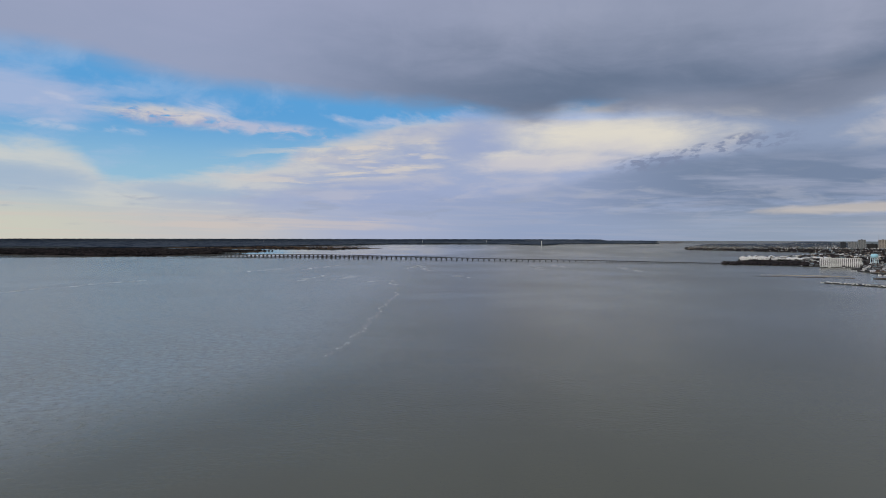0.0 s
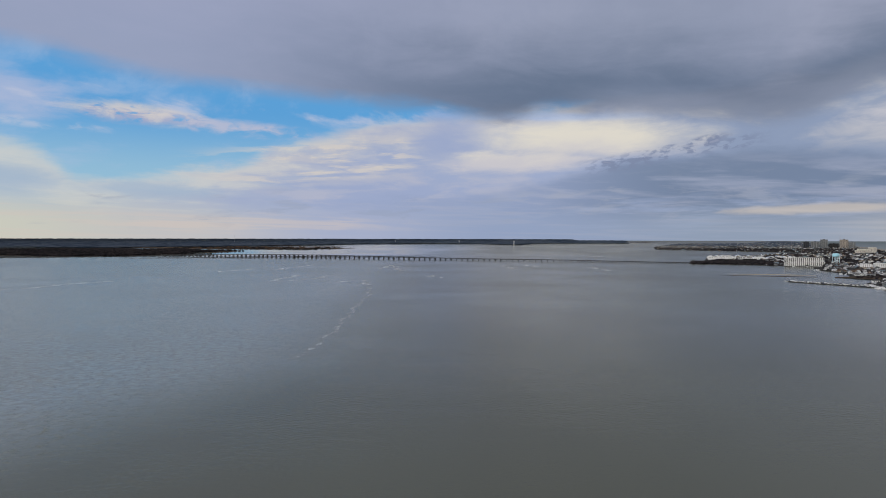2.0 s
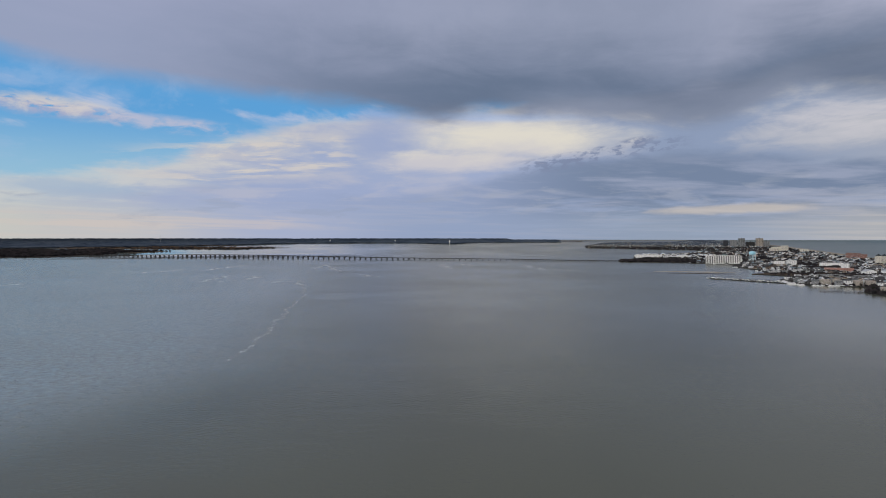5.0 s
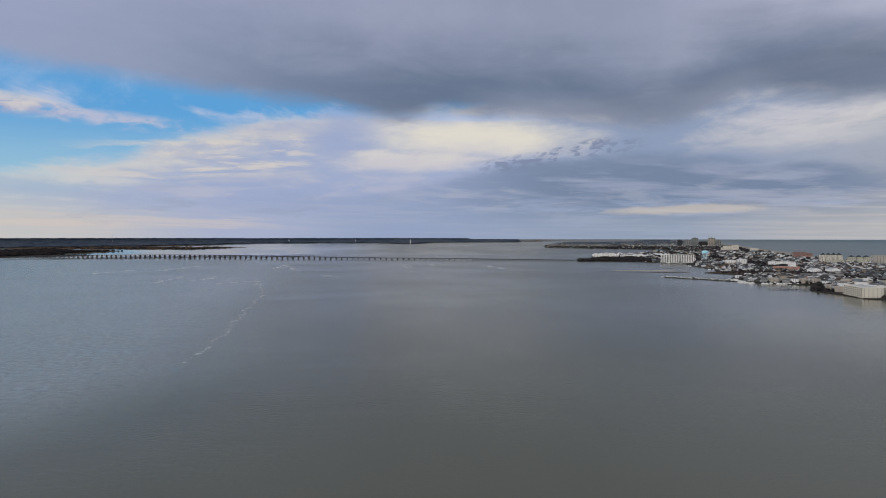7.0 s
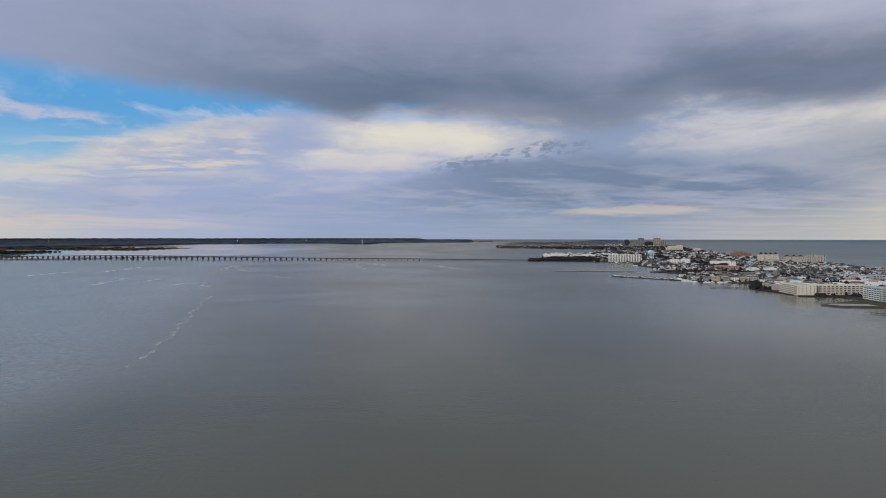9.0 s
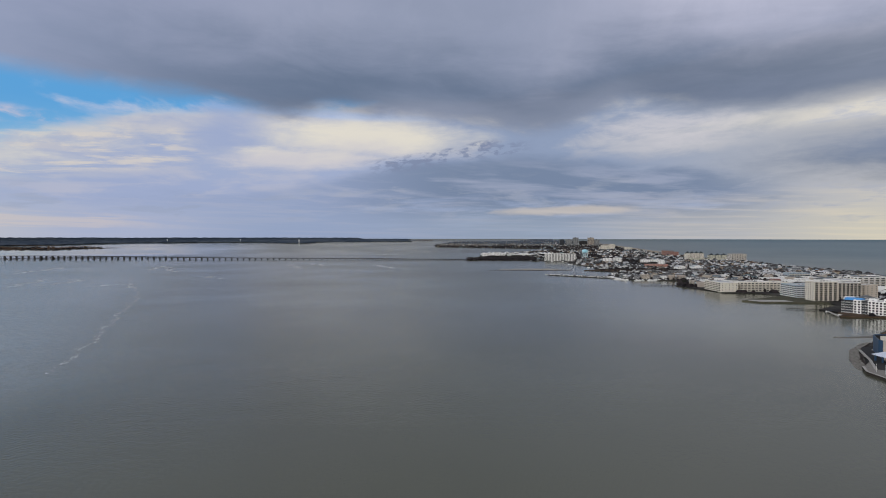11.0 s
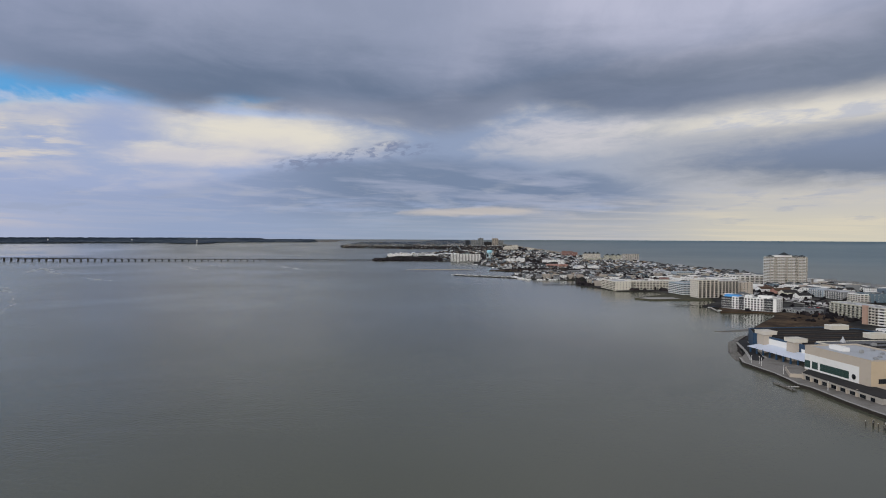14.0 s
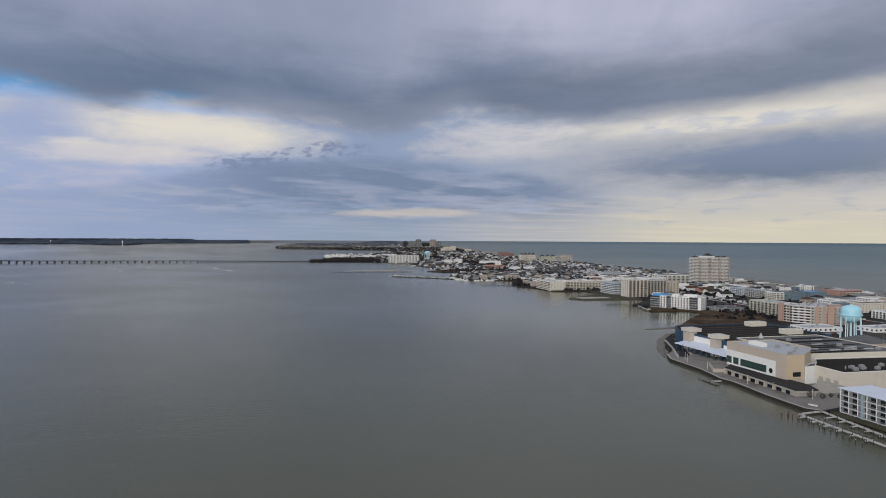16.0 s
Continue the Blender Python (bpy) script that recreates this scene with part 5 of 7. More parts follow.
    for i, (u, v) in enumerate(((296, 424), (299, 431), (296, 436), (299, 308), (289, 350), (293, 396))):
        p = thing("lamp_post", spot(u, v, 1.75), "slim white lamp post on the promenade", "lamp post", "lamp posts of the promenade")
        part("pole", lampm, None, p)


def piling_mesh():
    def make():
        bm = bmesh.new()
        tube(bm, 0, 0, -3, 2.4, 0.2, 0.18, 8)
        tube(bm, 0, 0, 2.4, 2.6, 0.22, 0.05, 8, 1)
        return mesh_of("piling", bm, (PILE, WHITE))
    return shared("piling", make)


def piling(u, v, z=0.0):
    ob = new("piling", piling_mesh())
    ob.matrix_basis = spot(u, v, z)
    return tagged(ob, "dark timber mooring piling with a white cap", "piling", "mooring pilings")


def plank_pier(pts, width, label, z=1.3, posts=6.0, name="pier", boards=PLANK):
    """A timber deck on posts along a line of the plan."""
    t = thing(name, spot(*pts[0]), label, "pier")
    u0, v0 = pts[0]
    for (a, b), (e, f) in zip(pts, pts[1:]):
        ln = math.hypot(e - a, f - b)
        m = on_face((a - u0, b - v0), (e - u0, f - v0), 0.5, 0)
        bm = bmesh.new()
        n = max(1, int(ln / 0.9))
        for i in range(min(n, 90)):
            x = -ln / 2 + ln * i / min(n, 90)
            box(bm, x, x + ln / min(n, 90) * 0.93, -width / 2, width / 2, z, z + 0.1)
        for y in (-width / 2 + 0.12, width / 2 - 0.3):
            box(bm, -ln / 2, ln / 2, y, y + 0.18, z - 0.35, z - 0.002)
        part("deck", bm, boards, t, "weathered plank deck", m)
        k = max(1, int(ln / posts))
        def make():
            bm = bmesh.new()
            for y in (-width / 2, width / 2):
                tube(bm, 0, y, -3, z + 0.9, 0.17, 0.16, 7)
            return mesh_of("post", bm, PILE)
        me = shared(("post", width, z), make)
        for i in range(k + 1):
            part("post", me, None, t, at=m @ Matrix.Translation((-ln / 2 + ln * i / k, 0, 0)))
    return t


def bay_condo():
    """Four-storey balcony block on the bulkhead."""
    t = thing("bay_condo", spot(303, 249, 1.5), "pale blue-grey waterfront condominium with white balcony frames", "apartment house")
    w, d, h = 20.0, 66.0, 13.3
    walls(t, rect(w, d), h, GREY, BLUE_WHITE, 0.25)
    a, b = (-w / 2, d / 2), (-w / 2, -d / 2)
    balconies(t, a, b, 0.4, 4, 3.15, 12, 1.5, RAIL, STEEL, 0.9, fins=WHITE, posts=True)
    for c in (2, 5, 8):
        bm = bmesh.new()
        box(bm, -0.6, 0.6, -1.7, 0.0, 0, h)
        part("blue_panel", bm, PALE_BLUE, t, "pale blue vertical panel", on_face(a, b, (c + 0.5) / 12, 0))
    balconies(t, (w / 2, d / 2), (-w / 2, d / 2), 0.4, 4, 3.15, 3, 1.4, WHITE, RAIL, 0.7)
    windows(t, (-w / 2, -d / 2), (w / 2, -d / 2), 0.4, 4, 3.15, 4, 1.5, 1.6, WHITE)
    bm = bmesh.new()
    box(bm, -w / 2 - 2.4, w / 2 + 0.5, -d / 2 - 0.5, d / 2 + 0.5, h, h + 0.3)
    part("roof_slab", bm, BLUE_WHITE, t, "white flat roof with broad eaves")
    patch("lawn", [(286, 216), (291, 216), (291, 283), (286, 283)], 1.62, LAWN, "dark winter lawn strip", "lawn", 1.0)
    plank_pier([(284.5, 286), (278.2, 243), (276, 205)], 2.0, "weathered boardwalk along the bulkhead")
    plank_pier([(285.5, 287), (268.3, 285), (265.4, 237), (264, 210)], 1.9, "weathered timber pier with mooring slips")
    for i in range(6):
        v = 280 - i * 8
        plank_pier([(268.0 - 0.05 * i, v), (262.6, v - 0.4)], 0.9, "narrow timber finger pier", 1.25, 5)
    for i in range(6):
        v = 276 - i * 8
        plank_pier([(283.2 - i * 1.1, v), (275.5, v - 0.3)], 0.9, "narrow timber finger pier", 1.25, 5)
    for i in range(14):
        piling(261.6 - 0.42 * i, 286 - 3.9 * i)
    for u, v in ((258.5, 287), (259.5, 283.5), (264, 288)):
        piling(u, v)
    plank_pier([(273.8, 377.5), (272.3, 357.5)], 3.0, "floating timber dock off the promenade", 0.6, boards=TIMBER)
    plank_pier([(273.2, 366), (281, 365)], 1.6, "timber gangway to the floating dock", 1.0)
    g = thing("white_dinghy", spot(287.5, 296, 1.75, 20), "white dinghy upturned on the grass", "boat")
    bm = bmesh.new()
    hull(bm, 5.0, 1.7, 0.7)
    part("hull", bm, BOAT, g)


def hull(bm, length, beam, height, mi=0):
    """A small boat's hull: pointed bow to +y."""
    rings = []
    for t, wf in ((-0.5, 0.8), (-0.1, 1.0), (0.25, 0.75), (0.5, 0.04)):
        y, b = t * length, beam / 2 * wf
        rings.append([bm.verts.new(q) for q in ((-b, y, height), (-b * 0.7, y, 0), (b * 0.7, y, 0), (b, y, height))])
    for a, b in zip(rings, rings[1:]):
        for i in range(4):
            bm.faces.new((a[i], a[(i + 1) % 4], b[(i + 1) % 4], b[i])).material_index = mi
    bm.faces.new(rings[0]).material_index = mi
    bm.faces.new(rings[-1][::-1]).material_index = mi
    bmesh.ops.recalc_face_normals(bm, faces=bm.faces[:])


def water_tower(u, v, top, tank_r, label, bowl):
    t = thing("water_tower", spot(u, v, 1.5), label, "water tower")
    r, h = tank_r, top - bowl - 1.5
    bm = bmesh.new()
    z0 = bowl - 1.5
    prof = [(0.05, z0), (r * 0.45, z0 + 0.04 * h), (r * 0.78, z0 + 0.15 * h), (r * 0.97, z0 + 0.32 * h), (r, z0 + 0.42 * h), (r, z0 + 0.66 * h), (r * 0.95, z0 + 0.79 * h), (r * 0.78, z0 + 0.91 * h), (r * 0.45, z0 + 0.98 * h), (0.05, z0 + h)]
    lathe(bm, prof, 32)
    tank = part("tank", bm, TANK, t, "pale blue domed steel tank")
    bm = bmesh.new()
    lathe(bm, [(r, z0 + 0.41 * h), (r + 0.9, z0 + 0.41 * h), (r + 0.9, z0 + 0.425 * h), (r, z0 + 0.425 * h)], 32)
    lathe(bm, [(r + 0.85, z0 + 0.425 * h), (r + 0.85, z0 + 0.425 * h + 1.1), (r + 0.8, z0 + 0.425 * h + 1.1)], 32)
    part("catwalk", bm, TANK, tank, "railed catwalk round the tank")
    bm = bmesh.new()
    tube(bm, 0, 0, z0 + h, z0 + h + 0.9, 0.9, 0.5, 12)
    part("vent", bm, TANK, tank)
    for i in range(8):
        a = 2 * math.pi * (i + 0.35) / 8
        bm = bmesh.new()
        x, y = math.cos(a), math.sin(a)
        lo, hi = Vector((x * r * 1.1, y * r * 1.1, -1.0)), Vector((x * r * 0.96, y * r * 0.96, z0 + 0.36 * h))
        s0 = [bm.verts.new(lo + Vector((0.5 * math.cos(b), 0.5 * math.sin(b), 0))) for b in (k * math.pi / 4 for k in range(8))]
        s1 = [bm.verts.new(hi + Vector((0.5 * math.cos(b), 0.5 * math.sin(b), 0))) for b in (k * math.pi / 4 for k in range(8))]
        for k in range(8):
            bm.faces.new((s0[k], s0[(k + 1) % 8], s1[(k + 1) % 8], s1[k]))
        part("leg", bm, PALE_LEG, t)
    bm = bmesh.new()
    tube(bm, 0, 0, -1, z0 + 0.05 * h, 1.0, 1.0, 14)
    part("riser", bm, PALE_LEG, t, "central riser pipe")


condo_tower()
bay_hotel()
convention_centre()
promenade()
bay_condo()
water_tower(517, 489, 35.6, 8.6, "pale blue domed water tower on slim legs", 17.5)
water_tower(575, 2639, 43.6, 11.5, "small pale blue water tower among roofs", 27.0)


# ---- ground pieces along the bay ----
def shore_pieces():
    patch("marsh", [(378, 562), (398, 588), (420, 612), (455, 648), (497, 688), (521, 720), (545, 726), (580, 700), (574, 650), (540, 628), (500, 560), (440, 530), (385, 540)], 1.62, MARSH, "brown reed marsh behind the cove", "marsh", 0.5)
    patch("cove_bank", [(464, 747), (475, 770), (488, 789), (500, 792), (500, 765), (540, 728), (521, 719), (514, 736)], 1.62, MARSH, "brown reed bank in front of the hotel", "marsh", 0.3)
    patch("sand_spit", [(366, 600), (390, 603), (420, 613), (428, 606), (396, 597), (370, 596)], 0.35, ROCK, "thin stony spit in the cove", "spit", -1)
    patch("bulkhead_lot", [(434, 931), (448, 906), (548, 900), (548, 1000), (533, 1005), (455, 948)], 1.58, LAWN, "grassy bulkheaded lot in the bay", "lot", -1)
    patch("concrete_pad", [(442, 930), (452, 914), (500, 914), (498, 936), (455, 940)], 1.75, CONCRETE, "pale concrete pad", "pad", 1.0)
    patch("mud_islet", [(118, 1774), (200, 1765), (345, 1760), (348, 1776), (260, 1786), (180, 1780)], 0.3, MARSH, "low brown mud islet", "islet", -1)
    patch("sand_islet", [(150, 1840), (300, 1830), (360, 1850), (300, 1872), (200, 1862)], 0.3, SAND, "pale sand islet", "islet", -1)
    patch("marina_mole", [(250, 1563), (252, 1548), (385, 1416), (410, 1400), (420, 1440), (395, 1480), (300, 1556)], 1.4, EARTH, "narrow mole with docks and sheds", "mole", -1)
    patch("inlet_marsh", [(383, 1764), (452, 1701), (600, 1730), (640, 1810), (520, 1840), (424, 1802)], 1.6, MARSH, "brown marsh beside the inlet", "marsh", 0)
    patch("highway", [(643, 200), (668, 200), (690, 3400), (665, 3400)], 1.62, ASPHALT, "broad asphalt highway along the bar", "road", 0.9)
    patch("median", [(654.5, 200), (657, 200), (679, 3400), (676.5, 3400)], 1.74, CONCRETE, "pale concrete median", "kerb", 0.9)
    patch("barrier_walk", [(636, 690), (641, 690), (644, 960), (639, 960)], 1.9, CONCRETE, "pale pavement beside the highway", "pavement", 0.9)
    for k in range(30):
        v = 330 + 104 * k
        patch("street", [(between(BAY, v) + 25, v), (between(SEA, v) - 62, v), (between(SEA, v) - 62, v + 8), (between(BAY, v) + 25, v + 8)], 1.57 if v > 560 else 1.3, ASPHALT, "grey asphalt side street", "road", 0.9)
    patch("parking_lot", [(546, 690), (632, 690), (634, 800), (560, 800)], 1.6, ASPHALT, "asphalt parking lot beside the hotel", "parking lot", 0.9)
    patch("hall_lot", [(455, 300), (640, 300), (640, 470), (455, 440)], 1.6, ASPHALT, "large asphalt parking lot", "parking lot", 0.9)
    plank_pier([(480, 817), (448, 835)], 2.2, "dark timber pier off the hotel bank", boards=PILE)
    plank_pier([(446, 1217), (378, 1230)], 2.4, "long dark timber pier into the bay", boards=PILE)
    plank_pier([(464, 752), (480, 800)], 2.5, "timber boardwalk along the bank", 1.7)


shore_pieces()


# ---- named blocks of the town ----
def town_blocks():
    B = block
    B("apartment_house", "sage-cream five-storey apartment house with rows of balconies", 597, 680, 24, 52, 16, 5, SAGE, MEMBRANE, cols=(4, 8), balc=(3,), cap=WHITE, fins=SAGE, rail=RAIL)
    # peach and white block with a bent front
    t = thing("condo_block", spot(585, 602, 1.5), "peach and white six-storey condominium with curved balcony rows", "apartment house")
    q = [(a - 585, b - 602) for a, b in ((585, 577), (600, 575), (618, 600), (618, 626), (557, 622), (558, 605), (568, 589))]
    walls(t, q, 19.6, STONE, MEMBRANE, 0.8, cap=WHITE)
    balconies(t, q[5], q[6], 0.5, 6, 3.1, 3, 2.1, WHITE, WHITE, 0.98, solid_rail=True)
    balconies(t, q[4], q[5], 0.5, 6, 3.1, 4, 1.5, CREAM, CREAM, 0.94, skip=(1, 3), solid_rail=True)
    windows(t, q[4], q[5], 0.5, 6, 3.1, 4, 2.4, 1.8, BROWN_ROOF, 0.7, 2, skip=(0, 2))
    windows(t, q[6], q[0], 0.5, 6, 3.1, 6, 1.6, 1.6, WHITE, 0.7, 2)
    for k in (0.28, 0.62):
        bm = bmesh.new()
        box(bm, -1.5, 1.5, -1.1, 0.4, -1, 20.2)
        part("brick_bay", bm, PEACH, t, "peach brick bay", on_face(q[6], q[0], k, 0))
    windows(t, q[0], q[1], 0.5, 6, 3.1, 3, 1.4, 1.6)
    for k, (i, s, w) in enumerate(((4, 0.08, 6.0), (6, 0.93, 6.0))):
        bm = bmesh.new()
        box(bm, -w / 2, w / 2, -2.0, 1.0, -1, 20.6)
        part("brick_pier", bm, PEACH, t, "peach brick stair pier", on_face(q[i], q[(i + 1) % 7], s, 0))
    bm = bmesh.new()
    prism(bm, [(-3, -24.5), (15, -27), (24, -12), (8, -8)], -1, 20.4)
    part("end_wing", bm, PEACH, t, "peach brick end wing")
    windows(t, (-3, -24.6), (15, -27.1), 0.5, 6, 3.1, 4, 1.4, 1.6)
    units(t, [(0, 10), (10, 15), (18, 5), (-14, 20), (5, 0), (-20, 10), (-8, 14), (24, 18), (-6, 2), (14, -4)], 18.8)
    B("long_apartments", "cream five-storey waterfront apartment block with balconies", 479, 1106, 30, 64, 16.2, 5, CREAM, MEMBRANE, cols=(5, 10), balc=(3,), cap=WHITE)
    B("long_apartments", "long cream waterfront apartment wing with ribbon balconies", 539, 1092, 88, 18, 16.2, 5, CREAM, MEMBRANE, cols=(14, 3), balc=(0,), cap=WHITE)
    B("blue_apartments", "pale lavender-white six-storey apartment house on the bay", 560, 1000, 42, 46, 19, 6, PALE_BLUE, MEMBRANE, cols=(6, 7), balc=(0, 3), rail=RAIL)
    B("beige_condo", "beige nine-storey condominium with pale corner bays", 553, 937, 34, 24, 28.5, 9, CREAM, MEMBRANE, cols=(5, 4), balc=(0,), win=(2.2, 1.7), cap=WHITE, fins=CREAM)
    B("beige_condo", "beige eight-storey condominium with dark window bays", 588, 940, 34, 28, 27, 8, STONE, MEMBRANE, cols=(6, 4), balc=(0,), win=(1.8, 1.7), cap=WHITE, fins=CREAM)
    B("beige_condo", "beige seven-storey condominium wing", 622, 950, 30, 26, 23, 7, TAN, MEMBRANE, cols=(5, 4), win=(1.8, 1.7), cap=CREAM)
    B("terraced_block", "white terraced block with long open parking decks", 805, 1215, 64, 42, 18, 5, WHITE, GRAVEL, cols=(6, 4), balc=(0, 3), unit=4)
    B("terraced_block", "white five-storey block with a dark ground floor", 735, 1180, 48, 36, 15, 4, WHITE, MEMBRANE, cols=(6, 4), balc=(0,), unit=4)
    B("blue_apartments", "pale blue four-storey apartment house", 780, 1415, 46, 26, 14, 4, PALE_BLUE, MEMBRANE, cols=(8, 4), balc=(0,))
    B("yellow_condo", "warm grey eleven-storey oceanfront condominium", 1046, 2287, 54, 32, 33, 11, STONE, GRAVEL, cols=(6, 4), win=(3.0, 1.6))
    for i in range(4):
        t = B("hip_roof_condo", "cream oceanfront condominium with slate-blue hipped roof", 945 + i * 17.5, 2490, 15.5, 22, 29, 8, CREAM, GRAVEL, cols=(3, 3), win=(2.4, 1.6), unit=0, group="hip-roofed condominiums")
        hip(t, 15, 15, 28, 9, SLATE_BLUE, 0.8)
    for i in range(3):
        t = B("hip_roof_condo", "pale condominium with a slate-blue hipped roof", 1034 + i * 24, 2480, 20, 22, 22, 6, SAGE, GRAVEL, cols=(3, 3), win=(2.4, 1.6), unit=0, group="hip-roofed condominiums")
        hip(t, 19, 19, 21, 8, SLATE_BLUE, 0.8)
    B("cream_row", "pale green-cream four-storey oceanfront row", 985, 2400, 120, 20, 14, 4, SAGE, GRAVEL, cols=(16, 3), unit=5)
    B("coral_block", "coral-coloured low waterfront block", 646, 1955, 64, 26, 9.5, 3, PINK, MEMBRANE, cols=(10, 4))
    B("brick_block", "long red brick oceanfront block", 1085, 3060, 36, 90, 22, 6, BRICK, GRAVEL, cols=(4, 8), win=(2, 1.6))
    B("brick_block", "red brick oceanfront block", 1110, 3190, 36, 70, 24, 7, BRICK, GRAVEL, cols=(4, 6), win=(2, 1.6))
    B("long_shed", "long grey shed with a dark roof", 538, 1686, 58, 18, 5, 1, GREY, SHINGLE, cols=(8, 2))
    B("long_shed", "long grey boat shed", 620, 1640, 90, 16, 6, 1, GREY, SHINGLE, cols=(10, 2))
    B("blue_house", "grey-blue five-storey block near the beach", 770, 842, 34, 30, 13, 4, GREY_BLUE, SLATE_BLUE, cols=(5, 4))
    B("blue_house", "grey-blue block with a bright blue roof", 808, 838, 32, 30, 12.5, 4, GREY_BLUE, BRIGHT_BLUE, cols=(5, 4), unit=0)
    B("white_block", "white oceanfront block with a coral side", 868, 838, 44, 32, 14.5, 4, PINK, MEMBRANE, cols=(7, 4), balc=(0,))
    B("cream_hotel", "cream four-storey hotel with many small windows", 764, 676, 84, 18, 12.5, 4, CREAM, GRAVEL, cols=(18, 4))
    B("dark_roof_hall", "low hall with a broad dark roof", 886, 1078, 28, 68, 8.5, 2, BEIGE, SHINGLE, cols=(4, 8))
    B("condo_row", "pale blue four-storey condominium", 753, 927, 26, 30, 12.6, 4, PALE_BLUE, MEMBRANE, cols=(4, 6), balc=(3,), fins=WHITE, rail=RAIL)
    B("condo_row", "grey four-storey condominium with white rails", 752, 884, 28, 40, 12.6, 4, GREY, MEMBRANE, cols=(4, 8), balc=(3,), fins=WHITE, rail=RAIL)
    B("condo_row", "white four-storey condominium with balconies", 752, 846, 26, 24, 12.4, 4, WHITE, GRAVEL, cols=(4, 5), balc=(3, 0))
    B("low_store", "low grey flat-roofed store", 566, 730, 34, 30, 4.6, 1, GREY, GRAVEL, cols=(6, 6), win=(2.4, 2.0), turn=8)
    B("low_store", "low white flat-roofed shop row", 535, 548, 40, 26, 4.4, 1, WHITE, MEMBRANE, cols=(7, 5), win=(2.4, 2.0), turn=-4)
    B("low_store", "low white flat-roofed shop row", 600, 530, 44, 22, 4.6, 1, WHITE, MEMBRANE, cols=(8, 4), win=(2.4, 2.0))
    B("resort_hotel", "long white bayfront hotel with tall vertical bays", 436, 2437, 117, 24, 28.5, 7, WHITE, GRAVEL, cols=(20, 4), win=(3.4, 3.0), frame=CHARCOAL, cap=WHITE)
    B("round_block", "white round-shouldered apartment block", 572, 2256, 26, 28, 17, 5, WHITE, MEMBRANE, cols=(5, 4), win=(2, 1.5))
    B("round_block", "white round-shouldered apartment block", 606, 2250, 26, 28, 19, 5, WHITE, MEMBRANE, cols=(5, 4), win=(2, 1.5))
    B("white_block", "white four-storey block among trees", 700, 2180, 60, 24, 15, 4, WHITE, GRAVEL, cols=(10, 3), win=(2, 1.5))
    B("white_block", "slim white waterside block", 668, 1975, 16, 16, 20, 6, WHITE, GRAVEL, cols=(3, 3), win=(2, 1.5))
    B("white_hall", "long white hall with a pale roof", 224, 3030, 112, 34, 13, 2, WHITE, MEMBRANE, cols=(16, 5), win=(3, 2))
    B("white_hall", "long low white hall", 352, 3060, 120, 26, 8, 2, WHITE, MEMBRANE, cols=(16, 4), win=(3, 1.6))
    rng = random.Random(55)
    for i in range(15):
        a, far = radians(3.4 + 0.42 * i + rng.uniform(-0.1, 0.1)), rng.choice((3120, 3220, 3330, 3440))
        u, v, w, d = far * math.sin(a), far * math.cos(a), rng.uniform(24, 36), rng.uniform(30, 46)
        t = thing("boat_shed", spot(u, v, 1.5), "white gabled shed near the bridge landing", "shed", "white sheds of the landing")
        walls(t, rect(w, d), 6.5, WHITE, None, 0.2)
        gable(t, w, d, 6.5, rng.uniform(3.5, 6.5), BLUE_WHITE if i % 3 else MEMBRANE, WHITE)
    for u, v, w, d in ((512, 2405, 22, 14), (534, 2418, 16, 22), (556, 2400, 18, 14), (540, 2446, 24, 16), (520, 2380, 14, 12)):
        B("low_store", "low white waterside shed at the marina", u, v, w, d, 5.5, 1, WHITE, MEMBRANE, cols=(4, 3))
    # pitched roofs by the hall
    t = thing("entrance_hall", spot(452, 468, 1.5), "low hall with a brown hipped roof", "hall")
    walls(t, rect(24, 30), 5.2, TAN, BROWN_ROOF, 0.2)
    hip(t, 24, 30, 5.2, 4.2, BROWN_ROOF, 1.0)
    t = thing("entrance_hall", spot(497, 456, 1.5), "low hall with a grey pyramid roof", "hall")
    walls(t, rect(28, 30), 5.0, TAN, GRAVEL, 0.2)
    hip(t, 28, 30, 5.0, 5.2, GRAVEL, 1.2)
    for u, v, w, d in ((668 + 5, 1828, 24, 30), (724, 1842, 26, 32)):
        t = thing("gabled_hall", spot(u, v, 1.5), "white gabled hall with its end to the bay", "hall")
        walls(t, rect(w, d), 7.0, WHITE, MEMBRANE, 0.2)
        gable(t, w, d, 7.0, 4.5, MEMBRANE, WHITE)
        windows(t, *sides(w, d)[0], 0.4, 2, 3.2, 5, 1.4, 1.4)
    for u, v, w, d, wall, roof in ((727, 992, 30, 16, PINK, BROWN_ROOF), (716, 958, 26, 16, CREAM, SHINGLE), (700, 905, 22, 14, WHITE, SHINGLE), (724, 1030, 26, 18, WHITE, BROWN_ROOF)):
        t = thing("cottage", spot(u, v, 1.5, 90), "pale cottage with a steep gabled roof", "house", "cottages behind the highway")
        walls(t, rect(d, w), 4.6, wall, SHINGLE, 0.2)
        gable(t, d, w, 4.6, 4.0, roof, wall)
        windows(t, *sides(d, w)[3], 0.3, 1, 3.2, 5, 1.3, 1.5)


town_blocks()


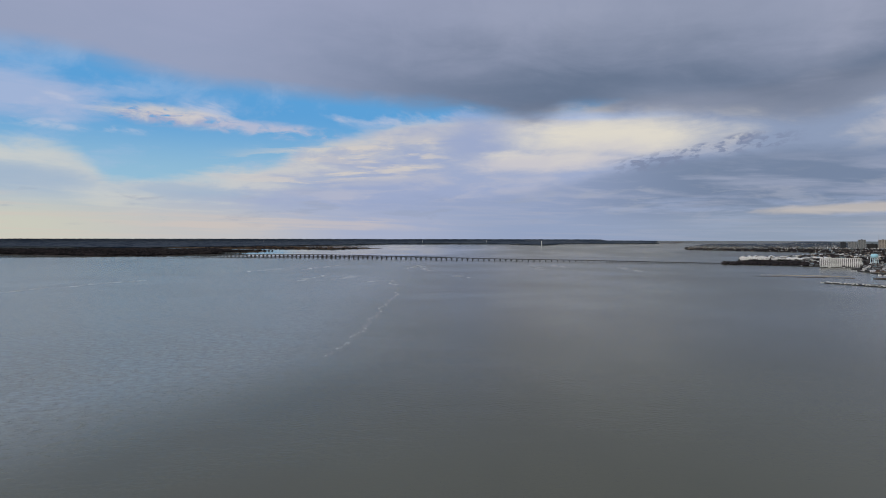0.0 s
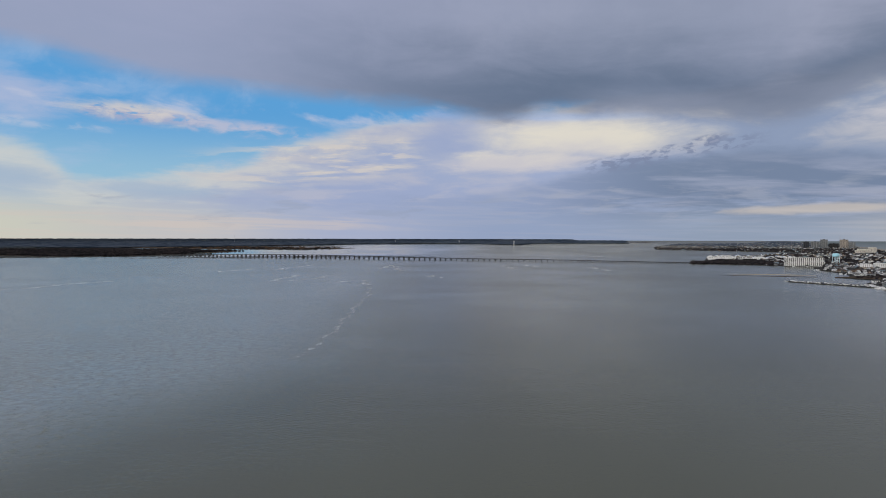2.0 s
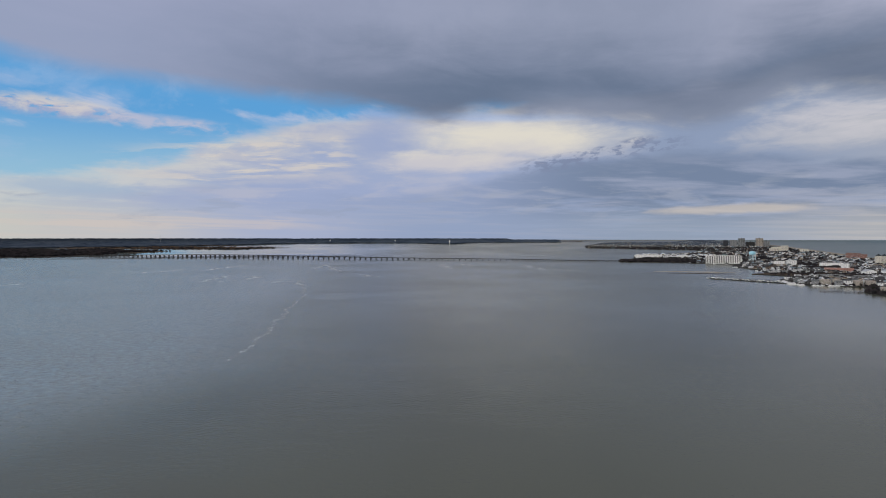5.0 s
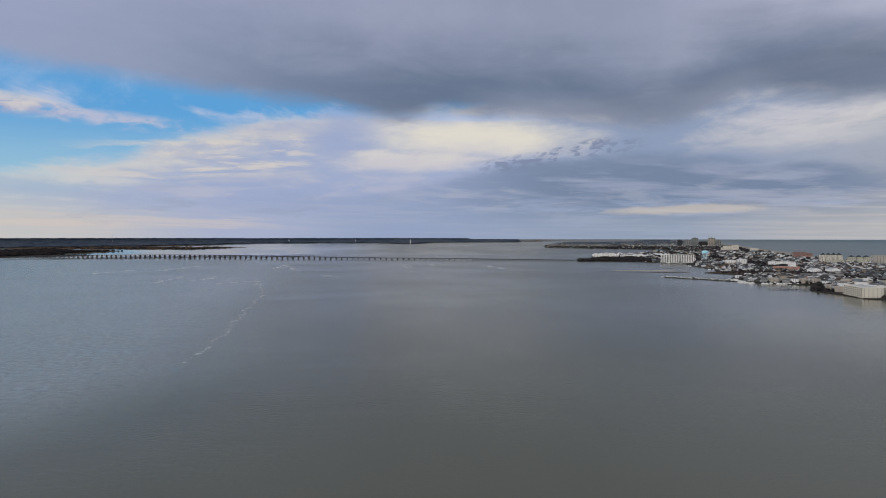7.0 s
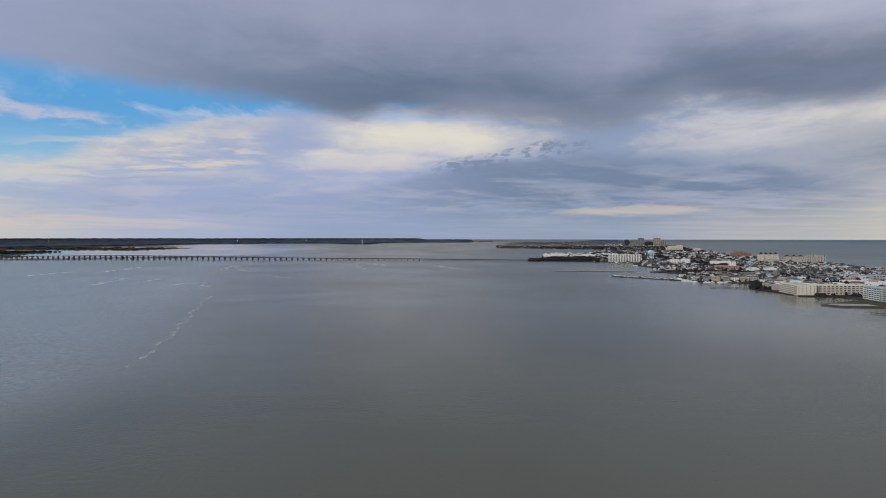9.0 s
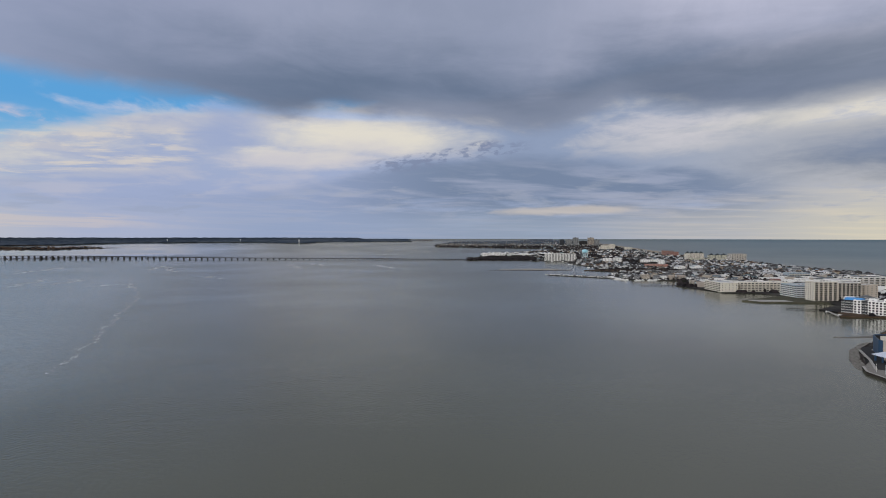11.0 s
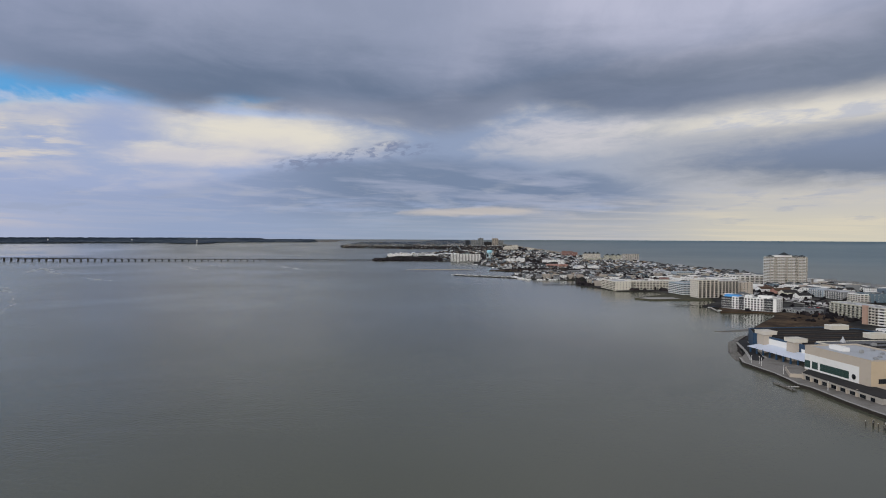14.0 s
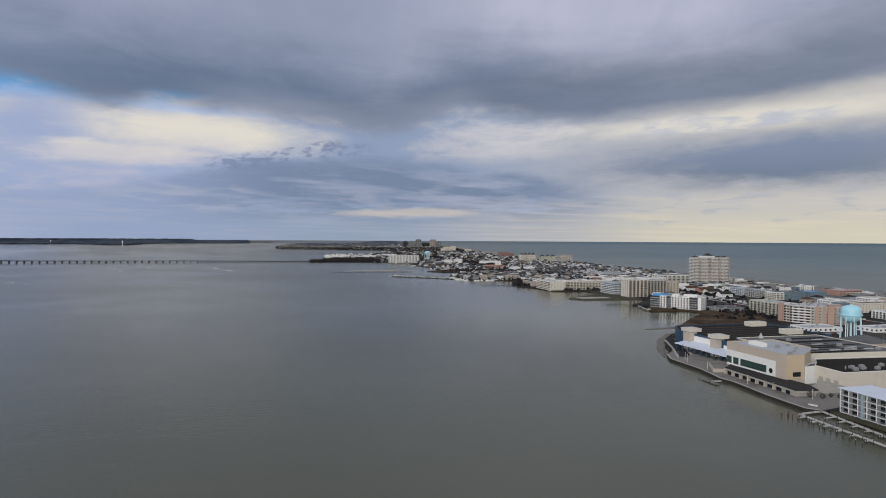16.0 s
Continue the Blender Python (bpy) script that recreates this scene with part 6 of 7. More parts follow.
def far_towers():
    for u, v, w, h, wall, lab in ((1312, 7225, 48, 62, CHARCOAL, "dark grey far high-rise slab"), (1392, 7233, 72, 62, GREY, "grey far high-rise slab"), (1472, 7242, 62, 84, GREY, "tall grey far high-rise"), (1560, 7252, 84, 45, SHINGLE, "dark brown far high-rise"), (1650, 7264, 70, 84, BEIGE, "tall beige far high-rise"), (1722, 7280, 56, 58, GREY, "grey far high-rise")):
        t = block("high_rise", lab + " on the ocean front", u, v, w, 28, h, max(3, int(h / 9)), wall, GRAVEL, cols=(3, 2), win=(w / 4.2, 3.6), unit=1, group="far high-rises", category="tower block", base=1.5, frame=CHARCOAL)
        hip(t, 14, 12, h - 0.5, 7, SHINGLE, 0.2)
    for u, v, w, h in ((1175, 4700, 60, 26), (1230, 4720, 40, 38), (1120, 4550, 50, 22), (1260, 4400, 46, 20), (1300, 5200, 70, 22)):
        block("ocean_block", "pale far block on the ocean front", u, v, w, 26, h, 5, CREAM, GRAVEL, cols=(5, 3), win=(5, 1.6), unit=1, group="far ocean blocks", category="apartment house")
    mast = thing("radio_mast", spot(1610, 7240, 1.5), "thin far lattice radio mast", "mast")
    bm = bmesh.new()
    tube(bm, 0, 0, 0, 125, 1.6, 0.8, 4)
    part("mast", bm, STEEL, mast)
    for u, v, h, lab in ((-1966, 8413, 52, "slim white far water tower on the mainland shore"), (-4560, 10300, 44, "white far water tower over the mainland woods"), (-3560, 10900, 44, "white far water tower over the mainland woods")):
        t = thing("far_tower", spot(u, v, 1.0), lab, "tower")
        bm = bmesh.new()
        tube(bm, 0, 0, 0, h * 0.72, 4, 3, 10)
        part("shaft", bm, WHITE, t)
        bm = bmesh.new()
        tube(bm, 0, 0, h * 0.7, h * 0.82, 4, 9, 14), tube(bm, 0, 0, h * 0.82, h, 9, 5, 14)
        part("tank", bm, WHITE, t)
    far = thing("radio_mast", spot(-7354, 9482, 1.0), "thin far radio mast over the woods", "mast")
    bm = bmesh.new()
    tube(bm, 0, 0, 0, 130, 3.0, 1.5, 4)
    part("mast", bm, STEEL, far)


far_towers()


def freighter():
    t = thing("cargo_ship", spot(11812, 16139, 0, 60), "grey cargo ship far out at sea", "ship")
    bm = bmesh.new()
    hull(bm, 150.0, 22.0, 11.0)
    part("hull", bm, SLATE_BLUE, t)
    bm = bmesh.new()
    box(bm, -8, 8, -62, -46, 11, 27), box(bm, -10, 10, -58, -50, 27, 30)
    part("bridge_house", bm, GREY, t, "pale wheelhouse block")
    bm = bmesh.new()
    for y in (-30, -5, 20, 45):
        box(bm, -8, 8, y - 9, y + 9, 11, 15)
    part("hatches", bm, GREY_BLUE, t, "low deck hatches")


freighter()


# ---- trees, boats and the mass of houses ----
def tree(seed, tall, spread, leafy):
    """Trunk with limbs and an open crown of small clumps."""
    rng = random.Random(seed)
    t = thing("tree", spot(0, 0), "dark wind-shaped evergreen tree" if leafy else "bare brown winter tree", "tree", "trees of the town")
    bm = bmesh.new()
    tube(bm, 0, 0, -0.5, tall * 0.5, 0.28, 0.16, 7)
    tips = []
    for i in range(6):
        a, z = i * 1.05 + rng.uniform(-0.3, 0.3), tall * rng.uniform(0.28, 0.5)
        e = Vector((math.cos(a) * spread * rng.uniform(0.4, 0.8), math.sin(a) * spread * rng.uniform(0.4, 0.8), tall * rng.uniform(0.55, 0.9)))
        s = Vector((0, 0, z))
        side = Vector((-math.sin(a), math.cos(a), 0)) * 0.09
        up = Vector((0, 0, 0.09))
        q = [bm.verts.new(s + side), bm.verts.new(s + up), bm.verts.new(s - side), bm.verts.new(e)]
        for f in ((0, 1, 3), (1, 2, 3), (2, 0, 3)):
            bm.faces.new([q[k] for k in f])
        tips.append(e)
    part("trunk", bm, BARK, t)
    verts, faces = [], []
    for i in range(150 if leafy else 110):
        c = rng.choice(tips) + Vector([rng.gauss(0, spread * 0.27) for _ in range(2)] + [rng.gauss(0, tall * 0.11)])
        r = rng.uniform(0.25, 0.6) * (1.0 if leafy else 0.7) * spread / 3
        b = len(verts)
        for k in range(4):
            verts.append(c + Vector((rng.uniform(-r, r), rng.uniform(-r, r), rng.uniform(-r, r) * 0.7)))
        faces += [(b, b + 1, b + 2), (b, b + 2, b + 3), (b, b + 3, b + 1), (b + 1, b + 3, b + 2)]
    me = bpy.data.meshes.new("crown")
    me.from_pydata(verts, [], faces)
    me.materials.append(LEAF if leafy else BARE)
    part("crown", me, None, t)
    return t


def shrub(seed, tall, label):
    """A dense rounded evergreen bush: a short stem under a crown of many small leaf clumps."""
    rng = random.Random(seed)
    t = thing("shrub", spot(0, 0), label, "shrub", "shrubs by the arcade")
    bm = bmesh.new()
    tube(bm, 0, 0, -0.3, tall * 0.4, 0.12, 0.08, 6)
    part("stem", bm, BARK, t)
    verts, faces = [], []
    for _ in range(420):
        d = Vector((rng.gauss(0, 1), rng.gauss(0, 1), rng.gauss(0, 1))).normalized() * (0.55 + 0.45 * rng.random() ** 0.4)
        c = Vector((d.x * tall * 0.48, d.y * tall * 0.48, tall * (0.52 + 0.46 * d.z))) * rng.uniform(0.9, 1.08)
        r, b = rng.uniform(0.1, 0.24), len(verts)
        verts += [c + Vector((rng.uniform(-r, r), rng.uniform(-r, r), rng.uniform(-r, r))) for _ in range(4)]
        faces += [(b, b + 1, b + 2), (b, b + 2, b + 3), (b, b + 3, b + 1), (b + 1, b + 3, b + 2)]
    me = bpy.data.meshes.new("crown")
    me.from_pydata(verts, [], faces)
    me.materials.append(LEAF if seed % 2 else BARE)
    part("crown", me, None, t)
    return t


def motor_boat(kind):
    t = thing("motor_boat", spot(0, 0), "white moored motor boat" if kind else "white boat under a dark cover", "boat", "moored boats")
    bm = bmesh.new()
    hull(bm, 9.0, 3.0, 1.3)
    part("hull", bm, BOAT, t)
    bm = bmesh.new()
    if kind:
        box(bm, -1.1, 1.1, -1.8, 1.8, 1.28, 2.6)
        box(bm, -1.2, 1.2, -2.4, 1.9, 2.6, 2.75)
        part("cabin", bm, BOAT, t, "white cabin")
    else:
        box(bm, -1.2, 1.2, -3.6, 1.0, 1.28, 1.9)
        part("cover", bm, CANVAS, t, "dark canvas cover")
    return t


def house_kit(detail, small=1.0):
    """The kinds of houses that fill the town, each built once near the corner of the plan."""
    kit = []

    def flat(name, label, w, d, h, floors, wall, roof, cols, balc=None, cap=None, unit=1):
        w, d = w * small, d * small
        t = block(name, label, 0, 0, w, d, h, floors, wall, roof, cols=cols, balc=balc if detail else None, group="houses of the town", category="house", cap=cap if detail else None, unit=unit if detail else 0, rows=1 if detail else 2)
        kit.append((t, w, d))

    def pitched(name, label, w, d, h, rise, wall, roof, hipped, floors=2):
        w, d, rise = w * small, d * small, rise * small
        t = thing(name, spot(0, 0, 1.5), label, "house", "houses of the town")
        walls(t, rect(w, d), h, wall, None, 0.2)
        if hipped:
            hip(t, w, d, h, rise, roof)
        else:
            gable(t, w, d, h, rise, roof, wall)
        for i in (0, 3):
            a, b = sides(w, d)[i]
            window_rows(t, a, b, 0.3, floors, h / floors, 3, 1.3, 1.5, per_floor=detail)
        kit.append((t, w, d))

    pitched("house", "white house with a dark gabled roof", 12, 16, 6.4, 3.6, WHITE, SHINGLE, False)
    pitched("house", "grey house with a pale gabled roof", 13, 15, 6.8, 3.2, GREY, GRAVEL, False)
    pitched("house", "pale blue house with a hipped roof", 14, 16, 8.6, 3.4, PALE_BLUE, SHINGLE, True, 3)
    pitched("house", "beige house with a brown hipped roof", 14, 18, 6.2, 3.2, BEIGE, BROWN_ROOF, True)
    pitched("house", "white three-storey house with a grey hipped roof", 13, 18, 9.2, 3.0, WHITE, GRAVEL, True, 3)
    flat("flats", "white three-storey flats with balconies", 17, 26, 9.4, 3, WHITE, MEMBRANE, (4, 5), (3,))
    flat("flats", "beige three-storey flats with a white roof", 18, 24, 9.6, 3, BEIGE, MEMBRANE, (4, 5), None, WHITE)
    flat("flats", "grey four-storey flats with balconies", 18, 24, 12.4, 4, GREY, GRAVEL, (3, 4), (0,))
    flat("store", "low flat-roofed store with a pale roof", 22, 26, 4.8, 1, WHITE, MEMBRANE, (4, 4), None, None, 1)
    flat("store", "low brick store with a dark roof", 22, 24, 4.6, 1, BRICK, TAR, (4, 4), None, WHITE, 1)
    flat("flats", "grey-blue three-storey flats with white coping", 16, 24, 9.2, 3, GREY_BLUE, GRAVEL, (4, 4), None, WHITE)
    flat("motel", "long white two-storey motel with galleries", 14, 30, 6.6, 2, WHITE, GRAVEL, (2, 6), (3,))
    return kit


TAKEN = [(520, 640, 640, 830), (676, 760, 738, 900), (270, 205, 460, 560), (366, 555, 545, 765), (500, 720, 548, 830), (540, 690, 636, 805), (550, 566, 622, 640), (582, 655, 612, 710), (505, 515, 625, 565), (500, 440, 640, 520),
         (455, 1060, 590, 1145), (534, 970, 590, 1030), (530, 915, 642, 968), (765, 1105, 905, 1165), (700, 1155, 845, 1245), (750, 1395, 810, 1435), (735, 820, 895, 950), (715, 660, 812, 690), (868, 1035, 905, 1120),
         (1010, 2260, 1080, 2310), (920, 2380, 1120, 2510), (610, 1935, 685, 1990), (1060, 3000, 1140, 3240), (500, 1625, 670, 1700), (655, 1800, 742, 1865), (370, 2415, 500, 2460), (555, 2230, 625, 2280), (665, 2160, 735, 2200),
         (160, 3000, 420, 3090), (380, 1690, 645, 1845), (430, 890, 548, 1010), (690, 890, 745, 1045), (560, 2620, 590, 2660), (455, 300, 640, 470), (60, 2480, 372, 2990), (360, 2380, 510, 2480)]


def free(u, v, w, d):
    for a, b, e, f in TAKEN:
        if a - w / 2 < u < e + w / 2 and b - d / 2 < v < f + d / 2:
            return False
    return True


def fill_town():
    rng = random.Random(21)
    near_kit, far_kit = house_kit(True, 0.9), house_kit(False, 0.72)
    used = set()

    def drop(kit, k, u, v, turn):
        t = kit[k][0]
        if t.name in used:
            copy_thing(t, spot(u, v, 1.5, turn))
        else:
            used.add(t.name)
            t.matrix_basis = spot(u, v, 1.5, turn)
        return t

    v = 480.0
    while v < 1420:
        lane = (v - 330) % 104
        kit = near_kit if v < 980 else far_kit
        step = 27.0 if v < 980 else 21.0
        if lane < 16 or lane > 98:
            v += 8
            continue
        a, b = between(BAY, v) + 22, between(SEA, v) - 84
        u = a + rng.uniform(0, 10)
        while u < b:
            near_sea = u > b - 90
            if near_sea:
                k = rng.choice((5, 5, 6, 7, 7, 10, 4, 2))
            elif 600 < u < 720:
                k = rng.choice((8, 9, 8, 11, 5, 6))
            else:
                k = rng.choice((0, 1, 2, 3, 4, 5, 6, 8, 10, 11, 0, 4))
            w, d = kit[k][1], kit[k][2]
            uu = u + w / 2
            if not (632 + v * 0.004 < uu + w / 2 and uu - w / 2 < 676 + v * 0.007) and free(uu, v, w, d) and math.degrees(math.atan2(uu, v)) < 52 and rng.random() < 0.9:
                drop(kit, k, uu, v + rng.uniform(-3, 3), rng.choice((0, 0, 0, 90, 180)) if d - w < 9 else 0)
            u += w + rng.uniform(3, 9)
        v += step + rng.uniform(-3, 3)
    for i, kit in enumerate((near_kit, far_kit)):
        for k, (t, w, d) in enumerate(kit):
            if t.name not in used:
                drop(kit, k, 690 + 26 * k, 2062 + 34 * i, 0)
    # the mass of far houses, too many to count
    for share, mats, seed, label in ((0.17, (WHITE_MIX, PALE_ROOF), 1, "white far houses with pale roofs"), (0.25, (GREY_MIX, DARK_ROOF), 2, "grey far houses with dark roofs"), (0.15, (TAN_MIX, BROWN_MIX), 3, "beige far houses with brown roofs"),
                                     (0.12, (BLUE_MIX, DARK_ROOF), 4, "pale blue far houses with grey roofs"), (0.20, (WHITE_MIX, DARK_ROOF), 5, "white far houses with dark roofs"), (0.11, (DARK_MIX, DARK_ROOF), 6, "dark far houses with dark roofs")):
        far_houses(share, mats, seed, label)


def far_houses(share, mats, seed, label):
    """Small houses beyond the near streets, in one mesh: walls, roofs, and dark windows on the two faces seen."""
    rng = random.Random(seed * 7)
    spots = []
    v = 1420.0
    while v < 2150:  # street by street
        if 12 < (v - 330) % 104 < 98:
            u, b = between(BAY, v) + 16, between(SEA, v) - 84
            while u < b:
                if rng.random() < share * 0.92:
                    spots.append((u + rng.uniform(-2, 2), v + rng.uniform(-3, 3)))
                u += 11.0
        v += 13.0
    for _ in range(int(3100 * share)):
        v = 2150 + 6700 * rng.random() ** 1.6
        a, b = between(BAY, v) + 20, between(SEA, v) - 85
        spots.append((a + (b - a) * rng.random(), v))
    for _ in range(int(3600 * share)):
        v = 6200 + 9000 * rng.random()
        a, b = between(BAY, v) + 40, between(SEA, v) - 120
        spots.append((a + (b - a) * rng.random(), v))
    verts, faces, mi = [], [], []

    def put(u, v, pts, quads, m):
        p = len(verts)
        verts.extend(lay(u + x, v + y, z)[0] for x, y, z in pts)
        faces.extend(tuple(p + k for k in q) for q in quads)
        mi.extend([m] * len(quads))

    ring = ((0, 1, 5, 4), (1, 2, 6, 5), (2, 3, 7, 6), (3, 0, 4, 7))
    for u, v in spots:
        w, d = rng.uniform(7, 11.5), rng.uniform(8, 13.5)
        if rng.random() < 0.12:
            w, d = w * 1.7, d * 1.5
        floors = rng.choice((1, 2, 2, 2, 3, 3)) + (1 if u > between(SEA, v) - 190 and rng.random() < 0.6 else 0)
        if v < 2150 and u < 760:
            w, d, floors = rng.uniform(4.6, 8.5), rng.uniform(9, 14), rng.choice((1, 1, 1, 2))
            if rng.random() < 0.5:
                w, d = d, w
        quay = v < 2120 and u < between(BAY, v) + 130
        if quay:
            if mats[0] is not WHITE_MIX and rng.random() < 0.45:
                continue
        if v > 4300:
            floors, w, d = rng.choice((1, 1, 2)), w * 0.8, d * 0.8
            if mats[0] is WHITE_MIX and rng.random() < 0.5:
                continue
        h = 1.6 + 2.8 * floors
        if not free(u, v, w, d) or 632 + v * 0.004 < u + w / 2 and u - w / 2 < 676 + v * 0.007:
            continue
        foot = rect(w, d)
        put(u, v, [(x, y, 0.5) for x, y in foot] + [(x, y, h) for x, y in foot], ring, 0)
        o = 0.4
        eave = [(x * (1 + 2 * o / w), y * (1 + 2 * o / d), h + 0.02) for x, y in foot]
        if rng.random() < 0.45:
            put(u, v, eave + [(x, y, h + 0.5) for x, y, _ in eave], ring + ((4, 5, 6, 7), (3, 2, 1, 0)), 1)
        else:
            rise, hip_in = rng.uniform(2.0, 3.6), rng.choice((1.0, 1.0, 0.5))
            if d > w or rng.random() < 0.4:
                ends, tops = ((4, 0, 1), (5, 2, 3)), ((1, 2, 5, 4), (3, 0, 4, 5))
                ridge = [(0, -d / 2 * hip_in, h + rise), (0, d / 2 * hip_in, h + rise)]
            else:
                ends, tops = ((4, 3, 0), (5, 1, 2)), ((0, 1, 5, 4), (2, 3, 4, 5))
                ridge = [(-w / 2 * hip_in, 0, h + rise), (w / 2 * hip_in, 0, h + rise)]
            put(u, v, eave + ridge, tops, 1)
            put(u, v, eave + ridge, ends, 0 if hip_in == 1.0 else 1)
        if v < 3300:
            for f in range(floors):
                z = 2.3 + 2.8 * f
                for x in (-w * 0.28, w * 0.05, w * 0.33):
                    put(u, v, [(x + a, -d / 2 - b, z + c) for c in (0, 1.5) for a, b in ((-0.6, 0.07), (0.6, 0.07), (0.6, -0.1), (-0.6, -0.1))], ring[:1] + ring[1::2] + ((4, 5, 6, 7),), 2)
                for y in (-d * 0.25, d * 0.22):
                    put(u, v, [(-w / 2 - b, y + a, z + c) for c in (0, 1.5) for a, b in ((0.6, 0.07), (-0.6, 0.07), (-0.6, -0.1), (0.6, -0.1))], ring[:1] + ring[1::2] + ((4, 5, 6, 7),), 2)
    me = bpy.data.meshes.new("far_houses")
    me.from_pydata(verts, [], faces)
    for m in (*mats, GLASS):
        me.materials.append(m)
    me.polygons.foreach_set("material_index", mi)
    tagged(new("far_houses", me), label, "houses", kind="stuff")


fill_town()


woods("point_woods", lambda rng: (rng.uniform(84, 235), rng.uniform(2512, 2650)) if rng.random() < 0.6 else (rng.uniform(225, 366), rng.uniform(2500, 2780)), 420, 9, WOODS, "dark scrubby trees on the bridge landing", 31, 6.5)
woods("town_scrub", lambda rng: (lambda v: (rng.uniform(between(BAY, v) + 30, between(SEA, v) - 90), v))(rng.uniform(2050, 6500)), 3600, 8.5, WOODS, "dark scrub and trees among far houses", 33, 8)
woods("street_trees", lambda rng: (lambda v: (rng.uniform(between(BAY, v) + 25, between(SEA, v) - 70), v))(rng.uniform(900, 2150)), 1500, 6, WOODS, "dark bare trees between the houses", 36, 4)
woods("inlet_woods", lambda rng: (rng.uniform(580, 690), rng.uniform(2290, 2560)), 300, 11, WOODS, "dark evergreen trees behind the inlet", 35, 6)
woods("park_woods", lambda rng: (rng.uniform(610, 760), rng.uniform(2060, 2150)), 120, 9, WOODS, "dark trees behind the inlet", 34, 6)


def green_and_boats():
    rng = random.Random(5)
    trees = [tree(1, 8, 3.6, True), tree(2, 6, 3.0, True), tree(3, 9, 4.2, False), tree(4, 7, 3.4, False)]
    spots = []
    for _ in range(46):
        spots.append((rng.uniform(90, 230), rng.uniform(2515, 2660), (0, 1, 0, 2)))
    for _ in range(40):
        spots.append((rng.uniform(200, 372), rng.uniform(2660, 2960), (0, 1, 2)))
    for _ in range(26):
        spots.append((rng.uniform(640, 700), rng.uniform(2050, 2130), (0, 1)))
    for _ in range(20):
        spots.append((rng.uniform(450, 500), rng.uniform(1190, 1345), (2, 3, 1)))
    for _ in range(14):
        spots.append((rng.uniform(548, 640), rng.uniform(640, 700), (0, 1, 2)))
    for _ in range(46):
        v = rng.uniform(700, 2000)
        spots.append((rng.uniform(between(BAY, v) + 30, 960), v, (0, 1, 2, 3)))
    spots += [(752, 1085, (0,)), (760, 1079, (0,))]
    first = set()
    for u, v, kinds in spots:
        k = rng.choice(kinds)
        if not free(u, v, 4, 4) and v > 330 and v < 2400:
            continue
        m = spot(u, v, 1.5, rng.uniform(0, 360)) @ Matrix.Scale(rng.uniform(0.75, 1.25), 4)
        if k in first:
            copy_thing(trees[k], m @ Matrix.Identity(4)).matrix_basis = m
        else:
            first.add(k)
            trees[k].matrix_basis = m
    for seed, tall, u, v, label in ((1, 4.2, 300.6, 311.4, "dark green rounded shrub by the arcade"), (3, 3.2, 305.6, 307.6, "dark green rounded shrub by the arcade"), (2, 2.6, 313.5, 309.5, "russet bare shrub by the outdoor stair"), (4, 2.2, 316.6, 306.5, "russet bare shrub by the outdoor stair")):
        shrub(seed, tall, label).matrix_basis = spot(u, v, 1.75)
    boats = [motor_boat(True), motor_boat(False)]
    berths = [(386 - 8 * (i % 2), 1405 + 4.6 * i, 90) for i in range(20)] + [(262 + 6.2 * i, 1539 - 6.2 * i + 3, 45) for i in range(20)]
    berths += [(432 + 5 * i, 1935 + rng.uniform(-6, 6), 0) for i in range(14)] + [(415 + 6 * i, 2160, 10) for i in range(8)] + [(440 + 7 * (i % 6), 1372 + 5 * (i // 6), 90) for i in range(12)]
    berths += [(rng.uniform(384, 470), rng.uniform(1368, 1400), 90) for _ in range(14)] + [(388 + rng.uniform(-9, 2), 1398 + 3.4 * i, 90) for i in range(30)] + [(258 + 4.5 * i, 1560 - 4.4 * i + 8, 45) for i in range(26)] + [(250 + 9 * i, 1580 - 8 * i, 45) for i in range(14)]
    berths += [(470, 757, 20), (487, 806, 70), (440, 2400, 90), (400, 2401, 90)]
    done = set()
    for i, (u, v, a) in enumerate(berths):
        k = i % 3 == 0
        m = spot(u + rng.uniform(-1, 1), v, -0.25, a + rng.uniform(-8, 8))
        if k in done:
            copy_thing(boats[k], m)
        else:
            done.add(k)
            boats[k].matrix_basis = m


green_and_boats()


# ---- foam lines and slicks on the bay ----
def foam_line(pts, width, seed, mat=FOAM):
    """A crooked ribbon of broken foam lying on the water; pts in metres from the camera's foot."""
    rng = random.Random(seed)
    line = []
    for (a, b), (e, f) in zip(pts, pts[1:]):
        k = max(2, int(math.hypot(e - a, f - b) / 7))
        line += [(a + (e - a) * i / k, b + (f - b) * i / k) for i in range(k)]
    line.append(pts[-1])
    bm = bmesh.new()
    prev = None
    for i, (x, y) in enumerate(line):
        fade = min(1.0, 0.25 + 0.2 * min(i, len(line) - 1 - i))
        w = width * rng.uniform(0.45, 1.2) * fade
        x += rng.gauss(0, width * 0.2) + width * 0.7 * math.sin(i * 0.55 + seed) * math.sin(i * 0.19)
        pair = [bm.verts.new((x - w / 2, y + rng.uniform(-2, 2), 0)), bm.verts.new((x + w / 2, y + rng.uniform(-2, 2), 0))]
        if prev:
            bm.faces.new((prev[0], prev[1], pair[1], pair[0]))
        prev = pair
    ob = solid("foam_line", bm, mat, Matrix.Translation((0, 0, 0.03)), "broken pale foam line drifting on the bay", "foam", "foam lines", "stuff")
    ob.visible_shadow = False


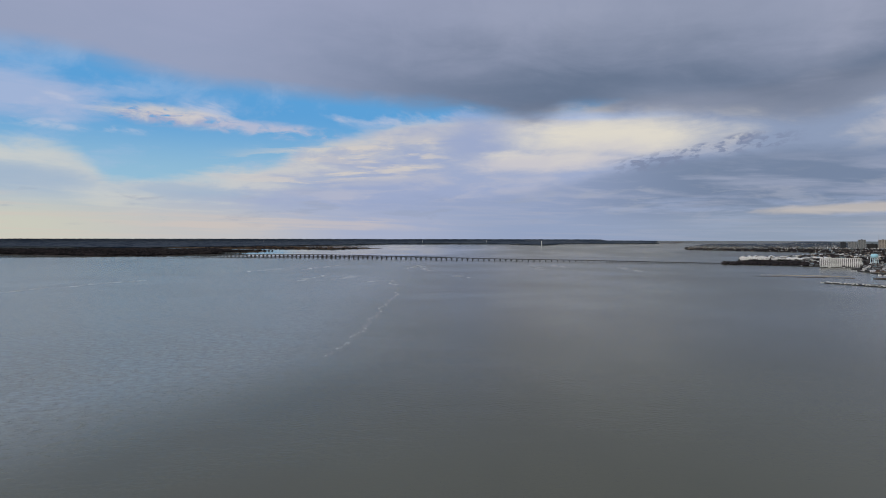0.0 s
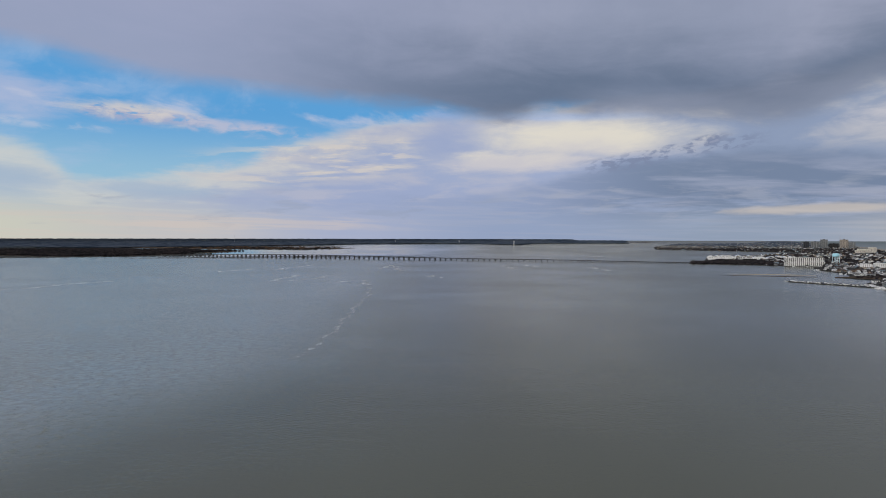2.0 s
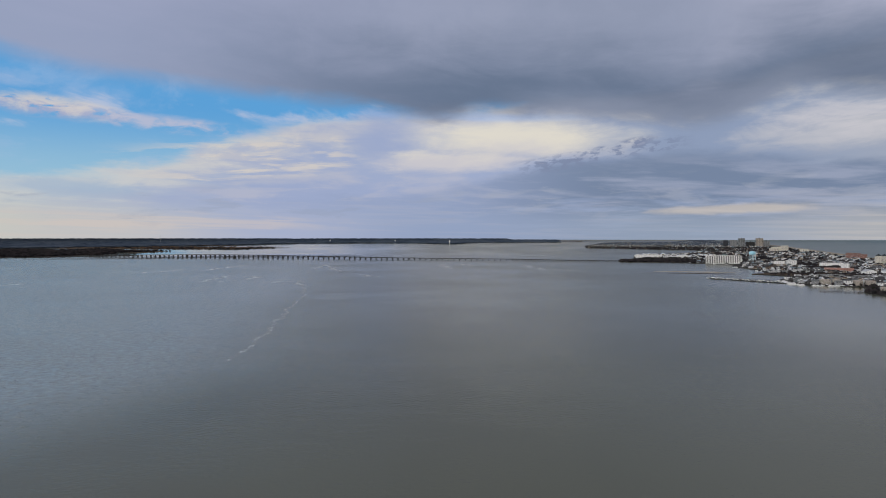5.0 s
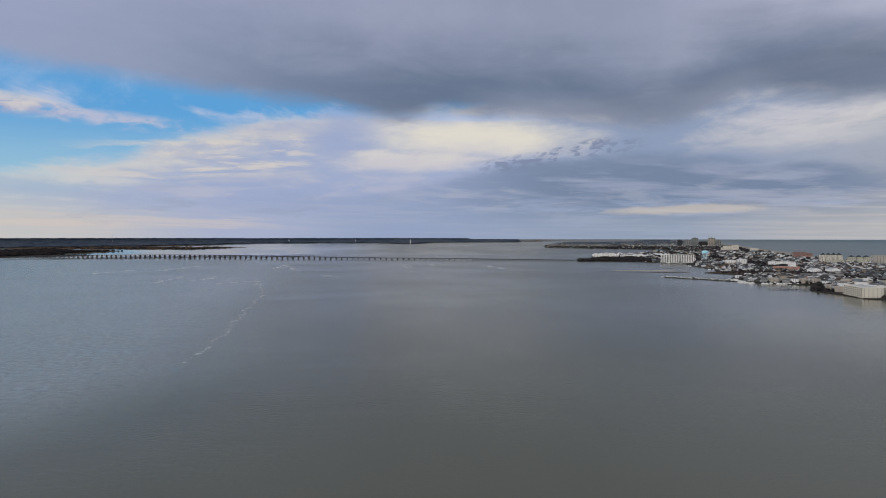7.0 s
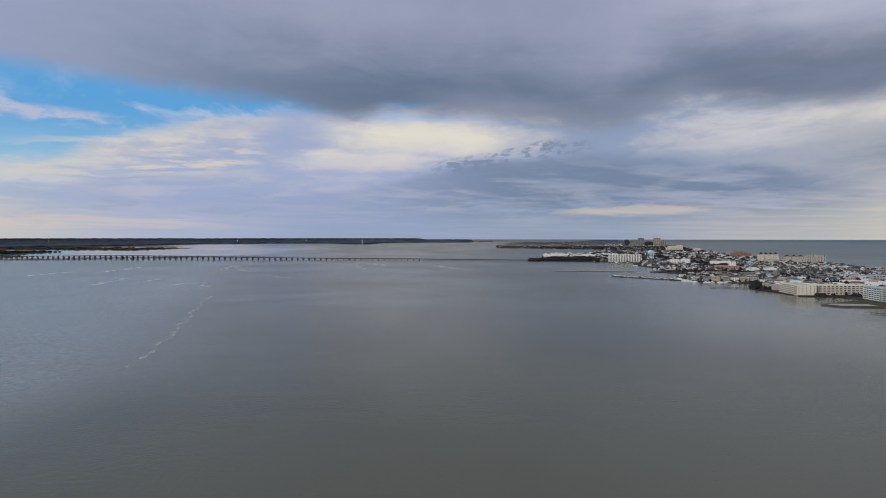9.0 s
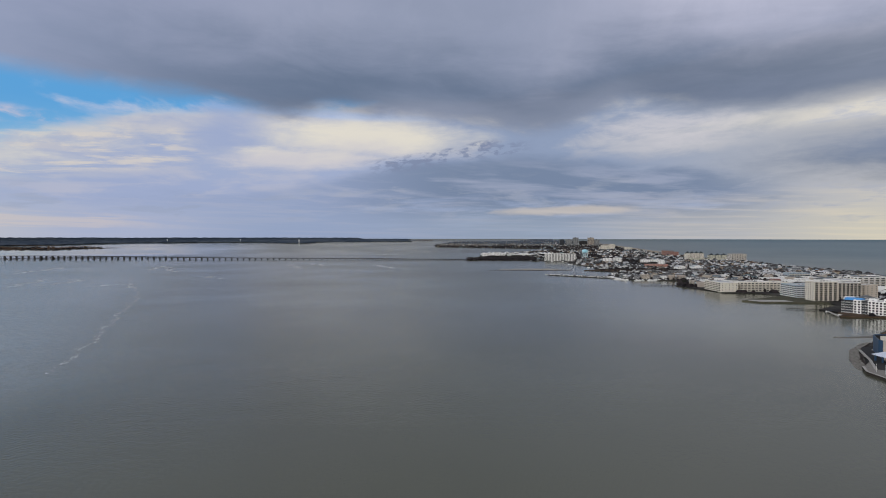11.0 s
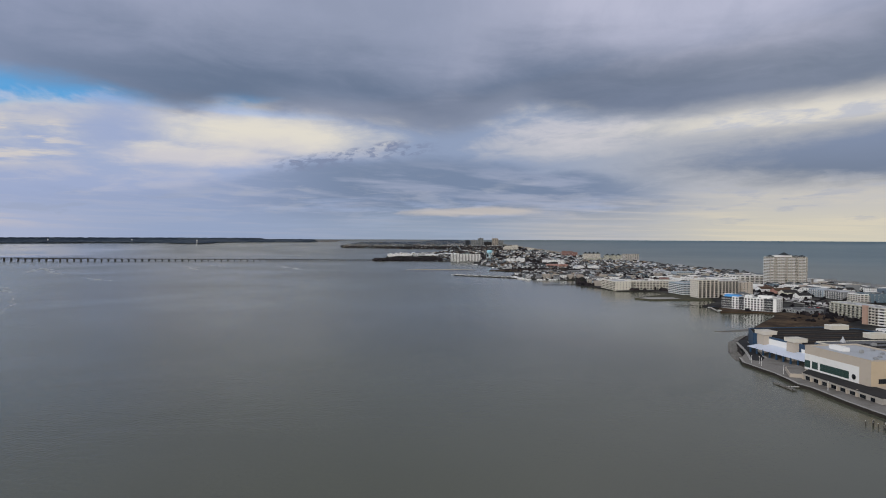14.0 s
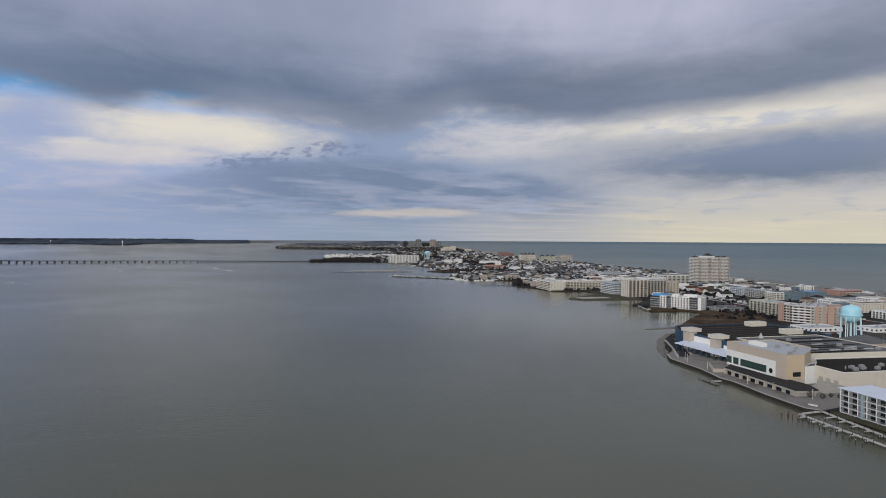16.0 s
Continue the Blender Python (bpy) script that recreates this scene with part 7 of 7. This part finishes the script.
foam_line([(-95, 1272), (-81, 1136), (-77, 1036), (-82, 935), (-83, 813), (-83, 705), (-85, 622), (-87, 562), (-92, 529), (-97, 494)], 5.0, 1)
foam_line([(-860, 930), (-761, 1086), (-747, 1172), (-714, 1242), (-697, 1337), (-641, 1411)], 17.0, 2, SLICK)
for k, pts in enumerate(([(-424, 1869), (-381, 2093), (-360, 2226)], [(-320, 1382), (-311, 1459), (-294, 1616)], [(-280, 1402), (-240, 1461), (-219, 1594)], [(-186, 1351), (-118, 1406), (-95, 1272)], [(-111, 1949), (-86, 2190), (-40, 1820)],
                         [(387, 2210), (403, 2043)], [(571, 2089), (567, 1808)], [(307, 2207), (298, 1894)], [(23, 1625), (62, 1511)], [(-560, 1750), (-470, 1980)])):
    foam_line(pts, 15.0, 10 + k, SLICK)
for k, pts in enumerate(([(799, 3400), (900, 3300), (1029, 3100)], [(560, 2900), (700, 2820)])):
    foam_line(pts, 28.0, 30 + k, SLICK)


# ---- scrub, cars and poles between the houses ----
woods("yard_scrub", lambda rng: (lambda v: (rng.uniform(between(BAY, v) + 26, between(SEA, v) - 90), v))(rng.uniform(640, 2050)), 1500, 5.5, WOODS, "dark shrubs and small trees between houses", 41, 2.6)
woods("lot_scrub", lambda rng: (rng.uniform(546, 640), rng.uniform(636, 712)), 60, 6, WOODS, "dark shrubs beside the marsh", 42, 2.4)
woods("bank_scrub", lambda rng: (lambda v: (between(BAY, v) + rng.uniform(3, 30), v))(rng.uniform(1185, 1345)), 150, 6, WOODS, "brown-black scrub on the bay bank", 43, 3.0)
woods("reeds", lambda rng: (lambda a, b: (400 + a * 130 + b * 20, 560 + a * 140 + b * 40 - 20))(rng.random(), rng.random()), 700, 1.7, MARSH, "tufts of brown marsh reeds", 44, 2.6)


def car_shape(bm, k=1.0):
    side = [(-2.2, 0.35), (2.2, 0.35), (2.25, 0.85), (1.2, 0.98), (0.6, 1.45), (-1.1, 1.48), (-1.8, 1.0), (-2.25, 0.95)]
    lo, hi = [bm.verts.new((-0.88, y, z)) for y, z in side], [bm.verts.new((0.88, y, z)) for y, z in side]
    bm.faces.new(lo), bm.faces.new(hi[::-1])
    for i in range(8):
        bm.faces.new((lo[i], hi[i], hi[(i + 1) % 8], lo[(i + 1) % 8]))
    bmesh.ops.recalc_face_normals(bm, faces=bm.faces[:])


def car(paint, label):
    t = thing("car", spot(0, 0), label, "car", "parked cars")
    bm = bmesh.new()
    car_shape(bm)
    part("body", bm, paint, t)
    bm = bmesh.new()
    box(bm, -0.9, 0.9, -1.0, 0.5, 1.02, 1.34)
    part("window", bm, GLASS, t, "dark side windows")
    def make():
        bm = bmesh.new()
        tube(bm, 0, 0, -0.1, 0.1, 0.33, 0.33, 12)
        return mesh_of("wheel", bm, TAR)
    for x in (-0.82, 0.82):
        for y in (-1.4, 1.4):
            part("wheel", shared("wheel", make), None, t, at=Matrix.Translation((x, y, 0.33)) @ Matrix.Rotation(math.pi / 2, 4, "Y"))
    return t


def park_cars():
    rng = random.Random(77)
    kinds = [car(p, l) for p, l in zip(CAR_PAINTS, ("white car parked on asphalt", "silver car parked on asphalt", "dark car parked on asphalt", "red car parked on asphalt"))]
    places = [(556 + 4.2 * i, 704 + 18 * (i % 3), 0) for i in range(14)] + [(600 + 3.2 * i, 770, 0) for i in range(9)] + [(rng.choice((648, 651.5, 660, 664)), rng.uniform(560, 960), 0) for _ in range(14)] + [(520 + 3.3 * i, 520, 0) for i in range(8)]
    first = set()
    for u, v, a in places:
        if rng.random() < 0.15:
            continue
        k = rng.choice((0, 0, 1, 1, 2, 2, 3))
        m = spot(u, v, 1.63, a + rng.choice((0, 180)) + rng.uniform(-2, 2))
        if k in first:
            copy_thing(kinds[k], m)
        else:
            first.add(k)
            kinds[k].matrix_basis = m
    for k, t in enumerate(kinds):
        if k not in first:
            t.matrix_basis = spot(556, 790 - 3 * k, 1.63)
    # far cars, sheds and yard things, too small to tell apart
    verts, faces = [], []
    for _ in range(2600):
        v = 620 + 1900 * rng.random() ** 0.9
        a, b = between(BAY, v) + 24, between(SEA, v) - 84
        u = rng.uniform(a, b) if rng.random() < 0.6 else rng.choice((646, 650, 662, 668)) + v * 0.006
        if not free(u, v, 3, 3):
            continue
        w, d, h = (rng.uniform(0.9, 1.0), rng.uniform(2.0, 2.4), rng.uniform(1.3, 1.7)) if rng.random() < 0.7 else (rng.uniform(1.2, 2.6), rng.uniform(1.5, 3), rng.uniform(1.8, 3))
        if rng.random() < 0.4:
            w, d = d, w
        p = len(verts)
        for z, s in ((1.3, 1.0), (1.5 + h * 0.55, 1.0), (1.5 + h, 0.7)):
            for x, y in ((-w, -d), (w, -d), (w, d), (-w, d)):
                verts.append(lay(u + x * s, v + y * s, z)[0])
        for r in range(2):
            for i in range(4):
                faces.append((p + 4 * r + i, p + 4 * r + (i + 1) % 4, p + 4 * r + 4 + (i + 1) % 4, p + 4 * r + 4 + i))
        faces.append((p + 8, p + 9, p + 10, p + 11))
    me = bpy.data.meshes.new("parked_clutter")
    me.from_pydata(verts, [], faces)
    me.materials.append(CLUTTER)
    tagged(new("parked_clutter", me), "small parked cars and sheds among the houses", "cars", kind="stuff")


park_cars()


def street_poles():
    def make():
        bm = bmesh.new()
        tube(bm, 0, 0, 0, 11, 0.17, 0.12, 7)
        box(bm, -1.1, 1.1, -0.06, 0.06, 9.9, 10.1)
        return mesh_of("pole", bm, TIMBER)
    me = shared("utility_pole", make)
    for i in range(44):
        p = thing("utility_pole", spot(640 + 0.007 * (420 + 36 * i), 420 + 36 * i, 1.5), "brown timber utility pole beside the highway", "utility pole", "poles of the highway")
        part("pole", me, None, p)
    def lamp():
        bm = bmesh.new()
        tube(bm, 0, 0, 0, 10, 0.12, 0.08, 7)
        box(bm, 0, 2.2, -0.05, 0.05, 9.9, 10.0), box(bm, 1.7, 2.5, -0.16, 0.16, 9.82, 9.98)
        return mesh_of("post", bm, STEEL)
    lm = shared("lot_lamp", lamp)
    for u, v in ((470, 330), (520, 340), (570, 330), (480, 400), (530, 410), (580, 400), (500, 440), (560, 450), (560, 720), (600, 760), (610, 710)):
        p = thing("street_lamp", spot(u, v, 1.6, (u * 7) % 360), "slim grey steel lot lamp", "street lamp", "lamps of the parking lots")
        part("post", lm, None, p)


street_poles()
